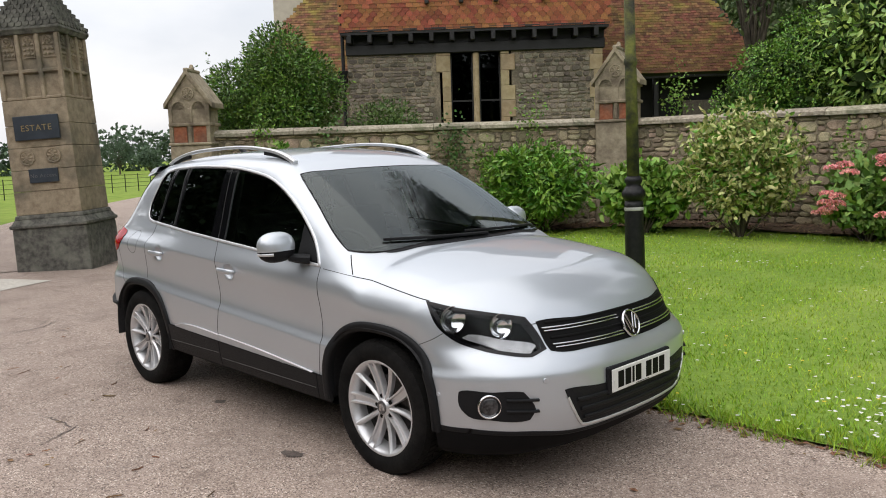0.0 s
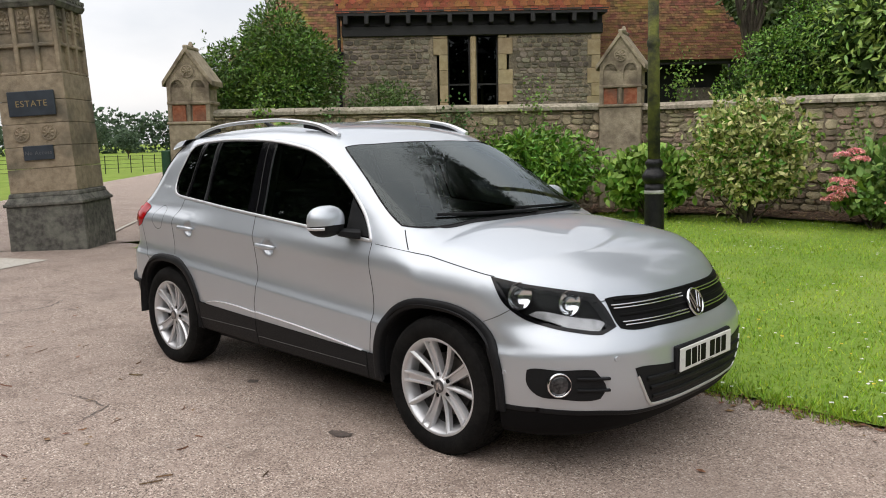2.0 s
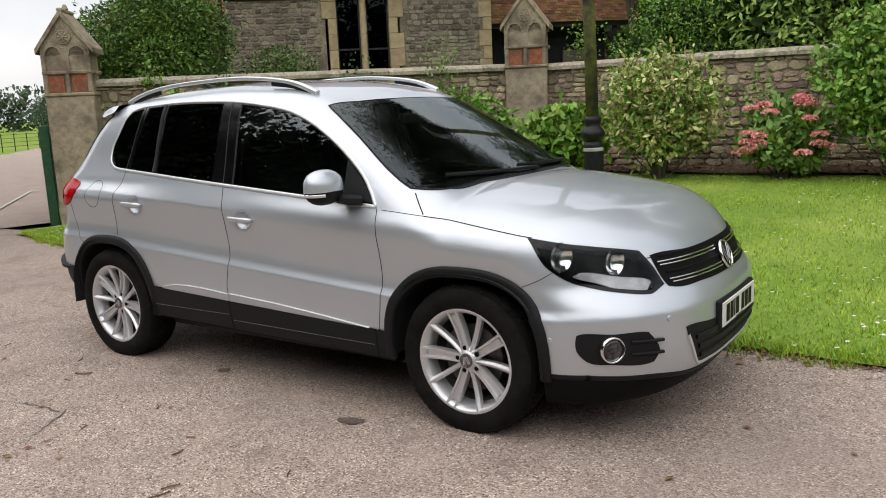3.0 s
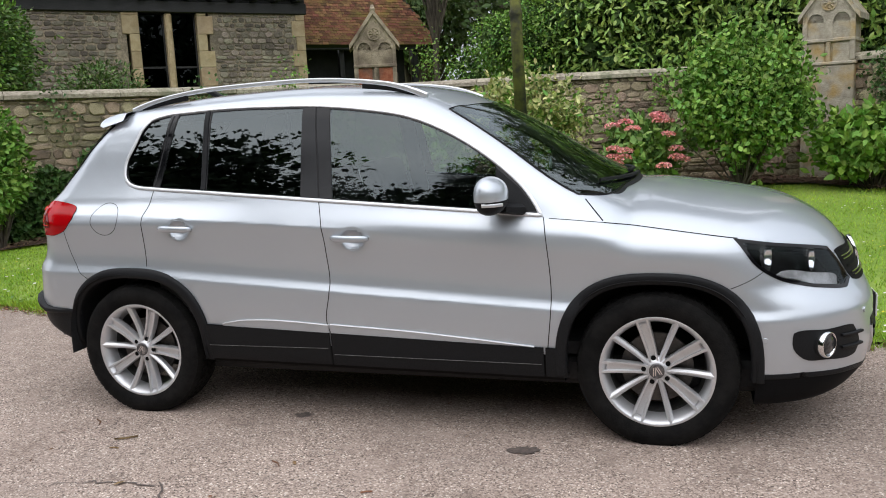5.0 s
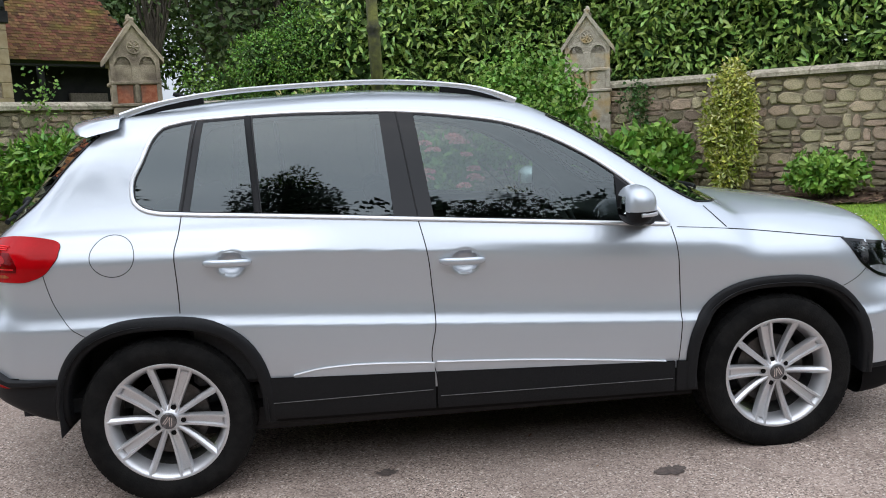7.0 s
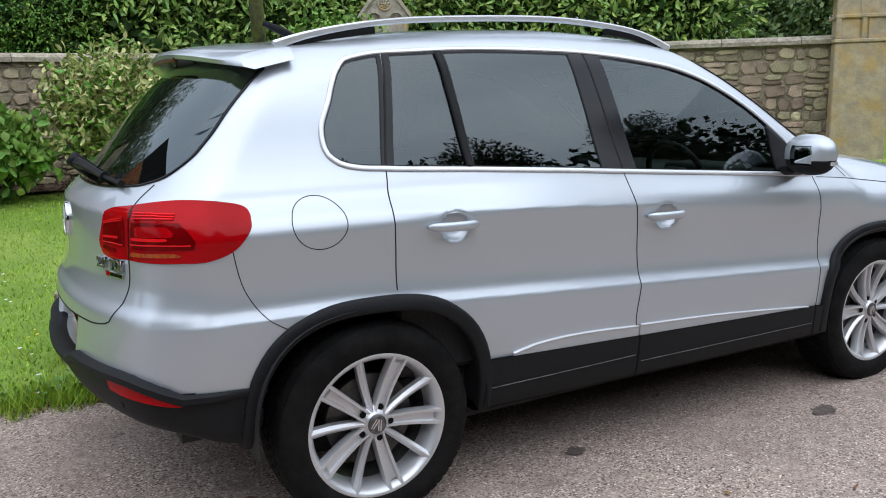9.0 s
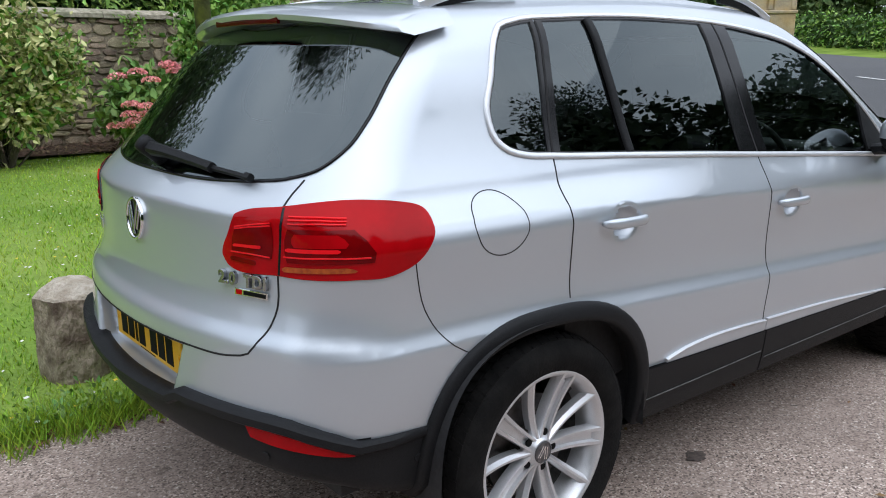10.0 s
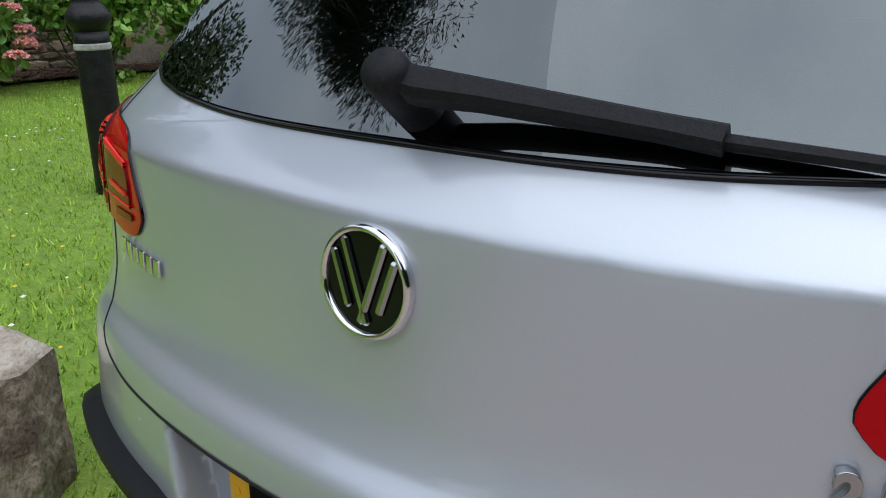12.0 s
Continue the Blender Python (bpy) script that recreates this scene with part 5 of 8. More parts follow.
        for k in range(5):
            for i in range(28):
                f.append((k * 28 + i, k * 28 + (i + 1) % 28, (k + 1) * 28 + (i + 1) % 28, (k + 1) * 28 + i))
        Wd, nd = ch.onto(np.array(uv))
        me = mesh_of("handle_cup", Wd + nd * np.array(sink)[:, None], f if tag == "right" else [q[::-1] for q in f], M_PAINT, True)
        part("handle_cup", me, M_PAINT, own)
        Wc, ncv = ch.onto(np.array([(xh, zh)]), 0.0)
        s = -1 if tag == "right" else 1
        bm = bmesh.new()
        rings = []
        for u in np.linspace(-1, 1, 15):
            hgt = 0.0155 * (1 - 0.55 * abs(u) ** 6) * (1.0 + 0.12 * u * u)
            off = 0.034 - 0.024 * u ** 4
            rings.append([bm.verts.new((xh + u * 0.094, Wc[0][1] + s * (off + 0.010 * math.cos(a)), zh + 0.002 + hgt * math.sin(a) - 0.002 * u)) for a in np.linspace(0, 2 * math.pi, 12, endpoint=False)])
        for r0, r1 in zip(rings[:-1], rings[1:]):
            for k in range(12):
                bm.faces.new((r0[k], r0[(k + 1) % 12], r1[(k + 1) % 12], r1[k]))
        bm.faces.new(rings[0])
        bm.faces.new(rings[-1][::-1])
        bmesh.ops.recalc_face_normals(bm, faces=bm.faces[:])
        part("door_handle", bm, M_PAINT, own, smooth=True)


# glass of the screens
def screen(name, outline, chart, glass, parent, border, bend):
    patch(name, inset(outline, 0.003), chart, 0.0045, glass, parent, res=0.04, depth=0, bend=bend)
    patch(name + "_border", outline, chart, 0.002, M_INK, parent, res=0.04, depth=0.01, hole=inset(outline, border))
    ribbon(name + "_seal", outline, chart, 0.007, 0.003, M_GLOSSBLACK, parent, closed=True)


screen("windscreen", SCREEN, FRONT, M_GLASS, CAR, 0.022, screen_bend)
screen("rear_window", BACKLIGHT, REAR, M_GLASS_B, SKIN["tailgate"], 0.03, rear_bend)
ribbon("tailgate_gap", TAILGATE[(TAILGATE[:, 1] < 1.168)], REAR, 0.005, 0.001, M_SEAM, SKIN["tailgate"], round_=False)
ribbon("bonnet_gap", [p for p in rounded([tuple(p) for p in BONNET], 0.03, False) if p[0] > 2.0], TOPC, 0.0042, 0.001, M_SEAM, SKIN["bonnet"], round_=False)


# ---- wheels ----
def tyre_bm():
    prof = [(0.232, -0.085), (0.245, -0.103), (0.285, -0.116), (0.315, -0.112), (0.334, -0.098), (0.343, -0.078), (0.344, -0.03), (0.344, 0.03), (0.343, 0.078), (0.334, 0.098), (0.315, 0.112), (0.285, 0.116), (0.245, 0.103), (0.232, 0.085)]
    seg = 72
    vs, fs = [], []
    for r, y in prof:
        vs += [(r * math.cos(2 * math.pi * i / seg), y, r * math.sin(2 * math.pi * i / seg)) for i in range(seg)]
    for j in range(len(prof) - 1):
        for i in range(seg):
            k = (i + 1) % seg
            fs.append((j * seg + i, j * seg + k, (j + 1) * seg + k, (j + 1) * seg + i))
    return mesh_of("tyre", vs, fs, M_TYRE, True)


def tread_mesh():
    """Blocks of the tread round the crown of the tyre."""
    vs, fs = [], []
    for row, (y0, y1) in enumerate(((-0.098, -0.062), (-0.056, -0.02), (-0.016, 0.016), (0.02, 0.056), (0.062, 0.098))):
        n = 64
        for i in range(n):
            a0, a1 = 2 * math.pi * (i + 0.25 * (row % 2)) / n, 2 * math.pi * (i + 0.25 * (row % 2) + 0.78) / n
            k = len(vs)
            sk = 0.025 * (1 if row % 2 else -1)
            for r in (0.335, 0.3495):
                for a, y in ((a0, y0), (a1, y0), (a1 + sk, y1), (a0 + sk, y1)):
                    rr = r - (0.012 if abs(y) > 0.09 else 0.002 if abs(y) > 0.05 else 0)
                    vs.append((rr * math.cos(a), y, rr * math.sin(a)))
            fs += [(k + 4, k + 5, k + 6, k + 7), (k, k + 1, k + 5, k + 4), (k + 1, k + 2, k + 6, k + 5), (k + 2, k + 3, k + 7, k + 6), (k + 3, k, k + 4, k + 7)]
    me = mesh_of("tread", vs, fs, M_TYRE)
    bm = bmesh.new()
    bm.from_mesh(me)
    bmesh.ops.recalc_face_normals(bm, faces=bm.faces[:])
    bm.to_mesh(me)
    bm.free()
    return me


def rim_mesh():
    prof = [(0.200, 0.09), (0.208, -0.02), (0.213, -0.055), (0.221, -0.082), (0.230, -0.097), (0.238, -0.103), (0.245, -0.103), (0.249, -0.098), (0.249, -0.085), (0.24, 0.09)]
    seg = 64
    vs, fs = [], []
    for r, y in prof:
        vs += [(r * math.cos(2 * math.pi * i / seg), y, r * math.sin(2 * math.pi * i / seg)) for i in range(seg)]
    for j in range(len(prof) - 1):
        for i in range(seg):
            k = (i + 1) % seg
            fs.append((j * seg + i, (j + 1) * seg + i, (j + 1) * seg + k, j * seg + k))
    me = mesh_of("rim", vs, fs, M_RIM, True)
    me.materials.append(M_SHADING)
    # the barrel's inner row is darkened: shade behind the spokes put into its colour
    for p in me.polygons:
        if p.index < seg:
            p.material_index = 1
    return me


def spoke_bm(w0, w1, twin):
    """One spoke along +z: a twin one has two ribs with a sunk channel that ends short of the rim, a single one a ridge."""
    bm = bmesh.new()
    rows = []
    for t in (0, 0.08, 0.16, 0.3, 0.45, 0.6, 0.75, 0.86, 0.90, 0.93, 1.0):
        r = 0.028 + t * 0.214
        w = w0 + (w1 - w0) * t
        y = -0.078 - 0.026 * t ** 1.5 + 0.010 * math.sin(math.pi * t)
        if twin:
            g = 0.013 if t < 0.88 else 0.024 if t < 0.97 else 0.012
            sec = [(-w, y + 0.035), (-w, y + 0.006), (-w * 0.9, y), (-w * 0.56, y), (-w * 0.46, y + g), (w * 0.46, y + g), (w * 0.56, y), (w * 0.9, y), (w, y + 0.006), (w, y + 0.035)]
        else:
            sec = [(-w, y + 0.035), (-w, y + 0.010), (-w * 0.25, y), (w * 0.25, y), (w, y + 0.010), (w, y + 0.035)]
        rows.append([bm.verts.new((a, b, r)) for a, b in sec])
    for p, q in zip(rows[:-1], rows[1:]):
        for k in range(len(p) - 1):
            bm.faces.new((p[k], p[k + 1], q[k + 1], q[k]))
    bmesh.ops.recalc_face_normals(bm, faces=bm.faces[:])
    me = bpy.data.meshes.new("spoke")
    bm.to_mesh(me)
    bm.free()
    me.materials.append(M_RIM)
    me.shade_smooth()
    me.set_sharp_from_angle(angle=radians(35))
    if me.polygons[0].normal.y > 0.9:
        me.flip_normals()
    return me


TYRE, TREAD, RIM, SP1, SP2 = tyre_bm(), tread_mesh(), rim_mesh(), spoke_bm(0.0105, 0.0145, False), spoke_bm(0.0195, 0.0305, True)
HUBM, DISC = lathe([(0.062, 0.0), (0.060, 0.012), (0.046, 0.020), (0.036, 0.032), (0.034, 0.032)], 28), lathe([(0.155, 0.0), (0.155, 0.02), (0.07, 0.02), (0.07, 0.05), (0.03, 0.05)], 32)
for b in (HUBM, DISC):
    bmesh.ops.transform(b, matrix=Matrix.Rotation(math.pi / 2, 4, "X"), verts=b.verts[:])


def shared(bm, name, m, smooth=True):
    me = bpy.data.meshes.new(name)
    bm.to_mesh(me)
    bm.free()
    me.materials.append(m)
    if smooth:
        me.shade_smooth()
        me.set_sharp_from_angle(angle=radians(40))
    return me


HUBM, DISC = shared(HUBM, "hub", M_RIM), shared(DISC, "brake_disc", M_BRAKE)
CAPB = lathe([(0.033, 0), (0.033, 0.004), (0.029, 0.006), (0.0285, 0.0045), (0.004, 0.0045)], 24)
bmesh.ops.transform(CAPB, matrix=Matrix.Rotation(math.pi / 2, 4, "X"), verts=CAPB.verts[:])
CAP = shared(CAPB, "hub_cap", mk("grey_hub_cap", (0.10, 0.10, 0.105), (0.2, 0.2, 0.205), scale=60, rough=0.3, metal=0.8))
BOLTB = lathe([(0.011, 0.0), (0.011, 0.006), (0.005, 0.006)], 8)
bmesh.ops.transform(BOLTB, matrix=Matrix.Rotation(math.pi / 2, 4, "X"), verts=BOLTB.verts[:])
BOLT = shared(BOLTB, "wheel_bolt", M_INK, False)
VANEB = box(-0.0018, 0.0018, -0.0058, -0.003, -0.019, 0.019)
VANE = shared(VANEB, "cap_vane", M_CHROME, False)
for hx, s in HUBS:
    wheel = new("wheel", None)
    wheel.parent = CAR
    spin = {(1.302, -1): -15.0, (-1.302, -1): 22.0}.get((hx, s), 0)
    wheel.matrix_local = Matrix.Translation((hx, s * 0.776, HUB_Z)) @ Matrix.Rotation(0 if s < 0 else math.pi, 4, "Z") @ Matrix.Rotation(radians(spin), 4, "Y")
    tagged(wheel, "alloy wheel with alternating twin and single spokes and a road tyre")
    for nm, me in (("tyre", TYRE), ("tread", TREAD), ("rim", RIM), ("brake_disc", DISC)):
        part(nm, me, None, wheel)
    part("hub", HUBM, None, wheel).location = (0, -0.052, 0)
    cap = part("hub_cap", CAP, None, wheel)
    cap.location = (0, -0.083, 0)
    for vx, va in ((-0.0135, 16), (-0.005, 16), (0.005, -16), (0.0135, -16)):
        part("cap_vane", VANE, None, cap).matrix_local = Matrix.Translation((vx, 0, 0)) @ Matrix.Rotation(radians(va), 4, "Y")
    for k in range(5):
        for me, off in ((SP2, 0), (SP1, 36)):
            sp = part("spoke", me, None, wheel)
            sp.matrix_local = Matrix.Rotation(radians(72 * k + off), 4, "Y")
        bo = part("wheel_bolt", BOLT, None, wheel)
        a = radians(72 * k)
        bo.location = (0.056 * math.sin(a), -0.066, 0.056 * math.cos(a))
    # dark wheel housing
    bm = bmesh.new()
    a0 = arch_line(hx, 0.02)
    r0 = [bm.verts.new((x, s * 0.90, z)) for x, z in a0]
    r1 = [bm.verts.new((x, s * 0.50, z)) for x, z in a0]
    for i in range(len(a0) - 1):
        bm.faces.new((r0[i], r0[i + 1], r1[i + 1], r1[i]))
    bm.faces.new(r1)
    part("wheel_housing", bm, M_INNER, CAR)
part("underbody", box(-1.6, 1.85, -0.71, 0.71, 0.2, 0.34, 0.03), M_INNER, CAR)
part("inner_floor", box(-1.9, 1.1, -0.74, 0.74, 0.36, 0.42), M_INNER, CAR)


# ---- lamps, grilles, badges, plates ----
def mirrored_outline(half, lo, hi):
    """A closed outline from its right half (y, z), with middle points below and above."""
    return rounded([(0, hi)] + half + [(0, lo)] + [(-p[0], *p[1:]) for p in half[::-1]], 0.03)


for sy in (-1, 1):
    rc, fc = corner_chart(-1, sy), corner_chart(1, sy)
    # tail lamp: red shell over both panels, darker pockets, bright bars, amber strip
    def rear_uv(pts):
        return [(a, b, *p[3:]) for (a, b), p in zip(rc.flat([(x, y * sy, z) for x, y, z, *k in pts]), pts)]
    shell = rounded(rear_uv([(-2.012, .495, 1.062, .55), (-2.027, .483, 1.02), (-2.041, .466, .960, .2), (-2.037, .484, .938, .3), (-1.985, .648, .930), (-1.87, .79, .930), (-1.79, .828, .934), (-1.72, .84, .962), (-1.668, .833, 1.022), (-1.672, .80, 1.068), (-1.74, .773, 1.094), (-1.80, .757, 1.102), (-1.957, .625, 1.088)]), 0.010)
    lamp = patch("tail_lamp", shell, rc, 0.005, M_RED, CAR, "glossy red tail lamp with dark pockets", res=0.025, depth=0.014)
    ribbon("lamp_edge", shell, rc, 0.003, 0.002, M_GLOSSBLACK, lamp, closed=True)
    ribbon("lamp_split", rear_uv([(-1.955, .632, 1.086), (-1.97, .642, 1.02), (-1.985, .645, .932)]), rc, 0.006, 0.0062, M_GLOSSBLACK, lamp, round_=False)
    # pockets, bright bars and ribs inside it, placed by the share along and up each half
    halves = {"body": ((-1.987, .652, .925), (-1.70, .842, .94), (-1.70, .80, 1.08), (-1.957, .634, 1.09)), "gate": ((-2.042, .475, .94), (-1.99, .640, .924), (-1.958, .615, 1.084), (-2.02, .487, 1.05))}
    def lamp_uv(half, sv):
        q = [np.array(k) for k in halves[half]]
        return rear_uv([tuple((q[0] * (1 - a) + q[1] * a) * (1 - b) + (q[3] * (1 - a) + q[2] * a) * b) for a, b in sv])
    def block(half, nm, m, s0, s1, v0, v1, lift, slant=0.0):
        e, f = 0.02, 0.3 * (v1 - v0)
        patch(nm, lamp_uv(half, [(s0 + e, v0), (s1 - e, v0), (s1, v0 + f), (s1 - slant * 0.5, v1 - f), (s1 - slant - e, v1), (s0 + e, v1), (s0, v1 - f), (s0, v0 + f)]), rc, lift, m, lamp, res=0.03, depth=0.003)
    block("body", "lamp_pocket", M_RED_D, 0.04, 0.70, 0.24, 0.72, 0.0080, 0.12)
    block("body", "lamp_pane", M_RED, 0.10, 0.52, 0.47, 0.66, 0.0092, 0.06)
    block("body", "lamp_bar", M_RED_B, 0.05, 0.46, 0.40, 0.455, 0.0105)
    block("body", "amber_strip", M_AMBER, 0.02, 0.56, 0.10, 0.175, 0.0080, 0.05)
    block("gate", "lamp_pocket", M_RED_D, 0.12, 0.94, 0.28, 0.77, 0.0080)
    block("gate", "lamp_pocket", M_RED_D, 0.12, 0.62, 0.12, 0.20, 0.0080)
    block("gate", "lamp_bar", M_RED_B, 0.16, 0.72, 0.42, 0.475, 0.0105)
    for half, s0, s1, vs in (("body", 0.03, 0.66, (0.32,)), ("body", 0.06, 0.5, (0.79, 0.83, 0.87)), ("gate", 0.12, 0.9, (0.30,)), ("gate", 0.14, 0.9, (0.79, 0.83))):
        for v in vs:
            ribbon("lamp_rib", lamp_uv(half, [(s0, v), ((s0 + s1) / 2, v + 0.01), (s1, v)]), rc, 0.0035, 0.0090, M_RED_B, lamp, round_=False)
    # reflector in the rear bumper
    patch("bumper_reflector", rounded(rear_uv([(-2.07, .60, .562), (-1.99, .735, .552), (-1.905, .822, .530), (-1.91, .82, .508), (-1.99, .738, .520), (-2.065, .615, .535)]), 0.02, corner=0.9), rc, 0.012, M_RED, CAR, "red bumper reflector", res=0.03)
    # head lamp: housing behind a clear lens, two bowls, a pale turn signal below
    hl = head_outline(sy)
    housing = patch("head_lamp", inset(hl, 0.004), fc, -0.065, M_INK, CAR, "clear head lamp with two bright reflectors", res=0.03, depth=0)
    rim = patch("lamp_surround", hl, fc, 0.003, M_GLOSSBLACK, housing, res=0.03, depth=0.07, hole=inset(hl, 0.0135))
    patch("lens", inset(hl, 0.012), fc, 0.001, M_LENS, housing, res=0.03, depth=0)
    def front_uv(pts):
        return fc.flat([(x, y * sy, z) for x, y, z in pts])
    patch("turn_signal", rounded([tuple(p) for p in front_uv([(1.83, .775, .765), (1.96, .68, .745), (2.075, .565, .712), (2.065, .60, .688), (1.90, .745, .72), (1.80, .79, .75)])], 0.02, corner=0.5), fc, -0.03, M_SIGNAL, housing, res=0.03, depth=0.02)
    for (bx, by, bz, r) in ((1.74, .775, .828, .064), (1.925, .645, .80, .058)):
        W, n = fc.onto(front_uv([(bx, by, bz)]), -0.012)
        bowl = lathe([(r * 0.15, -0.034), (r * 0.55, -0.028), (r * 0.82, -0.016), (r * 0.93, 0.0), (r, 0.001)], 24)
        geom = [f for f in bowl.faces if len(f.verts) > 4 and f.calc_center_median().z > -0.02]
        bmesh.ops.delete(bowl, geom=geom, context="FACES")
        ax = Vector((0.93, 0.32 * sy, 0.05)).normalized()
        b = part("reflector_bowl", bowl, M_REFL, housing, smooth=True)
        b.matrix_local = Matrix.Translation(W[0] - np.array(ax) * 0.005) @ ax.to_track_quat("Z", "Y").to_matrix().to_4x4()
        bulb = part("bulb", lathe([(0.012, -0.03), (0.014, -0.015), (0.01, -0.004), (0.002, 0.0)], 12), M_SATIN, housing, smooth=True)
        bulb.matrix_local = b.matrix_local.copy()
    # fog lamp niche
    niche = rounded([tuple(p) + (k,) for p, k in zip(front_uv([(1.835, .847, .516), (1.97, .785, .522), (2.088, .690, .522), (2.118, .645, .44), (2.10, .665, .393), (1.97, .785, .393), (1.875, .83, .405), (1.835, .847, .45)]), (.4, 0, .6, .3, .6, 0, 0, 0))], 0.02)
    fog = patch("fog_lamp", niche, fc, 0.003, M_CLAD, CAR, "round fog lamp in a black niche", res=0.03)
    W, n = fc.onto(front_uv([(1.965, .786, .459)]), 0.004)
    turn = Vector((n[0][0] + 0.6, n[0][1], 0)).normalized().to_track_quat("Z", "Y").to_matrix().to_4x4()
    ring = lathe([(0.055, -0.03), (0.055, 0.012), (0.051, 0.016), (0.047, 0.012), (0.046, 0.0)], 28)
    o = part("lamp_ring", ring, M_CHROME, fog, "chrome ring", smooth=True)
    o.matrix_local = Matrix.Translation(W[0]) @ turn
    o = part("fog_lens", lathe([(0.047, 0.008), (0.035, 0.013), (0.004, 0.015)], 24), mk("fog_glass", (0.02, 0.02, 0.022), (0.10, 0.10, 0.105), scale=40, rough=0.08, metal=0.4) if "fog_glass" not in bpy.data.materials else bpy.data.materials["fog_glass"], fog, smooth=True)
    o.matrix_local = Matrix.Translation(W[0]) @ turn
    for zz in (0.488, 0.437):
        pts = [(2.03, .742, zz), (2.09, .69, zz - .003), (2.128, .635, zz - .005)]
        fin = ribbon("niche_fin", front_uv(pts), fc, 0.011, 0.012, M_CLAD, fog)
    # bumper sensors
    for px, py, pz, ch_ in ((1.735, .87, .487, None), (2.13, .60, .565, None), (-1.735, .865, .45, None), (-2.05, .645, .485, None)):
        a = np.linspace(0, 2 * math.pi, 14, endpoint=False)
        P = np.array([[px, py * sy, pz]])
        nn, g = hull_normal(P)
        P = P - nn * hull(P[:, 0], P[:, 1], P[:, 2])[:, None]
        s = part("parking_sensor", lathe([(0.012, -0.004), (0.012, 0.0015), (0.0105, 0.003), (0.002, 0.003)], 16), M_PAINT if px > 0 else M_CLAD, CAR)
        s.matrix_local = Matrix.Translation(P[0]) @ Vector(nn[0]).to_track_quat("Z", "Y").to_matrix().to_4x4()

# black edge lines where the lower bumpers meet the paint
for nm, fz, x0, sgn in (("chin_edge", CHIN_Z, 1.70, 1), ("skirt_edge", SKIRT_Z, -1.66, -1)):
    ys = np.concatenate([np.full(8, -0.865), np.linspace(-0.865, 0.865, 70), np.full(8, 0.865)])
    prof = 2.0 if sgn > 0 else 1.93
    line = []
    for i, y in enumerate(ys):
        if i < 8 or i > 77:
            k = i if i < 8 else 85 - i
            xx = x0 + (prof * sgn - x0) * k / 10
        else:
            xx = sgn * (2.22 - (0.07 * y * y + 0.5 * y ** 4 if sgn > 0 else 0.06 + 0.21 * y * y + 0.15 * y ** 4))
        line.append((xx, y, float(fz(abs(y)))))
    ribbon(nm, line, None, 0.022, 0.002, M_CLAD, SKIN["chin_spoiler" if sgn > 0 else "lower_rear_bumper"], round_=False)
    if sgn < 0:
        # the proud shelf of the rear bumper
        W = np.array(line)[::2]
        for _ in range(6):
            n, g = hull_normal(W)
            W = W - n * (hull(W[:, 0], W[:, 1], W[:, 2]) / np.maximum(g, 0.3))[:, None]
        out = np.array([min(1.0, max(0.0, (-1.70 - x) / 0.25)) for x in W[:, 0]])
        limb([tuple(p) for p in W], [(0.012 + 0.05 * k, 0.022 + 0.012 * k) for k in out], M_CLAD, "bumper_shelf", SKIN["lower_rear_bumper"])

# radiator grille with two pairs of bright bars
GRILLE = mirrored_outline([(0.3, 0.806), (0.535, 0.808, .7), (0.525, 0.682, .6), (0.3, 0.67)], 0.666, 0.806)
grille = patch("grille", GRILLE, FRONT, 0.003, M_INK, CAR, "black grille with two pairs of chrome bars", res=0.03)
for z0, half in ((0.7775, 0.525), (0.764, 0.52), (0.7045, 0.505), (0.691, 0.50)):
    for sy in (-1, 1):
        ribbon("grille_bar", [(sy * y, z0) for y in np.linspace(0.07, half, 16)], FRONT, 0.0065, 0.010, M_CHROME, grille)
for z0 in (0.80, 0.734):
    ribbon("grille_slat", [(y, z0) for y in np.linspace(-0.5, 0.5, 30)], FRONT, 0.012, 0.006, M_INK, grille)
LOW = mirrored_outline([(0.3, 0.50), (0.525, 0.512, .7), (0.495, 0.44), (0.42, 0.33, .5), (0.3, 0.322)], 0.318, 0.50)
intake = patch("lower_intake", LOW, FRONT, 0.003, M_CLAD, CAR, "black lower air intake", res=0.03)
ribbon("intake_trim", LOW[(LOW[:, 1] < 0.494)], FRONT, 0.013, 0.006, M_SATIN, intake, round_=True)
for z0 in (0.455, 0.41, 0.365):
    w = 0.49 - (0.45 - z0) * 0.5
    ribbon("intake_slat", [(y, z0) for y in np.linspace(-w + 0.03, w - 0.03, 30)], FRONT, 0.018, 0.010, M_CLAD, intake)


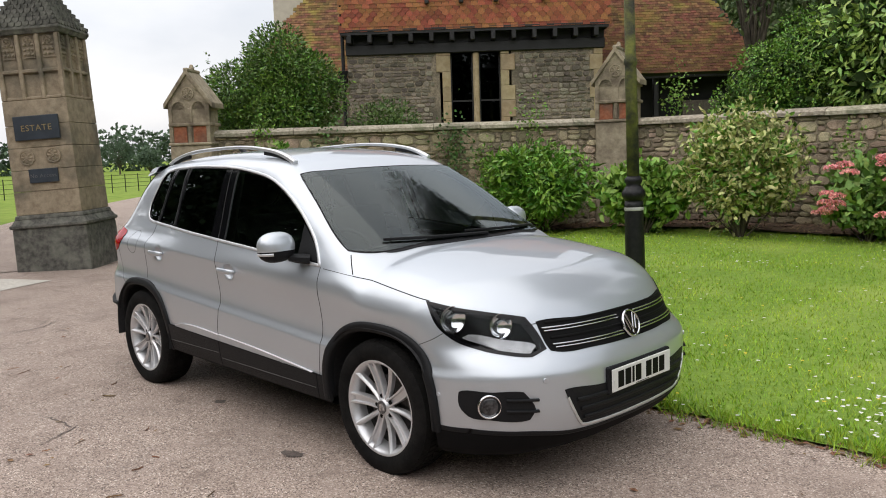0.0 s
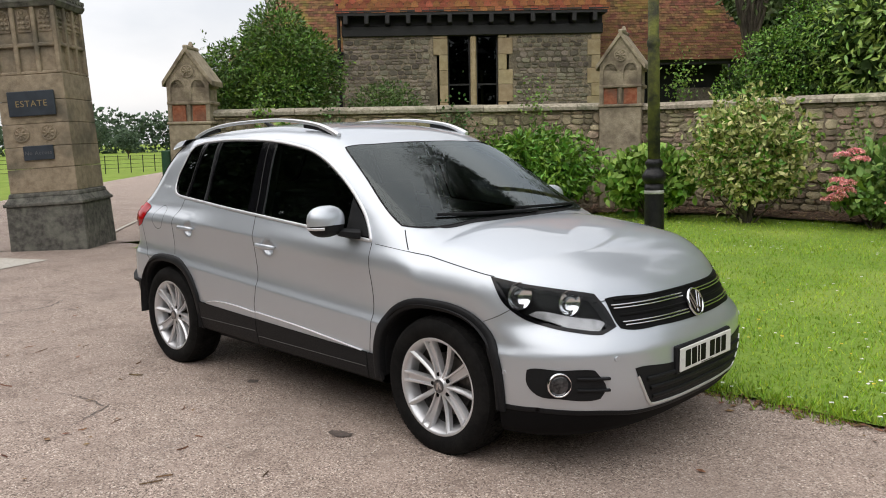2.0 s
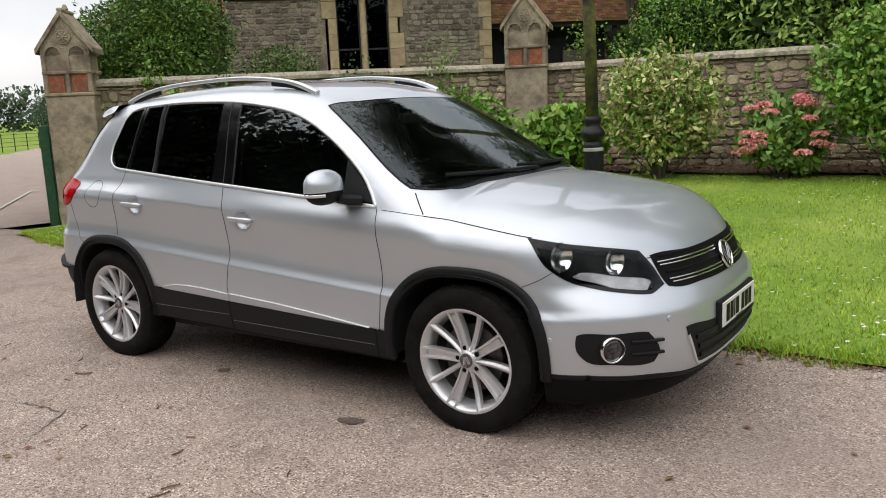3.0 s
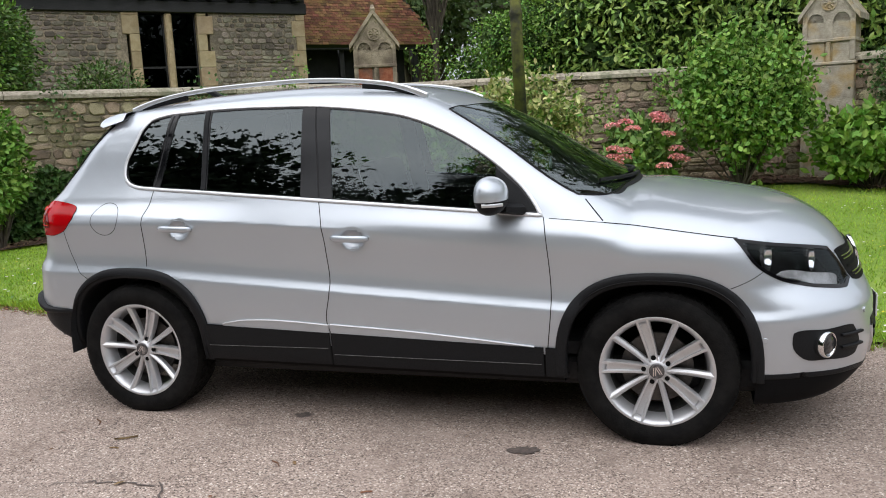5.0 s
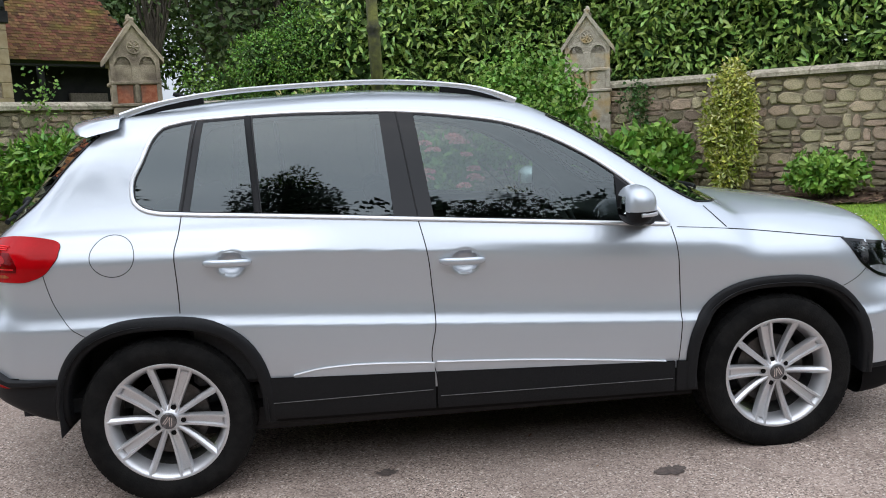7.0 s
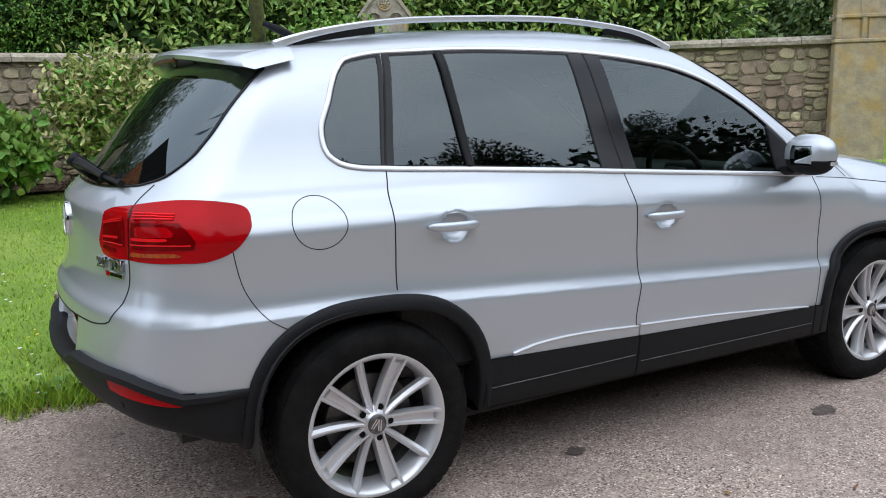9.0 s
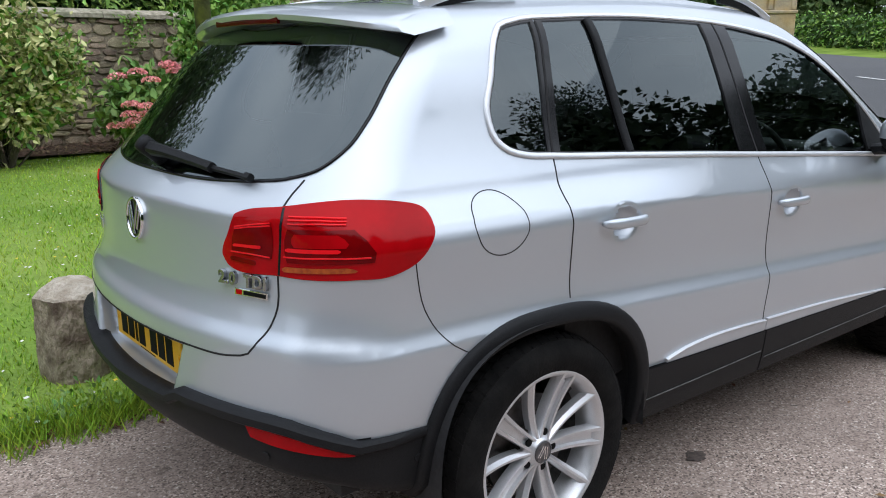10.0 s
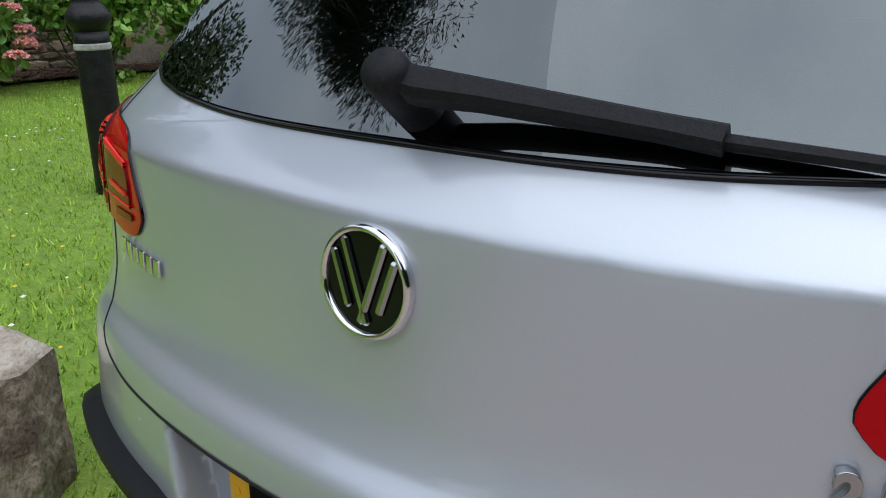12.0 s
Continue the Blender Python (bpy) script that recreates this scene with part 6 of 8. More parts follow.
def round_badge(place, facing, r, parent):
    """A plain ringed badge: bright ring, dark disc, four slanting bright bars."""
    m = Matrix.Translation(place) @ Vector(facing).to_track_quat("Z", "Y").to_matrix().to_4x4()
    b = part("badge", lathe([(r, -0.01), (r, 0.006), (r * 0.95, 0.010), (r * 0.88, 0.009), (r * 0.86, 0.004), (r * 0.86, 0.003)], 40), M_CHROME, parent, "round chrome-ringed badge", smooth=True)
    b.matrix_local = m
    d = part("badge_disc", lathe([(r * 0.87, -0.005), (r * 0.87, 0.0045), (0.003, 0.0045)], 36), M_GLOSSBLACK, b)
    for x, a in ((-0.56, 20), (-0.2, 20), (0.2, -20), (0.56, -20)):
        v = part("badge_bar", box(-r * 0.085, r * 0.085, -r * (0.78 if abs(x) < 0.3 else 0.52), r * (0.78 if abs(x) < 0.3 else 0.52), 0.004, 0.0095, 0.0028), M_LETTER, b)
        v.matrix_local = Matrix.Translation((x * r * 0.9, 0, 0)) @ Matrix.Rotation(radians(a), 4, "Z")
    return b


round_badge((2.203, 0, 0.732), (0.93, 0, 0.33), 0.069, CAR)
round_badge((-2.098, -0.014, 0.99), (-1, 0, 0.06), 0.062, SKIN["tailgate"])


def number_plate(m, mat, label, parent):
    """A plate with plain bars in place of its characters."""
    p = part("number_plate", box(-0.26, 0.26, -0.0555, 0.0555, -0.004, 0.004, 0.003), mat, parent, label)
    p.matrix_local = m
    x = -0.215
    for k, w in enumerate((0.05, 0.05, 0.018, 0.05, None, 0.05, 0.05, 0.05)):
        if w is None:
            x += 0.033
            continue
        part("character_bar", box(x, x + w, -0.0395, 0.0395, 0.004, 0.0052), M_INK, p)
        x += w + 0.011
    part("small_print_bar", box(-0.06, 0.06, -0.0505, -0.0475, 0.004, 0.0048), M_INK, p)
    for sx in (-0.243, 0.243):
        part("screw_cap", lathe([(0.008, 0.003), (0.008, 0.006), (0.002, 0.0075)], 12), mat, p).location = (sx, 0, 0)
    return p


rot = Matrix(((0, 0, 1, 0), (1, 0, 0, 0), (0, 1, 0, 0), (0, 0, 0, 1)))
part("plate_holder", box(2.235, 2.262, -0.275, 0.275, 0.438, 0.57, 0.006), M_CLAD, CAR)
number_plate(Matrix.Translation((2.268, 0, 0.504)) @ rot, M_PLATE_W, "white front number plate", CAR)
rot2 = Matrix(((0, 0, -1, 0), (-1, 0, 0, 0), (0, 1, 0, 0), (0, 0, 0, 1)))
number_plate(Matrix.Translation((-2.092, 0, 0.633)) @ rot2, M_PLATE_Y, "yellow rear number plate", SKIN["rear_bumper"])


def on_tail_frame(y, z, lift=0.003):
    """A frame on the tail: x to the reader's right, y up, z out."""
    P, n = REAR.onto(np.array([(y, z)]), lift)
    n = Vector(n[0])
    right = Vector((0, 0, 1)).cross(n).normalized()
    m = Matrix((right, n.cross(right), n)).transposed().to_4x4()
    return Matrix.Translation(P[0]) @ m


def chrome_text(body, size, y, z, align="LEFT"):
    cu = bpy.data.curves.new("lettering", "FONT")
    cu.body, cu.size, cu.extrude, cu.bevel_depth, cu.offset = body, size, 0.005, 0.0010, 0.0014
    cu.space_character, cu.align_x = 1.12, align
    cu.materials.append(M_LETTER)
    ob = new("lettering", cu)
    ob.parent = SKIN["tailgate"]
    ob.matrix_local = Matrix.Translation(on_tail_frame(y, z, 0.006).to_translation()) @ on_tail_frame(-0.575, z).to_quaternion().to_matrix().to_4x4()
    return ob


chrome_text("2.0", 0.043, -0.49, 0.891, "CENTER")
chrome_text("TDI", 0.043, -0.582, 0.891, "CENTER")
s = part("model_strip", box(-0.055, 0.055, -0.0085, 0.0085, 0, 0.003, 0.001), M_CHROME, SKIN["tailgate"], "chrome strip with a red end")
s.matrix_local = on_tail_frame(-0.565, 0.874)
part("strip_word_bar", box(-0.024, 0.05, -0.005, 0.005, 0.003, 0.0036), M_INK, s)
part("strip_red_end", box(-0.05, -0.03, -0.006, 0.006, 0.003, 0.0038), M_RED, s)
for k in range(6):
    y = 0.42 + k * 0.027
    b = part("name_bar", box(-0.009, 0.009, -0.013, 0.013, 0, 0.004, 0.001), M_CHROME, SKIN["tailgate"])
    b.matrix_local = on_tail_frame(y, 0.902)


# ---- wipers, mirrors, rails, spoiler ----
pts = [(-2.048, -0.010, 1.192), (-2.046, -0.045, 1.186), (-2.030, -0.11, 1.180), (-2.008, -0.28, 1.163), (-2.002, -0.335, 1.157)]
out_ = Vector((-0.77, 0, 0.64))
wiper = limb(pts, [(0.030, 0.030, out_), (0.036, 0.032, out_), (0.030, 0.028, out_), (0.024, 0.022, out_), (0.026, 0.022, out_)], M_CLAD, "rear_wiper", SKIN["tailgate"], "black rear wiper arm")
limb([(-1.998, -0.33, 1.155), (-1.978, -0.485, 1.146)], [(0.013, 0.014, out_), (0.012, 0.012, out_)], M_CLAD, "wiper_blade", wiper)
limb([(-1.985, -0.02, 1.150), (-1.975, -0.2, 1.142), (-1.95, -0.47, 1.13)], [(0.012, 0.02, out_)] * 3, M_INK, "wiper_rubber", wiper)
limb([(-1.976, -0.474, 1.146), (-1.972, -0.492, 1.144)], [(0.02, 0.02, out_)] * 2, M_CLAD, "blade_end", wiper)
b = part("wiper_pivot", lathe([(0.026, -0.10), (0.026, 0.006), (0.022, 0.016), (0.004, 0.019)], 20), M_CLAD, wiper, smooth=True)
b.matrix_local = Matrix.Translation((-2.056, -0.012, 1.196)) @ out_.to_track_quat("Z", "Y").to_matrix().to_4x4()


def super_shell(c, half, e, keep, name, material, parent, label="", seg=28):
    """A rounded box-like shell; keep picks the faces by their middle in unit space."""
    bm = bmesh.new()
    bmesh.ops.create_uvsphere(bm, u_segments=seg, v_segments=seg // 2, radius=1)
    for v in bm.verts:
        q = v.co
        k = (abs(q.x) ** e + abs(q.y) ** e + abs(q.z) ** e) ** (-1 / e)
        v.co = q * k
    bmesh.ops.delete(bm, geom=[f for f in bm.faces if not keep(f.calc_center_median())], context="FACES")
    for v in bm.verts:
        taper = 1 - 0.16 * max(0, v.co.x)
        v.co = Vector((c[0] + v.co.x * half[0], c[1] + v.co.y * half[1] * taper, c[2] + v.co.z * half[2] * taper))
    return part(name, bm, material, parent, label, smooth=True)


for sy in (-1, 1):
    c = (0.628, sy * 0.985, 1.117)
    own = SKIN["front_door_right" if sy < 0 else "front_door_left"]
    mir = super_shell(c, (0.070, 0.112, 0.083), 2.5, lambda m: m.z > -0.28 and m.x > -0.9, "door_mirror", M_PAINT, own, "silver door mirror with black foot")
    super_shell((c[0], c[1], c[2] - 0.002), (0.0688, 0.1108, 0.082), 2.5, lambda m: m.z <= -0.26 and m.x > -0.9, "mirror_base", M_CLAD, mir)
    super_shell((c[0] + 0.008, c[1], c[2]), (0.068, 0.108, 0.079), 2.5, lambda m: m.x <= -0.85, "mirror_glass", mk("mirror_silver", (0.8, 0.82, 0.82), rough=0.02, metal=1.0) if "mirror_silver" not in bpy.data.materials else bpy.data.materials["mirror_silver"], mir)
    limb([(0.64, sy * 0.92, 1.055), (0.67, sy * 0.87, 1.045), (0.70, sy * 0.825, 1.04)], [(0.10, 0.035), (0.11, 0.045), (0.12, 0.05)], M_CLAD, "mirror_foot", mir)
    patch("mirror_triangle", rounded([(0.604, 1.045, 1), (0.604, 1.222, 1), (0.72, 1.125, 1), (0.795, 1.03, 1)], 0.03), RIGHT if sy < 0 else LEFT, 0.004, M_CLAD, own, res=0.04)
    limb([(0.688, sy * 1.045, 1.085), (0.66, sy * 1.08, 1.085), (0.61, sy * 1.094, 1.085)], [(0.010, 0.014)] * 3, M_SATIN, "side_repeater", mir)
    # roof rail on two feet
    xs = np.linspace(-1.46, 0.23, 34)
    def rail_at(x):
        u = (x + 0.615) / 0.845
        y = sy * (0.545 + 0.012 * u - 0.05 * max(0, -u - 0.3) ** 1.5)
        return u, y, float(Z_TOP(x) - CROWN(x) * y * y)
    pts, sec = [], []
    for x in xs:
        u, y, base = rail_at(x)
        pts.append((x, y, base + 0.004 + 0.042 * (1 - abs(u) ** 4.5)))
        sec.append((0.032, 0.021 + 0.01 * abs(u) ** 6))
    rail = limb(pts, sec, M_SATIN, "roof_rail", CAR, "satin aluminium roof rail")
    for xa, xb in ((-1.40, -1.11), (-0.10, 0.17)):
        fp = []
        for x in np.linspace(xa, xb, 7):
            u, y, base = rail_at(x)
            fp.append((x, y, base + 0.004 + 0.022 * (1 - abs(u) ** 4.5)))
        limb(fp, [(0.02, 0.035)] * 7, M_CLAD, "rail_foot", rail)

# roof spoiler
bm = bmesh.new()
rows = []
for y in np.linspace(-0.605, 0.605, 33):
    k = abs(y) / 0.605
    x_in, x_out = -1.44, -1.735 + 0.10 * k ** 2 + 0.03 * k ** 10
    z_in = float(Z_TOP(x_in) - CROWN(x_in) * y * y) + 0.002
    z_out = 1.566 - 0.048 * k ** 2
    x_b = -1.60 + 0.03 * k ** 2
    z_b = 1.512 - 0.028 * k ** 2
    sec = [(x_in, z_in), (x_in + (x_out - x_in) * 0.35, z_in + (z_out - z_in) * 0.30 + 0.006), (x_in + (x_out - x_in) * 0.7, z_in + (z_out - z_in) * 0.66 + 0.006), (x_out + 0.012, z_out + 0.001), (x_out, z_out - 0.012), (x_out + 0.006, z_out - 0.026), (x_b, z_b), (x_in, z_b + 0.03)]
    flare = (1.0, 1.0, 1.0, 1.0, 1.01, 1.03, 1.055, 1.06)
    rows.append([bm.verts.new((a, y * (1 + (g - 1) * k ** 6), b)) for (a, b), g in zip(sec, flare)])
for p, q in zip(rows[:-1], rows[1:]):
    for j in range(len(p) - 1):
        bm.faces.new((p[j], p[j + 1], q[j + 1], q[j]))
bm.faces.new(rows[0])
bm.faces.new(rows[-1][::-1])
bmesh.ops.recalc_face_normals(bm, faces=bm.faces[:])
sp = part("roof_spoiler", bm, M_PAINT, SKIN["tailgate"], "silver roof spoiler over the rear window", smooth=True)
sp.data.set_sharp_from_angle(angle=radians(45))
limb([(-1.716, -0.2, 1.535), (-1.722, 0, 1.537), (-1.716, 0.2, 1.535)], [(0.01, 0.022)] * 3, mk("smoked_red_plastic", (0.06, 0.001, 0.002), (0.09, 0.001, 0.002), scale=14, rough=0.08), "brake_light", sp, "dark red high brake light")
limb([(-1.20, 0, 1.62), (-1.27, 0, 1.655), (-1.335, 0, 1.68)], [(0.05, 0.02), (0.03, 0.03), (0.012, 0.02)], M_CLAD, "roof_aerial", CAR, "black shark-fin aerial")

# scuttle and front wipers
SCUTTLE = mirrored_outline([(0.4, 1.103), (0.63, 1.099, .5), (0.64, 1.088, .5), (0.4, 1.092)], 1.096, 1.106)
patch("scuttle_panel", SCUTTLE, FRONT, 0.003, M_CLAD, CAR, "black scuttle panel below the windscreen", res=0.04)
for y0, y1, z1 in ((0.60, -0.05, 1.128), (0.10, -0.58, 1.125)):
    line = []
    for k in np.linspace(0, 1, 8):
        P, n = FRONT.onto(np.array([(y0 + (y1 - y0) * k, 1.106 + (z1 - 1.106) * k)]), 0.018)
        line.append(tuple(P[0]))
    limb(line, [(0.022 - 0.01 * k, 0.016) for k in np.linspace(0, 1, 8)], M_CLAD, "windscreen_wiper", CAR, "black windscreen wiper")

# ---- cabin ----
part("dashboard", box(0.62, 1.10, -0.68, 0.68, 0.80, 1.0, 0.05, 3), M_INNER, CAR, smooth=True)
part("instrument_hood", box(0.58, 0.80, -0.56, -0.18, 0.97, 1.045, 0.03, 3), M_INNER, CAR, smooth=True)
bm = bmesh.new()
n_, m_ = 36, 8
for i in range(n_):
    a = 2 * math.pi * i / n_
    for j in range(m_):
        b = 2 * math.pi * j / m_
        r = 0.18 + 0.014 * math.cos(b)
        bm.verts.new((0.014 * math.sin(b), r * math.cos(a), r * math.sin(a)))
bm.verts.ensure_lookup_table()
for i in range(n_):
    for j in range(m_):
        bm.faces.new((bm.verts[i * m_ + j], bm.verts[((i + 1) % n_) * m_ + j], bm.verts[((i + 1) % n_) * m_ + (j + 1) % m_], bm.verts[i * m_ + (j + 1) % m_]))
wheel_rim = part("steering_wheel", bm, M_INNER, CAR, "black steering wheel with silver spokes", smooth=True)
wheel_rim.matrix_local = Matrix.Translation((0.50, -0.37, 0.98)) @ Matrix.Rotation(radians(-22), 4, "Y")
part("wheel_boss", box(-0.03, 0.02, -0.07, 0.07, -0.06, 0.06, 0.02, 2), M_INNER, wheel_rim)
for a in (0, 180, 270):
    sp_ = part("wheel_spoke", box(-0.012, 0.008, 0.06, 0.17, -0.016, 0.016, 0.005), M_SATIN, wheel_rim)
    sp_.matrix_local = Matrix.Rotation(radians(a), 4, "X")


def seat(x, y, w, name="seat"):
    base = part(name, box(x - 0.25, x + 0.28, y - w / 2, y + w / 2, 0.50, 0.68, 0.05, 3), M_SEAT, CAR, "dark grey fabric car seat", smooth=True)
    bk = box(-0.07, 0.07, -w / 2 + 0.01, w / 2 - 0.01, 0, 0.62, 0.05, 3)
    b = part("backrest", bk, M_SEAT, base, smooth=True)
    b.matrix_local = Matrix.Translation((x - 0.24, y, 0.62)) @ Matrix.Rotation(radians(-16), 4, "Y")
    for yy in ((0,) if w < 0.7 else (-0.42, 0.42)):
        h = part("headrest", box(-0.045, 0.045, yy - 0.13, yy + 0.13, 0.66, 0.85, 0.045, 3), M_SEAT, base, smooth=True)
        h.matrix_local = b.matrix_local.copy()
    return base


seat(0.02, -0.37, 0.50)
seat(0.02, 0.37, 0.50)
seat(-0.88, 0.0, 1.28)
part("parcel_shelf", box(-1.80, -1.28, -0.62, 0.62, 0.96, 0.98), M_INNER, CAR)
for sy in (-1, 1):
    part("door_lining", box(-1.2, 0.8, sy * 0.80 - 0.02, sy * 0.80 + 0.02, 0.45, 1.02, 0.02), M_INNER, CAR)
    limb([(-0.26, sy * 0.78, 0.98), (-0.28, sy * 0.70, 1.25), (-0.30, sy * 0.62, 1.50)], [(0.10, 0.03, Vector((0, 1, 0)))] * 3, M_HEADLINER, "pillar_lining", CAR)
bm = bmesh.new()
rows = []
for x in np.linspace(-1.5, 0.32, 14):
    rows.append([bm.verts.new((x, y, float(Z_TOP(x) - CROWN(x) * y * y) - 0.05)) for y in np.linspace(-0.56, 0.56, 9)])
for p, q in zip(rows[:-1], rows[1:]):
    for j in range(8):
        bm.faces.new((p[j], p[j + 1], q[j + 1], q[j]))
part("headlining", bm, M_HEADLINER, CAR, smooth=True)
part("interior_mirror", box(0.42, 0.45, -0.11, 0.11, 1.37, 1.43, 0.012, 2), M_INNER, CAR)


# ---- plants ----
M_LAUREL = leaf_mat("laurel_leaf", (0.10, 0.23, 0.035), (0.31, 0.54, 0.085), 0.32)
M_LAUREL.node_tree.nodes["Principled BSDF"].inputs["Specular IOR Level"].default_value = 0.4
M_YEW = leaf_mat("yew_needle", (0.03, 0.078, 0.014), (0.115, 0.23, 0.036), 0.5)
M_RHODO = leaf_mat("glossy_green_leaf", (0.048, 0.160, 0.016), (0.176, 0.384, 0.040), 0.35)
M_BROAD = leaf_mat("broad_light_leaf", (0.085, 0.225, 0.024), (0.22, 0.42, 0.058), 0.5)
M_VARIEG = leaf_mat("variegated_leaf", (0.24, 0.34, 0.075), (0.56, 0.64, 0.22), 0.4)
M_YELLOW = leaf_mat("golden_leaf", (0.16, 0.26, 0.022), (0.47, 0.56, 0.085), 0.45)
M_LIME = leaf_mat("lime_leaf", (0.075, 0.205, 0.024), (0.20, 0.40, 0.055), 0.5)
M_HYDLEAF = leaf_mat("hydrangea_leaf", (0.096, 0.224, 0.040), (0.224, 0.416, 0.080), 0.5)
M_PINK = mk("pink_petal", (0.82, 0.25, 0.27), (0.92, 0.48, 0.45), scale=20, rough=0.7, island=0.3)
M_IVY = leaf_mat("ivy_leaf", (0.032, 0.096, 0.019), (0.096, 0.208, 0.040), 0.4)
M_TREE = leaf_mat("far_tree_leaf", (0.040, 0.088, 0.022), (0.112, 0.192, 0.048), 0.6)
M_PINE = leaf_mat("conifer_spray", (0.012, 0.03, 0.010), (0.035, 0.07, 0.018), 0.6)
M_SHADELEAF = leaf_mat("shaded_inner_leaf", (0.03, 0.075, 0.014), (0.07, 0.15, 0.026), 0.7)
# greyed green for far trees: the haze of distance is put into the leaf colour
M_HAZE = mk("haze_tinted_wood", (0.05, 0.085, 0.05), (0.095, 0.14, 0.085), scale=0.6, rough=1.0, island=0.2)
M_BLADE = mk("grass_blade", (0.21, 0.36, 0.018), (0.35, 0.50, 0.04), scale=0.9, rough=0.6, island=0.38, spread=0.15)
M_DAISY = mk("white_petal", (0.78, 0.78, 0.74), (0.7, 0.7, 0.66), rough=0.7)
M_BUTTER = mk("buttercup_petal", (0.75, 0.55, 0.03), (0.7, 0.5, 0.02), rough=0.5)


def leaf_soup(pos, out, length, width, rng, droop=0.25, rich=True, spread=0.9, up=0.0):
    """Leaves as folded blades: one at each place, pointing roughly along out."""
    n = len(pos)
    d = out + rng.normal(0, spread, (n, 3)) * 0.6
    d[:, 2] += up - droop * rng.random(n)
    d /= np.linalg.norm(d, axis=1, keepdims=True) + 1e-9
    s = np.cross(d, out + rng.normal(0, 0.35, (n, 3)))
    s /= np.linalg.norm(s, axis=1, keepdims=True) + 1e-9
    u = np.cross(s, d)
    L = length * rng.uniform(0.65, 1.25, (n, 1))
    W = width * rng.uniform(0.7, 1.2, (n, 1)) * 0.5
    if rich:
        V = np.stack([pos, pos + d * L * 0.38 - s * W + u * W * 0.35, pos + d * L * 0.72 - s * W * 0.72 + u * W * 0.1, pos + d * L - u * L * 0.12, pos + d * L * 0.72 + s * W * 0.72 + u * W * 0.1, pos + d * L * 0.38 + s * W + u * W * 0.35, pos + d * L * 0.5 - u * W * 0.1], 1)
        tri = np.array([(0, 1, 6), (1, 2, 6), (2, 3, 6), (3, 4, 6), (4, 5, 6), (5, 0, 6)])
        k = 7
    else:
        V = np.stack([pos, pos + d * L * 0.5 - s * W + u * W * 0.3, pos + d * L, pos + d * L * 0.5 + s * W + u * W * 0.3], 1)
        tri = np.array([(0, 1, 2), (0, 2, 3)])
        k = 4
    F = (np.arange(n)[:, None, None] * k + tri[None]).reshape(-1, 3)
    return V.reshape(-1, 3), F


def crown_points(lumps, n, rng, shell=0.35):
    """Places and outward directions in the outer shell of a heap of rounded lumps (x, y, z, rx, ry, rz)."""
    lumps = np.array(lumps, float)
    w = (lumps[:, 3] * lumps[:, 5]) ** 1.0
    i = rng.choice(len(lumps), n, p=w / w.sum())
    v = rng.normal(0, 1, (n, 3))
    v /= np.linalg.norm(v, axis=1, keepdims=True)
    r = 1 - shell * rng.random((n, 1)) ** 1.6
    p = lumps[i, :3] + v * lumps[i, 3:] * r
    return p, v


def heap(c, r, n, rng, size=0.45):
    """Lumps that make up an uneven rounded mass."""
    out = []
    for _ in range(n):
        v = rng.normal(0, 1, 3)
        v /= np.linalg.norm(v)
        k = rng.uniform(0.35, 0.72)
        s = size * rng.uniform(0.7, 1.25)
        out.append((*(np.array(c) + v * np.array(r) * k), r[0] * s, r[1] * s, r[2] * s))
    return out


def stems(base, tips, r0, r1):
    """Woody stems from one foot to several tips."""
    bm = bmesh.new()
    for tip in tips:
        a, b = Vector(base), Vector(tip)
        mid = a.lerp(b, 0.5) + Vector((random.uniform(-.1, .1), random.uniform(-.1, .1), 0.05)) * (b - a).length
        rings = []
        for t, rr in ((0, r0), (0.5, (r0 + r1) / 2), (1, r1)):
            p = a.lerp(mid, t * 2) if t <= 0.5 else mid.lerp(b, t * 2 - 1)
            rings.append([bm.verts.new(p + Vector((rr * math.cos(k * math.pi / 3), rr * math.sin(k * math.pi / 3), 0))) for k in range(6)])
        for p, q in zip(rings[:-1], rings[1:]):
            for k in range(6):
                bm.faces.new((p[k], p[(k + 1) % 6], q[(k + 1) % 6], q[k]))
    return bm


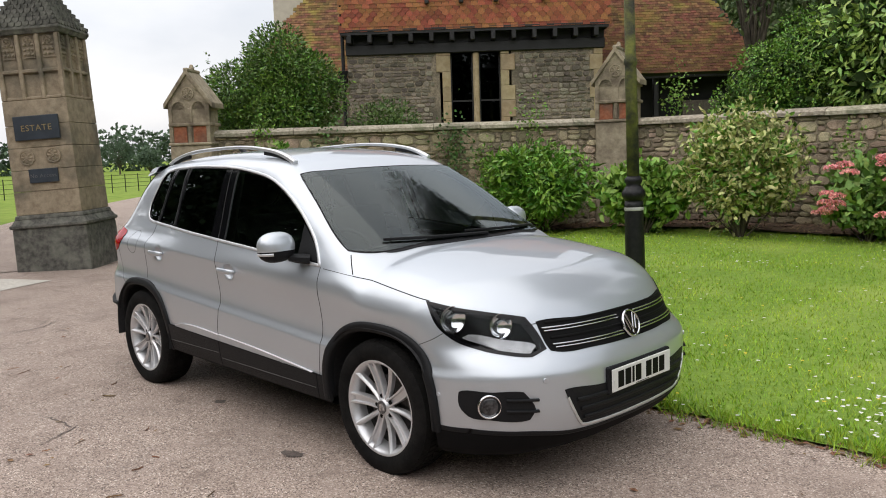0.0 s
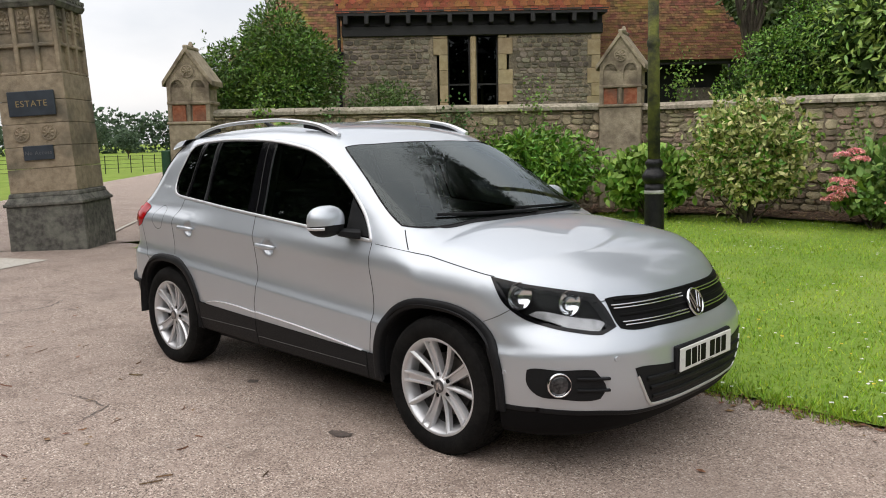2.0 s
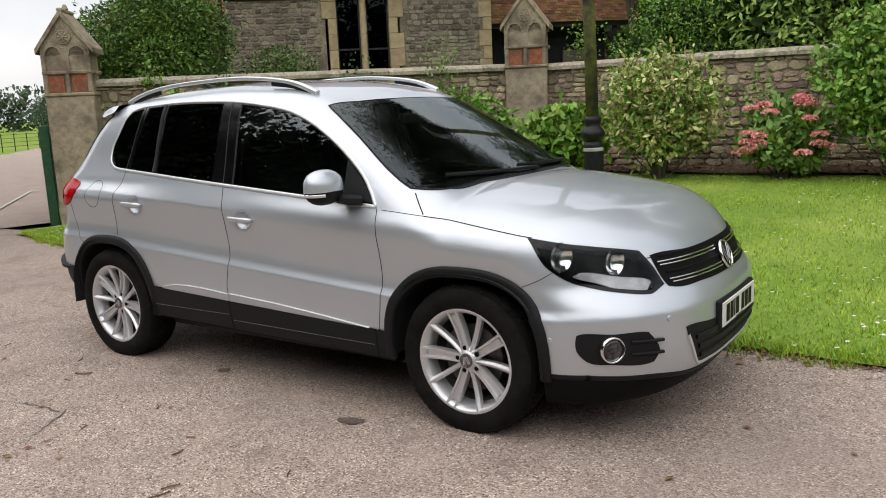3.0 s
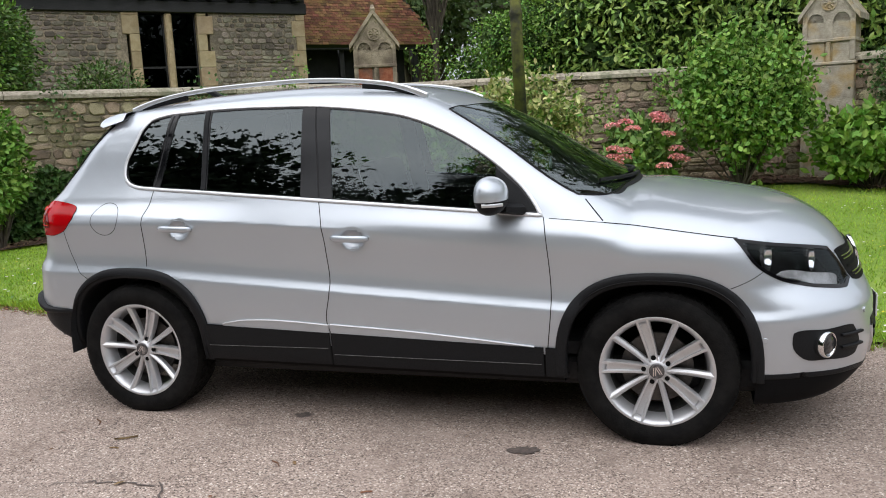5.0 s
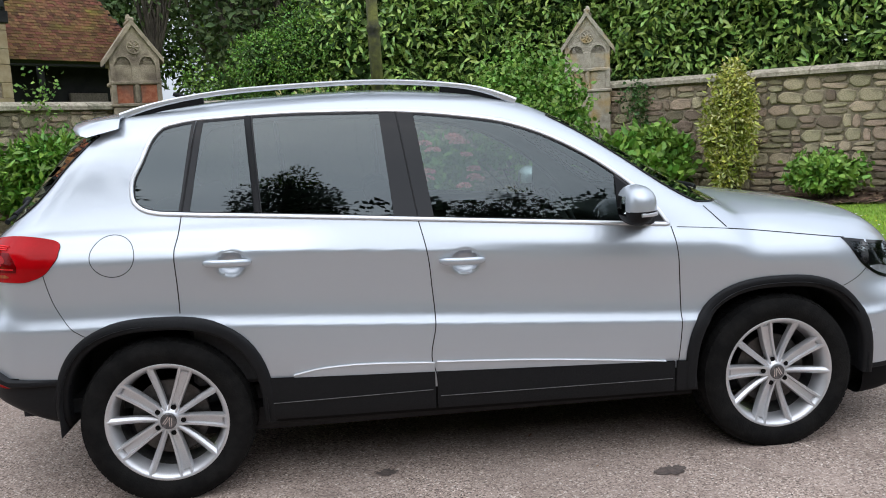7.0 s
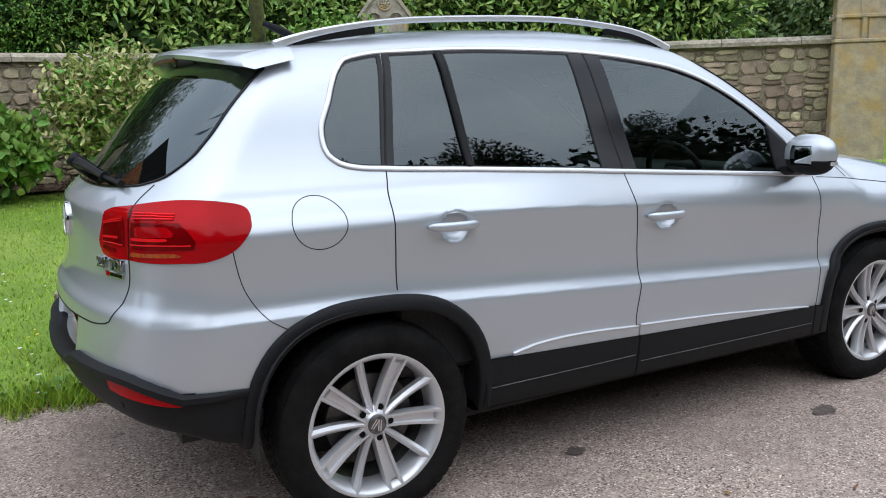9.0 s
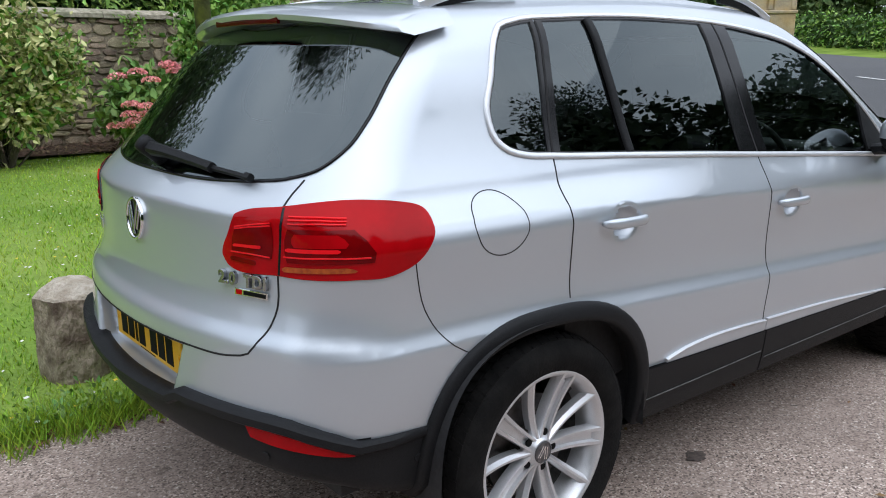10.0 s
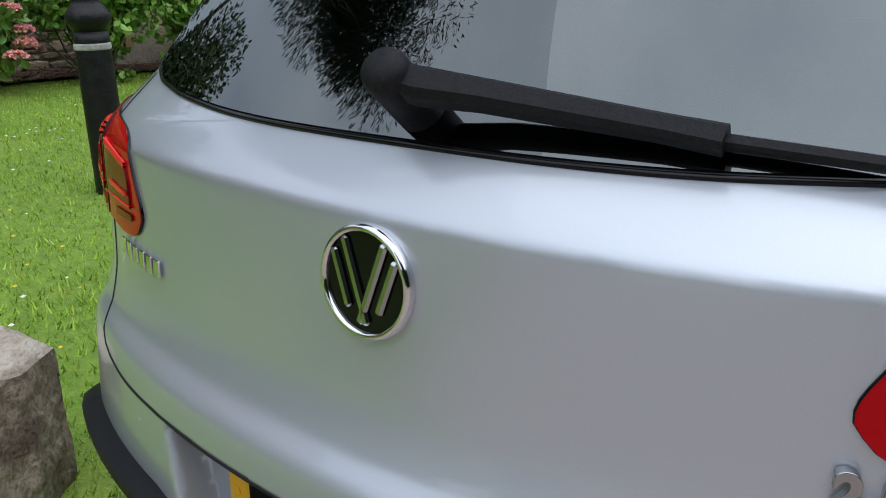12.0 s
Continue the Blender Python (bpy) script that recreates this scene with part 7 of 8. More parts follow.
def shrub(name, x, y, rx, ry, top, n, length, width, material, label, category="shrub", seed=1, lumps=14, size=0.45, low=0.06, rich=True, group="", sprigs=0, base=None, shell=0.4, up=0.0, droop=0.25, mat2=None, heads=None):
    rng = np.random.default_rng(seed)
    z0 = float(land(x, y)) + 0.04 if base is None else base
    ob = empty(name, Matrix.Translation((x, y, z0)), label, category, group)
    h = top - z0
    c, r = (0, 0, h * (0.5 + low / 2)), (rx, ry, h * (0.5 - low / 2))
    L = heap(c, r, lumps, rng, size)
    P, O = crown_points(L, n, rng, shell)
    ok = P[:, 2] > 0.02
    P, O = P[ok], O[ok]
    if sprigs:
        m = int(sprigs)
        w = rng.normal(0, 1, (m, 3))
        w[:, 2] = np.where(w[:, 2] < -0.5, -w[:, 2], w[:, 2])
        w /= np.linalg.norm(w, axis=1, keepdims=True)
        ends = np.array(c) + w * np.array(r) * rng.uniform(0.86, 1.14, (m, 1))
        k = 18
        t = np.linspace(0.5, 1, k)[None, :, None]
        arch = np.concatenate([t * 1.0, t * 1.0, t ** 0.8], 2)
        S = (ends[:, None, :] * arch).reshape(-1, 3) + rng.normal(0, length * 0.3, (m * k, 3))
        P, O = np.vstack([P, S]), np.vstack([O, rng.normal(0, 1, (m * k, 3)) + [0, 0, 0.5]])
    V, F = leaf_soup(P, O, length, width, rng, droop, rich, up=up)
    f = part("foliage", quads_mesh("foliage", V, F, material), material, ob)
    f["kind"] = "stuff"
    if mat2:
        sel = rng.random(len(P)) < 0.45
        V, F = leaf_soup(P[sel] + O[sel] * 0.02, O[sel], length, width, rng, droop, rich, up=up)
        f2 = part("pale_foliage", quads_mesh("pale_foliage", V, F, mat2), mat2, ob)
        f2["kind"] = "stuff"
    tips = [P[i] * 0.85 for i in rng.choice(len(P), min(26, len(P)), replace=False)]
    part("stem", stems((0, 0, -0.1), tips, 0.018, 0.006), M_BARK, ob)
    return ob, L


BED = "shrubs in the bed along the wall"
shrub("shrub", -4.15, 7.25, 1.15, 0.75, 1.66, 8500, 0.13, 0.05, M_RHODO, "dense green evergreen shrub at the foot of the stone pier", seed=3, lumps=26, group=BED, sprigs=190, size=0.32, shell=0.7)
shrub("shrub", -2.35, 7.55, 0.72, 0.6, 1.32, 1800, 0.15, 0.10, M_BROAD, "light green broad-leaved shrub below the wall", seed=4, lumps=20, group=BED, size=0.28, sprigs=110, shell=0.8)
shrub("variegated_shrub", -0.85, 7.65, 0.88, 0.7, 2.05, 4500, 0.10, 0.05, M_VARIEG, "large variegated cream and green shrub", seed=5, lumps=26, group=BED, sprigs=230, mat2=M_RHODO, size=0.3, shell=0.8)
hyd, hyd_l = shrub("hydrangea", 0.78, 7.8, 0.58, 0.5, 1.3, 1500, 0.13, 0.085, M_HYDLEAF, "hydrangea bush with flat pink flower heads", "hydrangea", seed=6, lumps=16, group=BED, size=0.3, sprigs=80, shell=0.7)
shrub("shrub", 2.12, 7.75, 1.0, 0.75, 2.5, 8500, 0.085, 0.065, M_LIME, "tall loose lime-green shrub against the wall", seed=7, lumps=30, group=BED, sprigs=330, size=0.26, shell=0.8)
shrub("shrub", 3.75, 7.55, 0.82, 0.6, 1.34, 1900, 0.15, 0.09, M_BROAD, "low spreading broad-leaved green shrub", seed=8, lumps=20, group=BED, size=0.28, sprigs=120, shell=0.8)
shrub("golden_shrub", 4.86, 6.92, 0.38, 0.36, 2.25, 6500, 0.075, 0.032, M_YELLOW, "upright golden variegated evergreen shrub", seed=9, lumps=22, group=BED, size=0.4, sprigs=90, mat2=M_VARIEG, shell=0.6)
shrub("shrub", 5.72, 6.0, 0.55, 0.45, 0.95, 1500, 0.10, 0.06, M_BROAD, "small rounded green shrub beside mulch", seed=10, lumps=14, group=BED, size=0.3, sprigs=60, shell=0.7)
shrub("shrub", 6.7, 5.25, 0.5, 0.35, 1.35, 1100, 0.07, 0.05, M_LIME, "thin pale climbing shrub on the wall", seed=11, lumps=9, group=BED, size=0.35, sprigs=20)
shrub("shrub", -7.2, 4.15, 0.5, 0.42, 1.95, 3200, 0.09, 0.05, M_LIME, "leggy light green shrub with tall shoots", seed=13, lumps=9, group=BED, sprigs=24, size=0.4)

def ivy_sheet(p, q, n, label, seed, top):
    """Overlapping ivy leaves that hang on a wall's face between p and q."""
    rng = np.random.default_rng(seed)
    run = (q - p)
    out = Vector((run.y, -run.x)).normalized()
    ob = empty("ivy", Matrix.Translation((p.x, p.y, 0)), label, "ivy")
    u = rng.random(n)
    z = top * rng.random(n) ** 0.8 * (0.75 + 0.3 * np.sin(u * 9.0) * np.sin(u * 23.0))
    d = 0.03 + 0.22 * rng.random(n) * (1 - z / (top * 1.3))
    P = np.stack([run.x * u + out.x * d, run.y * u + out.y * d, z + 0.02], -1)
    O = np.tile([[out.x, out.y, 0.15]], (n, 1)) + rng.normal(0, 0.25, (n, 3))
    V, F = leaf_soup(P, O, 0.095, 0.085, rng, 0.9, True)
    part("foliage", quads_mesh("foliage", V, F, M_IVY), None, ob)["kind"] = "stuff"


ivy_sheet(A.lerp(B, 0.14), A.lerp(B, 0.62), 5200, "dark ivy spreading over the lower wall", 71, 1.25)

# flower heads of the hydrangea
rngh = np.random.default_rng(21)
for i in range(19):
    az, zz = rngh.uniform(-1.35, 1.35), rngh.uniform(0.34, 1.06)
    rr = 0.60 * math.sqrt(max(0.08, 1 - ((zz - 0.5) / 0.62) ** 2))
    hx, hy = rr * math.sin(az), -rr * 0.92 * math.cos(az)
    P = rngh.normal(0, 1, (150, 3))
    P /= np.linalg.norm(P, axis=1, keepdims=True)
    P[:, 2] = np.abs(P[:, 2])
    V, F = leaf_soup(P * [0.095, 0.085, 0.045] + [hx, hy, zz], P, 0.028, 0.034, rngh, 0, False)
    part("flower_head", quads_mesh("flower_head", V, F, M_PINK), M_PINK, hyd, "domed pink flower head")

# clipped yew behind the west wall, laurel hedge behind the others
shrub("yew_bush", -9.55, 5.70, 1.95, 1.5, 4.02, 62000, 0.085, 0.036, M_YEW, "tall rounded dark green evergreen bush behind the wall", seed=14, lumps=60, size=0.30, base=0.2, sprigs=60, shell=0.35, mat2=M_RHODO, rich=False)
shrub("yew_bush", -7.85, 7.1, 1.05, 0.9, 2.7, 11000, 0.075, 0.03, M_YEW, "lower dark evergreen bush behind the wall", seed=15, lumps=14, size=0.45, base=0.2)


def hedge(name, pts, n, length, width, material, label, seed, mat2=None, rich=True):
    """A hedge: lumps along a line of (x, y, radius, top)."""
    rng = np.random.default_rng(seed)
    ob = empty(name, Matrix.Identity(4), label, "hedge")
    L = []
    for (x0, y0, r0, t0), (x1, y1, r1, t1) in zip(pts[:-1], pts[1:]):
        m = max(2, int(math.hypot(x1 - x0, y1 - y0) / 0.32))
        for i in range(m):
            t = (i + rng.random() * 0.8) / m
            top, r = t0 + (t1 - t0) * t, r0 + (r1 - r0) * t
            for zz in np.arange(0.9, top, 0.55):
                L.append((x0 + (x1 - x0) * t + rng.normal(0, 0.12), y0 + (y1 - y0) * t + rng.normal(0, 0.15), min(zz, top - 0.4) + rng.normal(0, 0.1), r * rng.uniform(0.55, 0.9), r * rng.uniform(0.6, 0.95), 0.45 * rng.uniform(0.8, 1.25)))
    P, O = crown_points(L, n, rng, 0.3)
    keep = P[:, 2] > 1.3
    P, O = P[keep], O[keep]
    V, F = leaf_soup(P, O, length, width, rng, 0.35, rich)
    f = part("foliage", quads_mesh("foliage", V, F, material), material, ob)
    f["kind"] = "stuff"
    # core leaves get a darker green: the hedge's inner shade put into their colour
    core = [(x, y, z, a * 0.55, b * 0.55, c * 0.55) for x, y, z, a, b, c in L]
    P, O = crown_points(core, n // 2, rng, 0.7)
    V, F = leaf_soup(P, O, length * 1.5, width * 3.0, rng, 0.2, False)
    g = part("inner_foliage", quads_mesh("inner_foliage", V, F, M_SHADELEAF), M_SHADELEAF, ob)
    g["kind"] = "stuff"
    return ob


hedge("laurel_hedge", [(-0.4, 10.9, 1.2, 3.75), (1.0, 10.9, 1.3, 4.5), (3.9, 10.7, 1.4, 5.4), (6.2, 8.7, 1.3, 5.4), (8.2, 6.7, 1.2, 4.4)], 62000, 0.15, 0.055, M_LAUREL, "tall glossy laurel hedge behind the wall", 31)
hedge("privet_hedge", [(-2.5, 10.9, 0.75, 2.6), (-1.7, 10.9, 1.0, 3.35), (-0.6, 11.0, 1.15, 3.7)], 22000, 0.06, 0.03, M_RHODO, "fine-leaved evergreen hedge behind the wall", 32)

# ivy and small plants on the walls
for (px, py, n, r, hh, lab) in ((-5.55, 6.72, 330, 0.26, 1.62, "patch of ivy on the wall face"), (-5.2, 7.1, 160, 0.16, 1.35, "small fern growing out of the wall"), (-7.0, 5.2, 160, 0.3, 1.9, "ivy along the coping"), (-4.6, 7.7, 150, 0.22, 2.02, "small plant on the coping"), (1.0, 8.8, 130, 0.15, 1.75, "tuft of weeds on the wall face"), (0.2, 8.78, 120, 0.2, 1.45, "weeds on the wall face"), (3.95, 8.3, 420, 0.22, 1.7, "ivy climbing beside the pier"), (-7.87, 4.37, 110, 0.13, 2.05, "light green seedling on the coping"), (-2.9, 9.6, 260, 0.25, 2.35, "thin sapling behind the wall")):
    rng = np.random.default_rng(int(px * 100 + 5000))
    P = rng.normal(0, 1, (n, 3)) * [r * 0.6, 0.05, r]
    ob = empty("ivy", Matrix.Translation((px, py, hh)), lab, "ivy")
    t = math.atan2(B.y - A.y, B.x - A.x) if px < -3.6 else 0
    P = P @ np.array(Matrix.Rotation(-t, 3, "Z"))
    o = np.tile([[math.sin(t), -math.cos(t), 0.3]], (n, 1)) if t else np.tile([[0, -1, 0.3]], (n, 1))
    V, F = leaf_soup(P + o * 0.05, o, 0.065, 0.05, rng, 0.5, False)
    f = part("foliage", quads_mesh("foliage", V, F, M_IVY if "ivy" in lab else M_LIME), None, ob)
    f["kind"] = "stuff"


# ---- trees ----
def tree(x, y, h, spread, n, material, label, seed, crown_low=0.3, leaf=0.3, base=None, lumps=26, drop=0.3, girth=0.018, narrow=0.5, reach=(0, 0)):
    rng = np.random.default_rng(seed)
    z0 = float(land(x, y)) - 0.2 if base is None else base
    ob = empty("tree", Matrix.Translation((x, y, z0)), label, "tree")
    part("trunk", lathe([(h * girth * 1.7, 0), (h * girth * 1.15, h * 0.08), (h * girth, h * 0.45), (h * girth * 0.4, h * 0.85)], 10), M_BARK, ob)
    L = heap((*reach, h * (0.5 + crown_low / 2)), (spread, spread, h * (0.5 - crown_low / 2)), lumps, rng, 0.33)
    tips = [l[:3] for l in L]
    part("limb", stems((0, 0, h * crown_low * 0.8), tips, h * girth * 0.65, h * girth * 0.15), M_BARK, ob)
    P, O = crown_points(L, n, rng, 0.6)
    V, F = leaf_soup(P, O, leaf, leaf * narrow, rng, drop, False)
    f = part("crown", quads_mesh("crown", V, F, material), material, ob)
    f["kind"] = "stuff"
    return ob


tree(-9.5, 29, 13, 4.2, 15600, M_TREE, "tall dark tree behind the lodge", 41, 0.15, 0.3)
tree(-13.5, 33, 14, 4.5, 15600, M_PINE, "dark conifer behind the lodge", 42, 0.1, 0.34)
tree(-4.5, 31, 12, 4.0, 15600, M_TREE, "broad tree beyond the hedge", 43, 0.12, 0.3)
tree(1.0, 27, 11, 4.5, 13500, M_TREE, "broad tree beyond the hedge", 44, 0.15, 0.3)
tree(5.4, 14.0, 20.5, 6.5, 28000, M_PINE, "tall spreading conifer behind the hedge", 45, 0.70, 0.62, lumps=44, drop=2.4, girth=0.006, narrow=0.16)
tree(0.0, 25.0, 31.0, 12.5, 52000, M_PINE, "tall conifer with drooping sprays", 46, 0.74, 0.62, lumps=56, drop=2.4, girth=0.004, narrow=0.16, reach=(-1.4, 2.4))
tree(-5.0, 17.0, 9.5, 1.7, 1700, M_TREE, "slim light tree behind the wall", 40, 0.42, 0.17, girth=0.008)
tree(9.0, 14.0, 15.0, 4.6, 15000, M_TREE, "broad tree beyond the hedge", 47, 0.2, 0.24)
tree(3.2, 16.5, 12.5, 4.2, 15000, M_TREE, "broad dark tree behind the hedge", 48, 0.1, 0.26)
tree(-2.6, 18.5, 11.0, 3.4, 12000, M_TREE, "broad dark tree behind the hedge", 49, 0.1, 0.26)
for i, (x, y, h) in enumerate(((-15, -17, 15.0), (-10.5, -20, 14.0), (-3.7, -21, 18.0), (4.0, -21, 13.0), (11.0, -20, 14.5), (18, -18, 16.0), (-20, -11, 15.0))):
    tree(x, y, h, 3.0, 13000, M_PINE, "dark tree across the drive", 50 + i, 0.08, 0.26, lumps=30)


# ---- beyond the gate ----
def wood_band(name, label, pts, h, n, seed, m_leaf=None, leaf=0.10, shell=0.3):
    """A far wood: many clumps of leaf along a line."""
    rng = np.random.default_rng(seed)
    ob = empty(name, Matrix.Identity(4), label, "wood", kind="stuff")
    L = []
    for (x0, y0, k0), (x1, y1, k1) in zip(pts[:-1], pts[1:]):
        m = max(3, int(math.hypot(x1 - x0, y1 - y0) / (h * 0.32)))
        for i in range(m):
            t = (i + rng.random()) / m
            x, y = x0 + (x1 - x0) * t, y0 + (y1 - y0) * t
            hh = h * (k0 + (k1 - k0) * t) * rng.uniform(0.75, 1.1)
            z = float(land(x, y))
            for q in (0.12, 0.3, 0.5, 0.66, 0.8):
                L.append((x + rng.normal(0, h * 0.1), y + rng.normal(0, h * 0.1), z + hh * q, hh * 0.36, hh * 0.36, hh * 0.26))
    P, O = crown_points(L, n, rng, shell)
    V, F = leaf_soup(P, O, h * leaf, h * leaf * 0.7, rng, 0.2, False)
    part("foliage", quads_mesh("foliage", V, F, m_leaf or M_HAZE), m_leaf or M_HAZE, ob)["kind"] = "stuff"
    if m_leaf:
        P, O = crown_points([(x, y, z, a * 0.68, b * 0.68, c * 0.68) for x, y, z, a, b, c in L], 16000, rng, 0.8)
        V, F = leaf_soup(P, O, h * 0.09, h * 0.07, rng, 0.2, False)
        part("inner_foliage", quads_mesh("inner_foliage", V, F, m_leaf), m_leaf, ob)["kind"] = "stuff"


wood_band("far_wood", "line of haze-coloured trees across the meadow", [(-150, -60, 1.2), (-170, -10, 1.25), (-180, 30, 0.75), (-190, 60, 0.7), (-185, 110, 0.8), (-150, 160, 0.9)], 12.5, 26000, 61)
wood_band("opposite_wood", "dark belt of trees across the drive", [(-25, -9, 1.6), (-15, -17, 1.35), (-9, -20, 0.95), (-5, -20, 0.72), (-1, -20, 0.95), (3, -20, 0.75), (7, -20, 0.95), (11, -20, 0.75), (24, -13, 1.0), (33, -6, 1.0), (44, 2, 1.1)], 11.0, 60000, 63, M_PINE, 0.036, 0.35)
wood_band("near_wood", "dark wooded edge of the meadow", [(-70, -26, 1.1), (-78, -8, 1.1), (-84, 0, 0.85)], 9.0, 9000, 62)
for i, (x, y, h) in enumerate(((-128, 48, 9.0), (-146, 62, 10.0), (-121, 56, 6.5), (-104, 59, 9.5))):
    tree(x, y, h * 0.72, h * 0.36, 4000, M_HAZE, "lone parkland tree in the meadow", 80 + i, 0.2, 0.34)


def railing(p, q, n):
    ob = empty("estate_railing", Matrix.Translation((p[0], p[1], 0)), "dark iron estate railing across the meadow", "railing")
    for i in range(n + 1):
        t = i / n
        x, y = p[0] + (q[0] - p[0]) * t, p[1] + (q[1] - p[1]) * t
        z = float(land(x, y))
        part("post", box(x - p[0] - 0.025, x - p[0] + 0.025, y - p[1] - 0.025, y - p[1] + 0.025, z - 0.2, z + 1.3), M_IRON, ob)
    for h in (0.35, 0.65, 0.95, 1.22):
        bm = bmesh.new()
        a = [bm.verts.new((0, dy, float(land(*p)) + h + dz)) for dy, dz in ((-.013, -.013), (.013, -.013), (.013, .013), (-.013, .013))]
        b = [bm.verts.new((q[0] - p[0], q[1] - p[1] + dy, float(land(*q)) + h + dz)) for dy, dz in ((-.013, -.013), (.013, -.013), (.013, .013), (-.013, .013))]
        for k in range(4):
            bm.faces.new((a[k], a[(k + 1) % 4], b[(k + 1) % 4], b[k]))
        part("rail", bm, M_IRON, ob)


railing((-47, -6), (-60, 34), 34)
DRIVE_X = curve([0, 0.25, 0.5, 1.0], [-11.0, -24.0, -36.5, -62.0])
DRIVE_Y = curve([0, 0.25, 0.5, 1.0], [-1.5, 4.9, 13.8, 33.0])
ring_patch("estate_drive", lambda u: (float(DRIVE_X(u)), float(DRIVE_Y(u))), lambda u: (float(DRIVE_X(u)) + 3.0 - 4.0 * u, float(DRIVE_Y(u)) + 8.0 + 5.0 * u), 40, M_ASPHALT, 0.012, "tarmac estate drive leading off through the gate", 10)
M_KERB = mk("pale_kerb_stone", (0.42, 0.39, 0.34), (0.56, 0.53, 0.47), scale=20, rough=0.9, bump=0.3)
ring_patch("threshold_kerb", lambda u: (-9.9 - 6.2 * u, 2.2 + 4.55 * u), lambda u: (-9.96 - 6.2 * u, 2.32 + 4.55 * u), 12, M_KERB, 0.035, "pale stone threshold strip across the gateway", 2)
ring_patch("concrete_patch", lambda u: (-9.3 + 1.6 * u, 0.2 - 0.25 * u), lambda u: (-9.2 + 1.0 * u, 0.52 + 0.36 * u), 8, M_KERB, 0.008, "worn pale concrete patch in the drive", 3)


def open_gate():
    """A green boarded gate, swung open beside the pier."""
    green = mk("dark_green_gate_paint", (0.010, 0.055, 0.022), (0.018, 0.085, 0.035), scale=12, rough=0.5, bump=0.2)
    ob = empty("gate", Matrix.Translation((-8.98, 3.22, -0.1)) @ Matrix.Rotation(radians(147), 4, "Z"), "dark green boarded gate standing open at the pier", "gate")
    for x in (0.0, 1.62):
        part("stile", box(x, x + 0.1, -0.035, 0.035, 0.06, 1.42, 0.008), green, ob)
    for z in (0.14, 0.72, 1.28):
        part("rail", box(0.1, 1.62, -0.03, 0.03, z, z + 0.11, 0.008), green, ob)
    for k in range(14):
        part("board", box(0.105 + k * 0.108, 0.205 + k * 0.108, 0.03, 0.05, 0.08, 1.38, 0.004), green, ob)
    part("hanging_post", box(-0.16, -0.02, -0.07, 0.07, -0.2, 1.5, 0.012), green, ob)


open_gate()
def road_at(off, along):
    """A place on the public road: metres off its middle, metres along it."""
    return 15.8 + 0.83 * off + 0.55 * along, 6.0 - 0.55 * off + 0.83 * along


ring_patch("road", lambda u: road_at(3.2, -10 + 40 * u), lambda u: road_at(-3.2, -10 + 40 * u), 30, M_ROAD, 0.02, "grey public road passing the end of the wall", 4)
M_LINE = mk("road_paint", (0.6, 0.6, 0.58), (0.5, 0.5, 0.48), scale=20, rough=0.8)
for i in range(10):
    s0 = -6.0 + i * 1.75
    ring_patch("road_marking", lambda u: road_at(0.05, s0 + u), lambda u: road_at(-0.05, s0 + u), 3, M_LINE, 0.035, "white dash painted on the road", 1)
hedge("roadside_hedge", [(*road_at(5.8, -10), 0.7, 1.9), (*road_at(5.8, 0), 0.8, 2.3), (*road_at(5.8, 12), 0.8, 2.8), (*road_at(5.8, 28), 0.9, 3.5)], 16000, 0.14, 0.08, M_LIME, "clipped green hedge along the far side of the road", 33, rich=False)
wood_band("field_edge", "scrubby trees at the edge of the field", [(42, 6, 0.8), (46, 16, 1.0), (47, 27, 0.8), (45, 40, 1.0)], 6.0, 9000, 64, M_TREE, 0.05, 0.35)


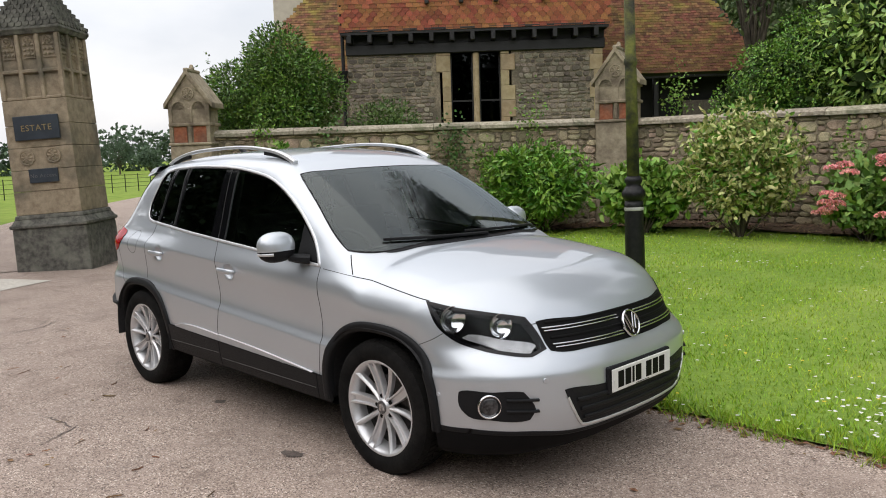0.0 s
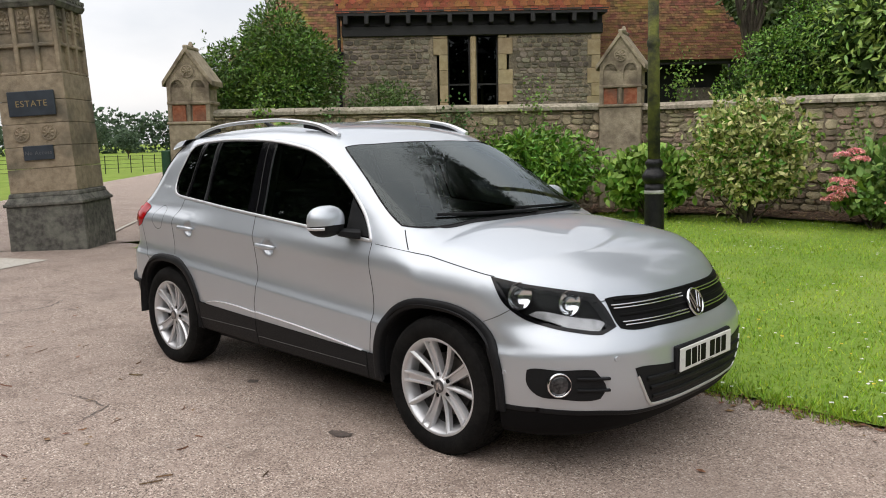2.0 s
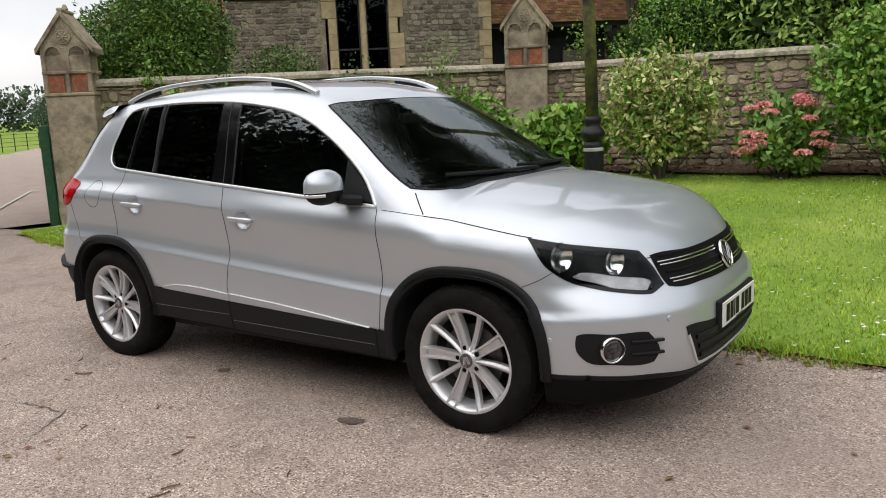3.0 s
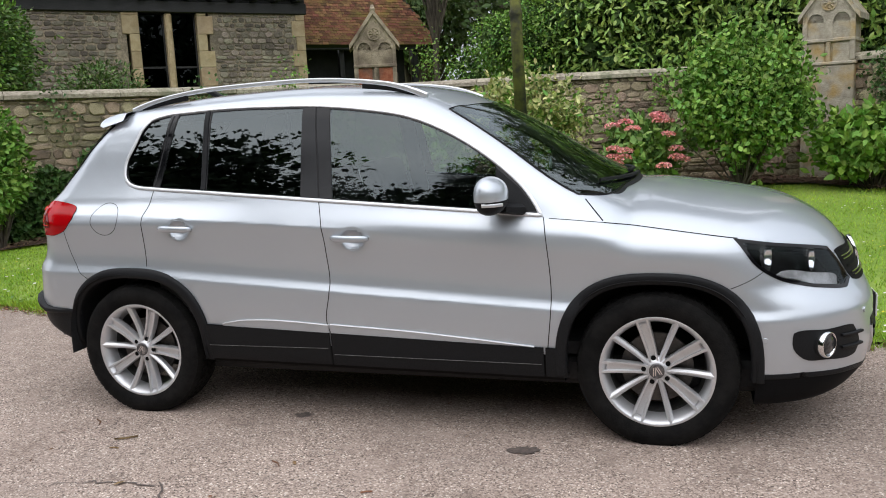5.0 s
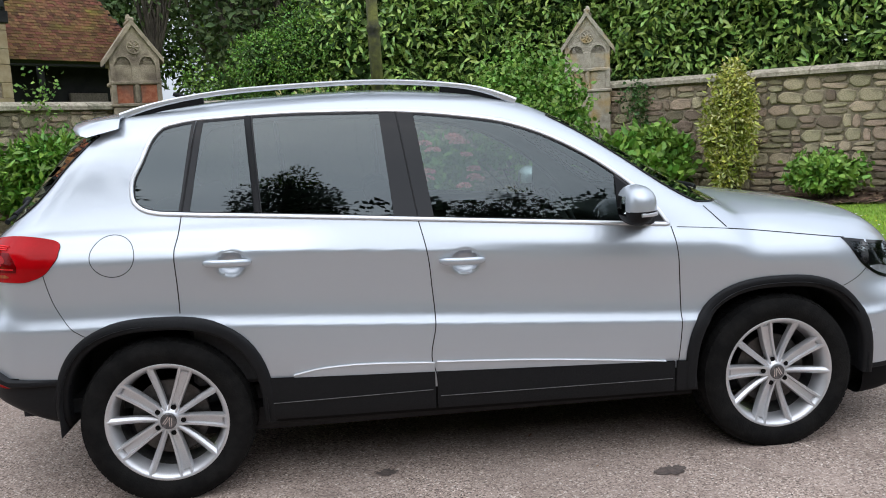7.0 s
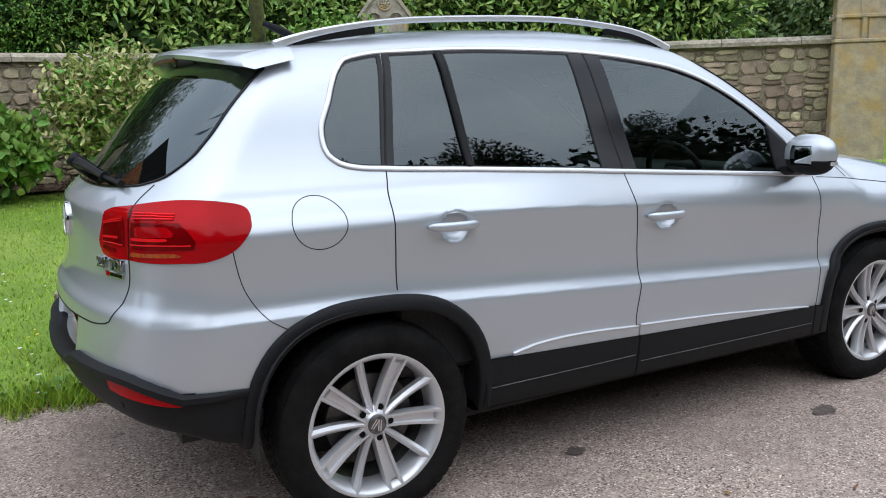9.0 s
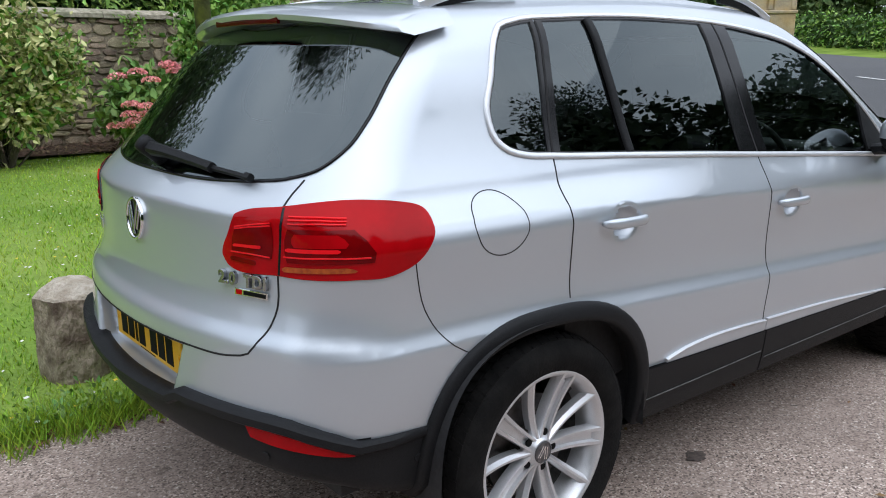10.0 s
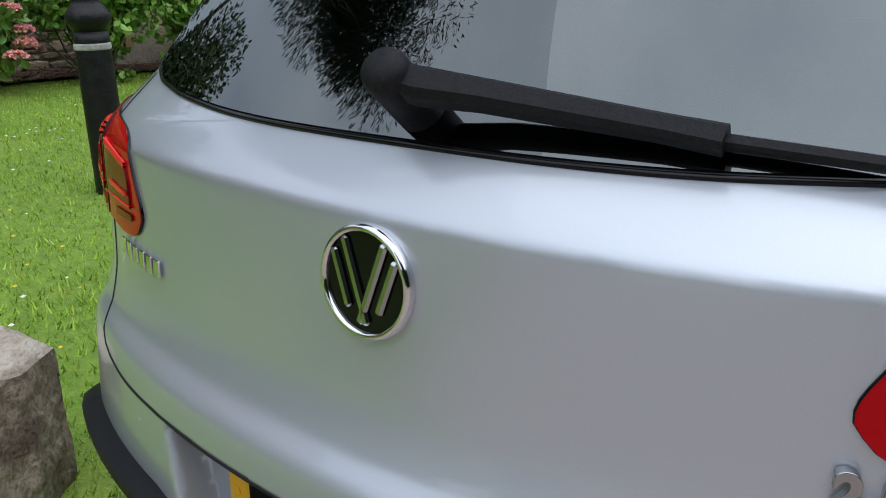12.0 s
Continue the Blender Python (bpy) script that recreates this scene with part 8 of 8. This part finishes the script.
# ---- lawn detail ----
def grass_field():
    rng = np.random.default_rng(77)
    n = 150000
    u = rng.random(n)
    x = -8.2 + 16.8 * u
    fy = lawn_edge(x)
    by = np.where(x < B.x, A.y + (x - A.x) * (B.y - A.y) / (B.x - A.x), np.where(x > C.x, C.y + (x - C.x) * (D.y - C.y) / (D.x - C.x), B.y)) - 0.75
    y = fy + (by - fy) * rng.random(n) ** 1.35
    ok = y > fy
    x, y = x[ok], y[ok]
    edge = np.exp(-(y - lawn_edge(x)) / 0.12)
    patchy = np.array([noise.noise((a * 1.3, b * 1.3, 0.2)) for a, b in zip(x[::1], y[::1])])
    h = (0.022 + 0.02 * rng.random(len(x)) + 0.018 * np.clip(patchy, -0.5, 1) + 0.05 * edge * rng.random(len(x)))
    a = rng.uniform(0, 2 * math.pi, len(x))
    w = 0.0035 + 0.003 * rng.random(len(x))
    lean = rng.uniform(0.2, 0.9, len(x)) * h
    b = rng.uniform(0, 2 * math.pi, len(x))
    z = land(x, y) + 0.02
    dx, dy = np.cos(a) * w, np.sin(a) * w
    V = np.stack([np.stack([x - dx, y - dy, z], -1), np.stack([x + dx, y + dy, z], -1), np.stack([x + np.cos(b) * lean, y + np.sin(b) * lean, z + h], -1)], 1).reshape(-1, 3)
    F = np.arange(len(V)).reshape(-1, 3)
    ob = new("grass", quads_mesh("grass", V, F, M_BLADE))
    tagged(ob, "short mown grass blades of the lawn", "grass", kind="stuff")
    for nm, m, cnt, r, s, lab in (("daisies", M_DAISY, 900, 0.011, 5, "scattered small white daisies in the lawn"), ("buttercups", M_BUTTER, 420, 0.010, 6, "scattered yellow buttercups in the lawn")):
        rg = np.random.default_rng(s)
        i = rg.choice(len(x), cnt * 3, replace=False)
        i = i[(patchy[i] + rg.normal(0, 0.25, len(i)) > (0.1 if s == 5 else -0.05))][:cnt]
        V, F = [], []
        for j in i:
            k = len(V)
            hh = z[j] + 0.045
            rr = r * rg.uniform(0.7, 1.3)
            for q in range(6):
                V.append((x[j] + rr * math.cos(q * 1.047), y[j] + rr * math.sin(q * 1.047), hh + 0.004 * (q % 2)))
            F.append(tuple(range(k, k + 6)))
        tagged(new(nm, mesh_of(nm, V, F, m)), lab, "flowers", kind="stuff")
    # a clump of white flowers at the lawn's edge
    rg = np.random.default_rng(9)
    V, F = [], []
    for _ in range(170):
        px, py = rg.normal(3.15, 0.22), rg.normal(1.35, 0.2)
        hh = float(land(px, py)) + rg.uniform(0.05, 0.16)
        k = len(V)
        for q in range(5):
            V.append((px + 0.013 * math.cos(q * 1.257), py + 0.013 * math.sin(q * 1.257), hh + rg.uniform(-0.004, 0.004)))
        F.append(tuple(range(k, k + 5)))
    tagged(new("white_flowers", mesh_of("white_flowers", V, F, M_DAISY)), "clump of small white flowers at the lawn edge", "flowers", kind="stuff")


grass_field()


def mulch():
    """Bark chips and dry stalks over the planting bed."""
    rg = np.random.default_rng(17)
    V = []
    for _ in range(5200):
        u = rg.random()
        b = Vector(lawn_back(u))
        p = b.lerp(Vector((0, 2.2)), rg.uniform(0.0, 0.135))
        z = float(land(p.x, p.y)) + 0.065 + 0.02 * rg.random()
        a, l, w = rg.uniform(0, 6.28), rg.uniform(0.015, 0.06), rg.uniform(0.006, 0.016)
        c, s = math.cos(a), math.sin(a)
        t = rg.uniform(-0.012, 0.03)
        V += [(p.x - c * l - s * w, p.y - s * l + c * w, z), (p.x - c * l + s * w, p.y - s * l - c * w, z), (p.x + c * l + s * w, p.y + s * l - c * w, z + t), (p.x + c * l - s * w, p.y + s * l + c * w, z + t)]
    m = mk("bark_chip", (0.06, 0.035, 0.02), (0.26, 0.17, 0.10), scale=30, rough=0.9, island=0.5)
    tagged(new("bark_mulch", quads_mesh("bark_mulch", np.array(V), np.arange(len(V)).reshape(-1, 4), m)), "brown bark chips and dry stalks on the bed", "mulch", kind="stuff")


mulch()


def edge_tufts():
    """Longer uneven grass and weeds that hang over the lawn's edge."""
    rg = np.random.default_rng(91)
    V = []
    for _ in range(900):
        cx = rg.uniform(-7.6, 6.6) if rg.random() < 0.7 else rg.normal(-1.9, 0.5)
        cy = float(lawn_edge(cx)) + rg.normal(0.03, 0.06)
        tall = rg.uniform(0.03, 0.085) * (1.5 if abs(cx + 1.9) < 0.6 else 1.0)
        for _ in range(int(rg.integers(10, 26))):
            x, y = cx + rg.normal(0, 0.03), cy + rg.normal(0, 0.03)
            z, h, a, b = float(land(x, y)) + 0.004, tall * rg.uniform(0.5, 1.3), rg.uniform(0, 6.28), rg.uniform(0, 6.28)
            w, l = rg.uniform(0.002, 0.0045), h * rg.uniform(0.2, 0.9)
            V += [(x - w * math.cos(a), y - w * math.sin(a), z), (x + w * math.cos(a), y + w * math.sin(a), z), (x + l * math.cos(b), y + l * math.sin(b), z + h)]
    tagged(new("edge_grass", quads_mesh("edge_grass", np.array(V), np.arange(len(V)).reshape(-1, 3), M_BLADE)), "longer uneven grass along the lawn edge", "grass", kind="stuff")
    n = 900
    x = np.where(rg.random(n) < 0.55, rg.normal(-1.85, 0.42, n), rg.uniform(-7, 5, n))
    y = lawn_edge(x) + np.abs(rg.normal(0.06, 0.1, n))
    P = np.stack([x, y, land(x, y) + rg.uniform(0.02, 0.08, n)], -1)
    U, F = leaf_soup(P, np.tile([[0, -0.2, 1.0]], (n, 1)), 0.035, 0.022, rg, 0.8, False)
    tagged(new("weeds", quads_mesh("weeds", U, F, M_HYDLEAF)), "low broad-leaved weeds at the lawn edge", "weeds", kind="stuff")


edge_tufts()


# ---- stump post ----
def stump():
    x, y = -1.93, 1.44
    ob = empty("post_stump", Matrix.Translation((x, y, float(land(x, y)) - 0.05)) @ Matrix.Rotation(radians(20), 4, "Z"), "squat weathered stone bollard stump at the lawn edge", "bollard")
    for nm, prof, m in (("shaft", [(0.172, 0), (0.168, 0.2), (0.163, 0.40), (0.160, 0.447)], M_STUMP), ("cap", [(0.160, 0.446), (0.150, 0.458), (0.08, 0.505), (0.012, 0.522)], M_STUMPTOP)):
        bm = lathe(prof, 7)
        bmesh.ops.subdivide_edges(bm, edges=bm.edges[:], cuts=5, use_grid_fill=True)
        for v in bm.verts:
            v.co += noise.noise_vector(v.co * 6) * 0.010 + noise.noise_vector(v.co * 24) * 0.006
        part(nm, bm, m, ob)


stump()
# fallen leaves and stains on the drive
rgl = np.random.default_rng(15)
M_LITTER = mk("dead_leaf", (0.09, 0.04, 0.018), (0.30, 0.17, 0.08), scale=30, rough=0.8, island=0.4)
V, F = [], []
for _ in range(520):
    px = rgl.uniform(-6, 4.5)
    py = rgl.uniform(-3.4, 0.8) if rgl.random() < 0.3 else float(lawn_edge(px)) - abs(rgl.normal(0, 0.09))
    if -2.2 < px < 2.3 and -0.9 < py < 0.9 and rgl.random() < 0.8 and py < 0.6:
        continue
    a, s = rgl.uniform(0, 6.28), rgl.uniform(0.010, 0.034)
    z = float(land(px, py)) + 0.006
    k = len(V)
    V += [(px + s * math.cos(a), py + s * math.sin(a), z), (px + s * 0.5 * math.cos(a + 1.6), py + s * 0.5 * math.sin(a + 1.6), z + 0.006), (px - s * math.cos(a), py - s * math.sin(a), z + 0.003), (px - s * 0.5 * math.cos(a + 1.6), py - s * 0.5 * math.sin(a + 1.6), z + 0.002)]
    F.append((k, k + 1, k + 2, k + 3))
# brown litter and a thin soil line along the lawn's edge
for _ in range(2600):
    px = rgl.uniform(-7.5, 6.5)
    py = float(lawn_edge(px)) + rgl.normal(-0.015, 0.05)
    a, s = rgl.uniform(0, 6.28), rgl.uniform(0.006, 0.02)
    z = float(land(px, py)) + 0.008 + 0.02 * rgl.random()
    k = len(V)
    V += [(px + s * math.cos(a), py + s * math.sin(a), z), (px + s * 0.45 * math.cos(a + 1.6), py + s * 0.45 * math.sin(a + 1.6), z + 0.008), (px - s * math.cos(a), py - s * math.sin(a), z + 0.003), (px - s * 0.45 * math.cos(a + 1.6), py - s * 0.45 * math.sin(a + 1.6), z + 0.002)]
    F.append((k, k + 1, k + 2, k + 3))
tagged(new("leaf_litter", mesh_of("leaf_litter", V, F, M_LITTER)), "dry brown leaves scattered on the drive", "leaf litter", kind="stuff")
M_STAIN = mk("oil_stain", (0.07, 0.055, 0.048), (0.14, 0.11, 0.095), scale=40, rough=0.7, bump=0.3)
for px, py, r in ((0.742, -1.037, 0.075), (-0.428, -0.80, 0.055)):
    vs = []
    for a in np.linspace(0, 2 * math.pi, 44, endpoint=False):
        q = r * (0.85 + 0.45 * noise.noise((px + math.cos(a) * 1.2, math.sin(a) * 1.2, 2)) + 0.35 * noise.noise((math.cos(a) * 4, py + math.sin(a) * 4, 5)))
        vs.append((px + q * math.cos(a), py + 0.7 * q * math.sin(a), 0.004))
    tagged(new("oil_stain", mesh_of("oil_stain", vs, [tuple(range(44))], M_STAIN)), "dark oily stain on the tarmac", "stain", "stains on the drive", "structure")


def crack(points, width, label, seed):
    """A ragged dark crack in the tarmac along a few points."""
    rg = np.random.default_rng(seed)
    line = [np.array(points[0], float)]
    for p, q in zip(points[:-1], points[1:]):
        p, q = np.array(p, float), np.array(q, float)
        k = max(3, int(np.linalg.norm(q - p) / 0.035))
        for i in range(1, k + 1):
            line.append(p + (q - p) * i / k + rg.normal(0, 0.012, 2))
    V, F = [], []
    for i, c in enumerate(line):
        d = line[min(i + 1, len(line) - 1)] - line[max(i - 1, 0)]
        nrm = np.array([-d[1], d[0]]) / (np.linalg.norm(d) + 1e-9)
        w = width * rg.uniform(0.3, 1.0) * math.sin(math.pi * (i + 0.6) / (len(line) + 0.2))
        for sgn in (-1, 1):
            x, y = c + nrm * w * sgn
            V.append((x, y, float(land(x, y)) + 0.004))
    for i in range(len(line) - 1):
        F.append((2 * i, 2 * i + 1, 2 * i + 3, 2 * i + 2))
    tagged(new("tarmac_crack", mesh_of("tarmac_crack", V, F, M_STAIN)), label, "crack", "cracks in the drive", "structure")


crack([(-1.37, -1.20), (-1.35, -1.08), (-1.38, -0.95)], 0.005, "short ragged crack in the tarmac", 1)
crack([(-0.46, -2.06), (-0.54, -1.85), (-0.68, -1.64), (-1.02, -1.70), (-1.32, -1.82)], 0.007, "long ragged crack in the tarmac", 2)
crack([(-4.35, -1.05), (-4.25, -0.85), (-4.3, -0.6), (-4.6, -0.3)], 0.012, "ragged crack in the tarmac", 3)


# twigs and curled leaves dropped on the drive
def twigs():
    rg = np.random.default_rng(29)
    V, F = [], []
    for _ in range(70):
        x, y = rg.uniform(-3.2, 4.2), rg.uniform(-3.2, -0.95)
        a, l, w = rg.uniform(0, 6.28), rg.uniform(0.02, 0.07), rg.uniform(0.0015, 0.004)
        z = float(land(x, y)) + 0.004
        c, t = math.cos(a), math.sin(a)
        k = len(V)
        b = rg.uniform(-0.4, 0.4) * l
        for f, off in ((-1, 0), (0, b), (1, 0)):
            cx, cy = x + c * l * f - t * off, y + t * l * f + c * off
            V += [(cx - t * w, cy + c * w, z), (cx + t * w, cy - c * w, z), (cx, cy, z + 2 * w)]
        for i in (0, 3):
            F += [(k + i, k + i + 2, k + i + 5, k + i + 3), (k + i + 2, k + i + 1, k + i + 4, k + i + 5)]
    tagged(new("twigs", mesh_of("twigs", V, F, M_LITTER)), "small dry twigs and stalks on the tarmac", "leaf litter", kind="stuff")


twigs()


# ---- masonry and tiles, piece by piece ----
def stone_shape(seed, n=9):
    """A rough stone of unit width and height, its face towards -y."""
    rng = random.Random(seed)
    ring = []
    for i in range(n):
        a = 2 * math.pi * i / n + rng.uniform(-0.15, 0.15)
        c, s = math.cos(a), math.sin(a)
        k = (abs(c) ** 6 + abs(s) ** 6) ** (-1 / 6)
        ring.append((0.5 * c * k * rng.uniform(0.86, 1.06), 0.5 * s * k * rng.uniform(0.86, 1.06)))
    V = [(x, 0.6, z) for x, z in ring] + [(x, -0.25, z) for x, z in ring] + [(x * 0.86 + rng.uniform(-.03, .03), -0.8 - rng.uniform(0, 0.2), z * 0.84) for x, z in ring] + [(rng.uniform(-.08, .08), -1.0, rng.uniform(-.08, .08))]
    F = []
    for i in range(n):
        j = (i + 1) % n
        F += [(i, j, n + j, n + i), (n + i, n + j, 2 * n + j, 2 * n + i), (2 * n + i, 2 * n + j, 3 * n)]
    return V, F


SHAPES = [stone_shape(s) for s in range(8)]


def courses(length, z0, z1, hmin, hmax, wmin, wmax, seed, gap=0.014):
    """A rough coursed layout of stones: x, z, width, height."""
    rng = random.Random(seed)
    out = []
    z = z0
    while z < z1 - 0.03:
        h = rng.uniform(hmin, hmax)
        if z + h > z1 - hmin * 0.5:
            h = z1 - z
        x = -rng.uniform(0, wmax * 0.5)
        while x < length:
            w = rng.uniform(wmin, wmax)
            a, b = max(x, 0), min(x + w, length)
            if b - a > 0.05:
                if h > hmin * 1.6 and rng.random() < 0.35:
                    k = rng.uniform(0.4, 0.6)
                    out.append(((a + b) / 2, z + h * k / 2, b - a - gap, h * k - gap))
                    out.append(((a + b) / 2, z + h * (1 + k) / 2, b - a - gap, h * (1 - k) - gap))
                else:
                    out.append(((a + b) / 2 + 0, z + h / 2 + rng.uniform(-.01, .01), b - a - gap, h - gap + rng.uniform(-.01, .012)))
            x += w
        z += h
    return out


def lay(parent, stones, depth, m_one, m_rest, seed, near=None, cap=290, name="stone", y=0.03):
    rng = random.Random(seed)
    meshes = [mesh_of(name, v, f, m_one, False) for v, f in SHAPES]
    order = sorted(stones, key=near) if near else stones
    for x, z, w, h in order[:cap]:
        ob = new(name, rng.choice(meshes))
        ob.parent = parent
        ob.matrix_local = Matrix.Translation((x, y, z)) @ Matrix.Rotation(rng.uniform(-0.09, 0.09), 4, "Y") @ Matrix.Diagonal((w, depth * rng.uniform(0.7, 1.5), h, 1))
    V, F = [], []
    for x, z, w, h in order[cap:]:
        sv, sf = rng.choice(SHAPES)
        k, d = len(V), depth * rng.uniform(0.7, 1.5)
        V += [(x + p[0] * w, y + p[1] * d, z + p[2] * h) for p in sv]
        F += [tuple(i + k for i in f) for f in sf]
    if V:
        ob = part("further_" + name + "_work", mesh_of(name, V, F, m_rest), m_rest, parent)
        ob["kind"] = "stuff"


for i, (w, length) in enumerate(WALLS):
    st = courses(length, -0.1 if i == 0 else 0.1, 1.93, 0.075, 0.19, 0.09, 0.34, 100 + i, 0.010)
    lay(w, st, 0.028, M_STONE, M_STONE_J, 200 + i, near=lambda s: abs(s[0] - length / 2) - 2 * s[1])

hs = [s for s in courses(6.08, 1.75, 3.88, 0.07, 0.14, 0.09, 0.24, 300) if not (2.1 < s[0] + s[2] / 2 and s[0] - s[2] / 2 < 4.0) and s[0] + s[2] / 2 < 5.84]
lay(LODGE, hs, 0.022, M_HSTONE, M_HSTONE_J, 301, near=lambda s: -s[1], y=0.02)


def tile_shape(kind):
    """A roof tile hanging down from its nib: unit width, unit length along -z, thin."""
    if kind == "plain":
        o = [(-0.49, 0), (0.49, 0), (0.49, -1), (-0.49, -1)]
    else:
        o = [(-0.49, 0), (0.49, 0), (0.49, -0.72), (0.30, -0.80), (0.22, -0.95), (0, -1.03), (-0.22, -0.95), (-0.30, -0.80), (-0.49, -0.72)]
    n = len(o)
    V = [(x, -1 - 0.9 * -z, z) for x, z in o] + [(x, 0 - 0.9 * -z, z) for x, z in o]
    F = [tuple(range(n))[::-1], tuple(range(n, 2 * n))] + [(i, (i + 1) % n, n + (i + 1) % n, n + i) for i in range(n)]
    return V, F


def tile_rows(parent, frame_m, width, rows, tw, expo, m_one, m_rest, seed, kinds, cap, name, skip=None, thick=0.016):
    """Rows of tiles on a plane: frame_m carries x along the row, z up the slope, -y outward."""
    rng = random.Random(seed)
    shapes = {k: tile_shape(k) for k in set(kinds)}
    meshes = {k: mesh_of(name, *shapes[k], m_one) for k in shapes}
    done, V, F = 0, [], []
    for r in range(rows):
        k = kinds[r % len(kinds)]
        x = -tw / 2 if r % 2 else 0.0
        while x < width:
            a = x + tw / 2
            z = (r + 1.35) * expo
            if 0.02 < a < width - 0.02 and not (skip and skip(a, z)):
                m = frame_m @ Matrix.Translation((a, rng.uniform(-0.004, 0.002), z + rng.uniform(-0.006, 0.006))) @ Matrix.Rotation(rng.uniform(-0.02, 0.02), 4, "Y") @ Matrix.Diagonal((tw * 0.985, thick, expo * 1.5, 1))
                if done < cap:
                    ob = new(name, meshes[k])
                    ob.parent = parent
                    ob.matrix_local = m
                    done += 1
                else:
                    j = len(V)
                    V += [tuple(m @ Vector(p)) for p in shapes[k][0]]
                    F += [tuple(i + j for i in f) for f in shapes[k][1]]
            x += tw
    if V:
        ob = part("further_" + name + "_work", mesh_of(name, V, F, m_rest), m_rest, parent)
        ob["kind"] = "stuff"


tile_rows(LODGE, Matrix.Translation((-0.14, -0.33, 4.42)), 6.36, 16, 0.168, 0.105, M_TILEHUNG, M_TILEHUNG_J, 400, ["plain", "plain", "club", "club", "club"], 290, "hung_tile")
slope = math.atan2(2.7, 3.5)
tile_rows(LODGE, Matrix.Translation((5.9, 2.44, 3.46)) @ Matrix.Rotation(-slope, 4, "X"), 5.05, 34, 0.17, 0.1, M_ROOFTILE, M_ROOFTILE_J, 401, ["plain"], 290, "roof_tile", skip=lambda a, z: a > 5.05 - z * 0.33)
tile_rows(LODGE, Matrix.Translation((-3.3, 2.54, 3.62)) @ Matrix.Rotation(-slope, 4, "X"), 3.3, 34, 0.17, 0.1, M_ROOFTILE, M_ROOFTILE_J, 402, ["plain"], 0, "roof_tile", skip=lambda a, z: a < z * 0.52)
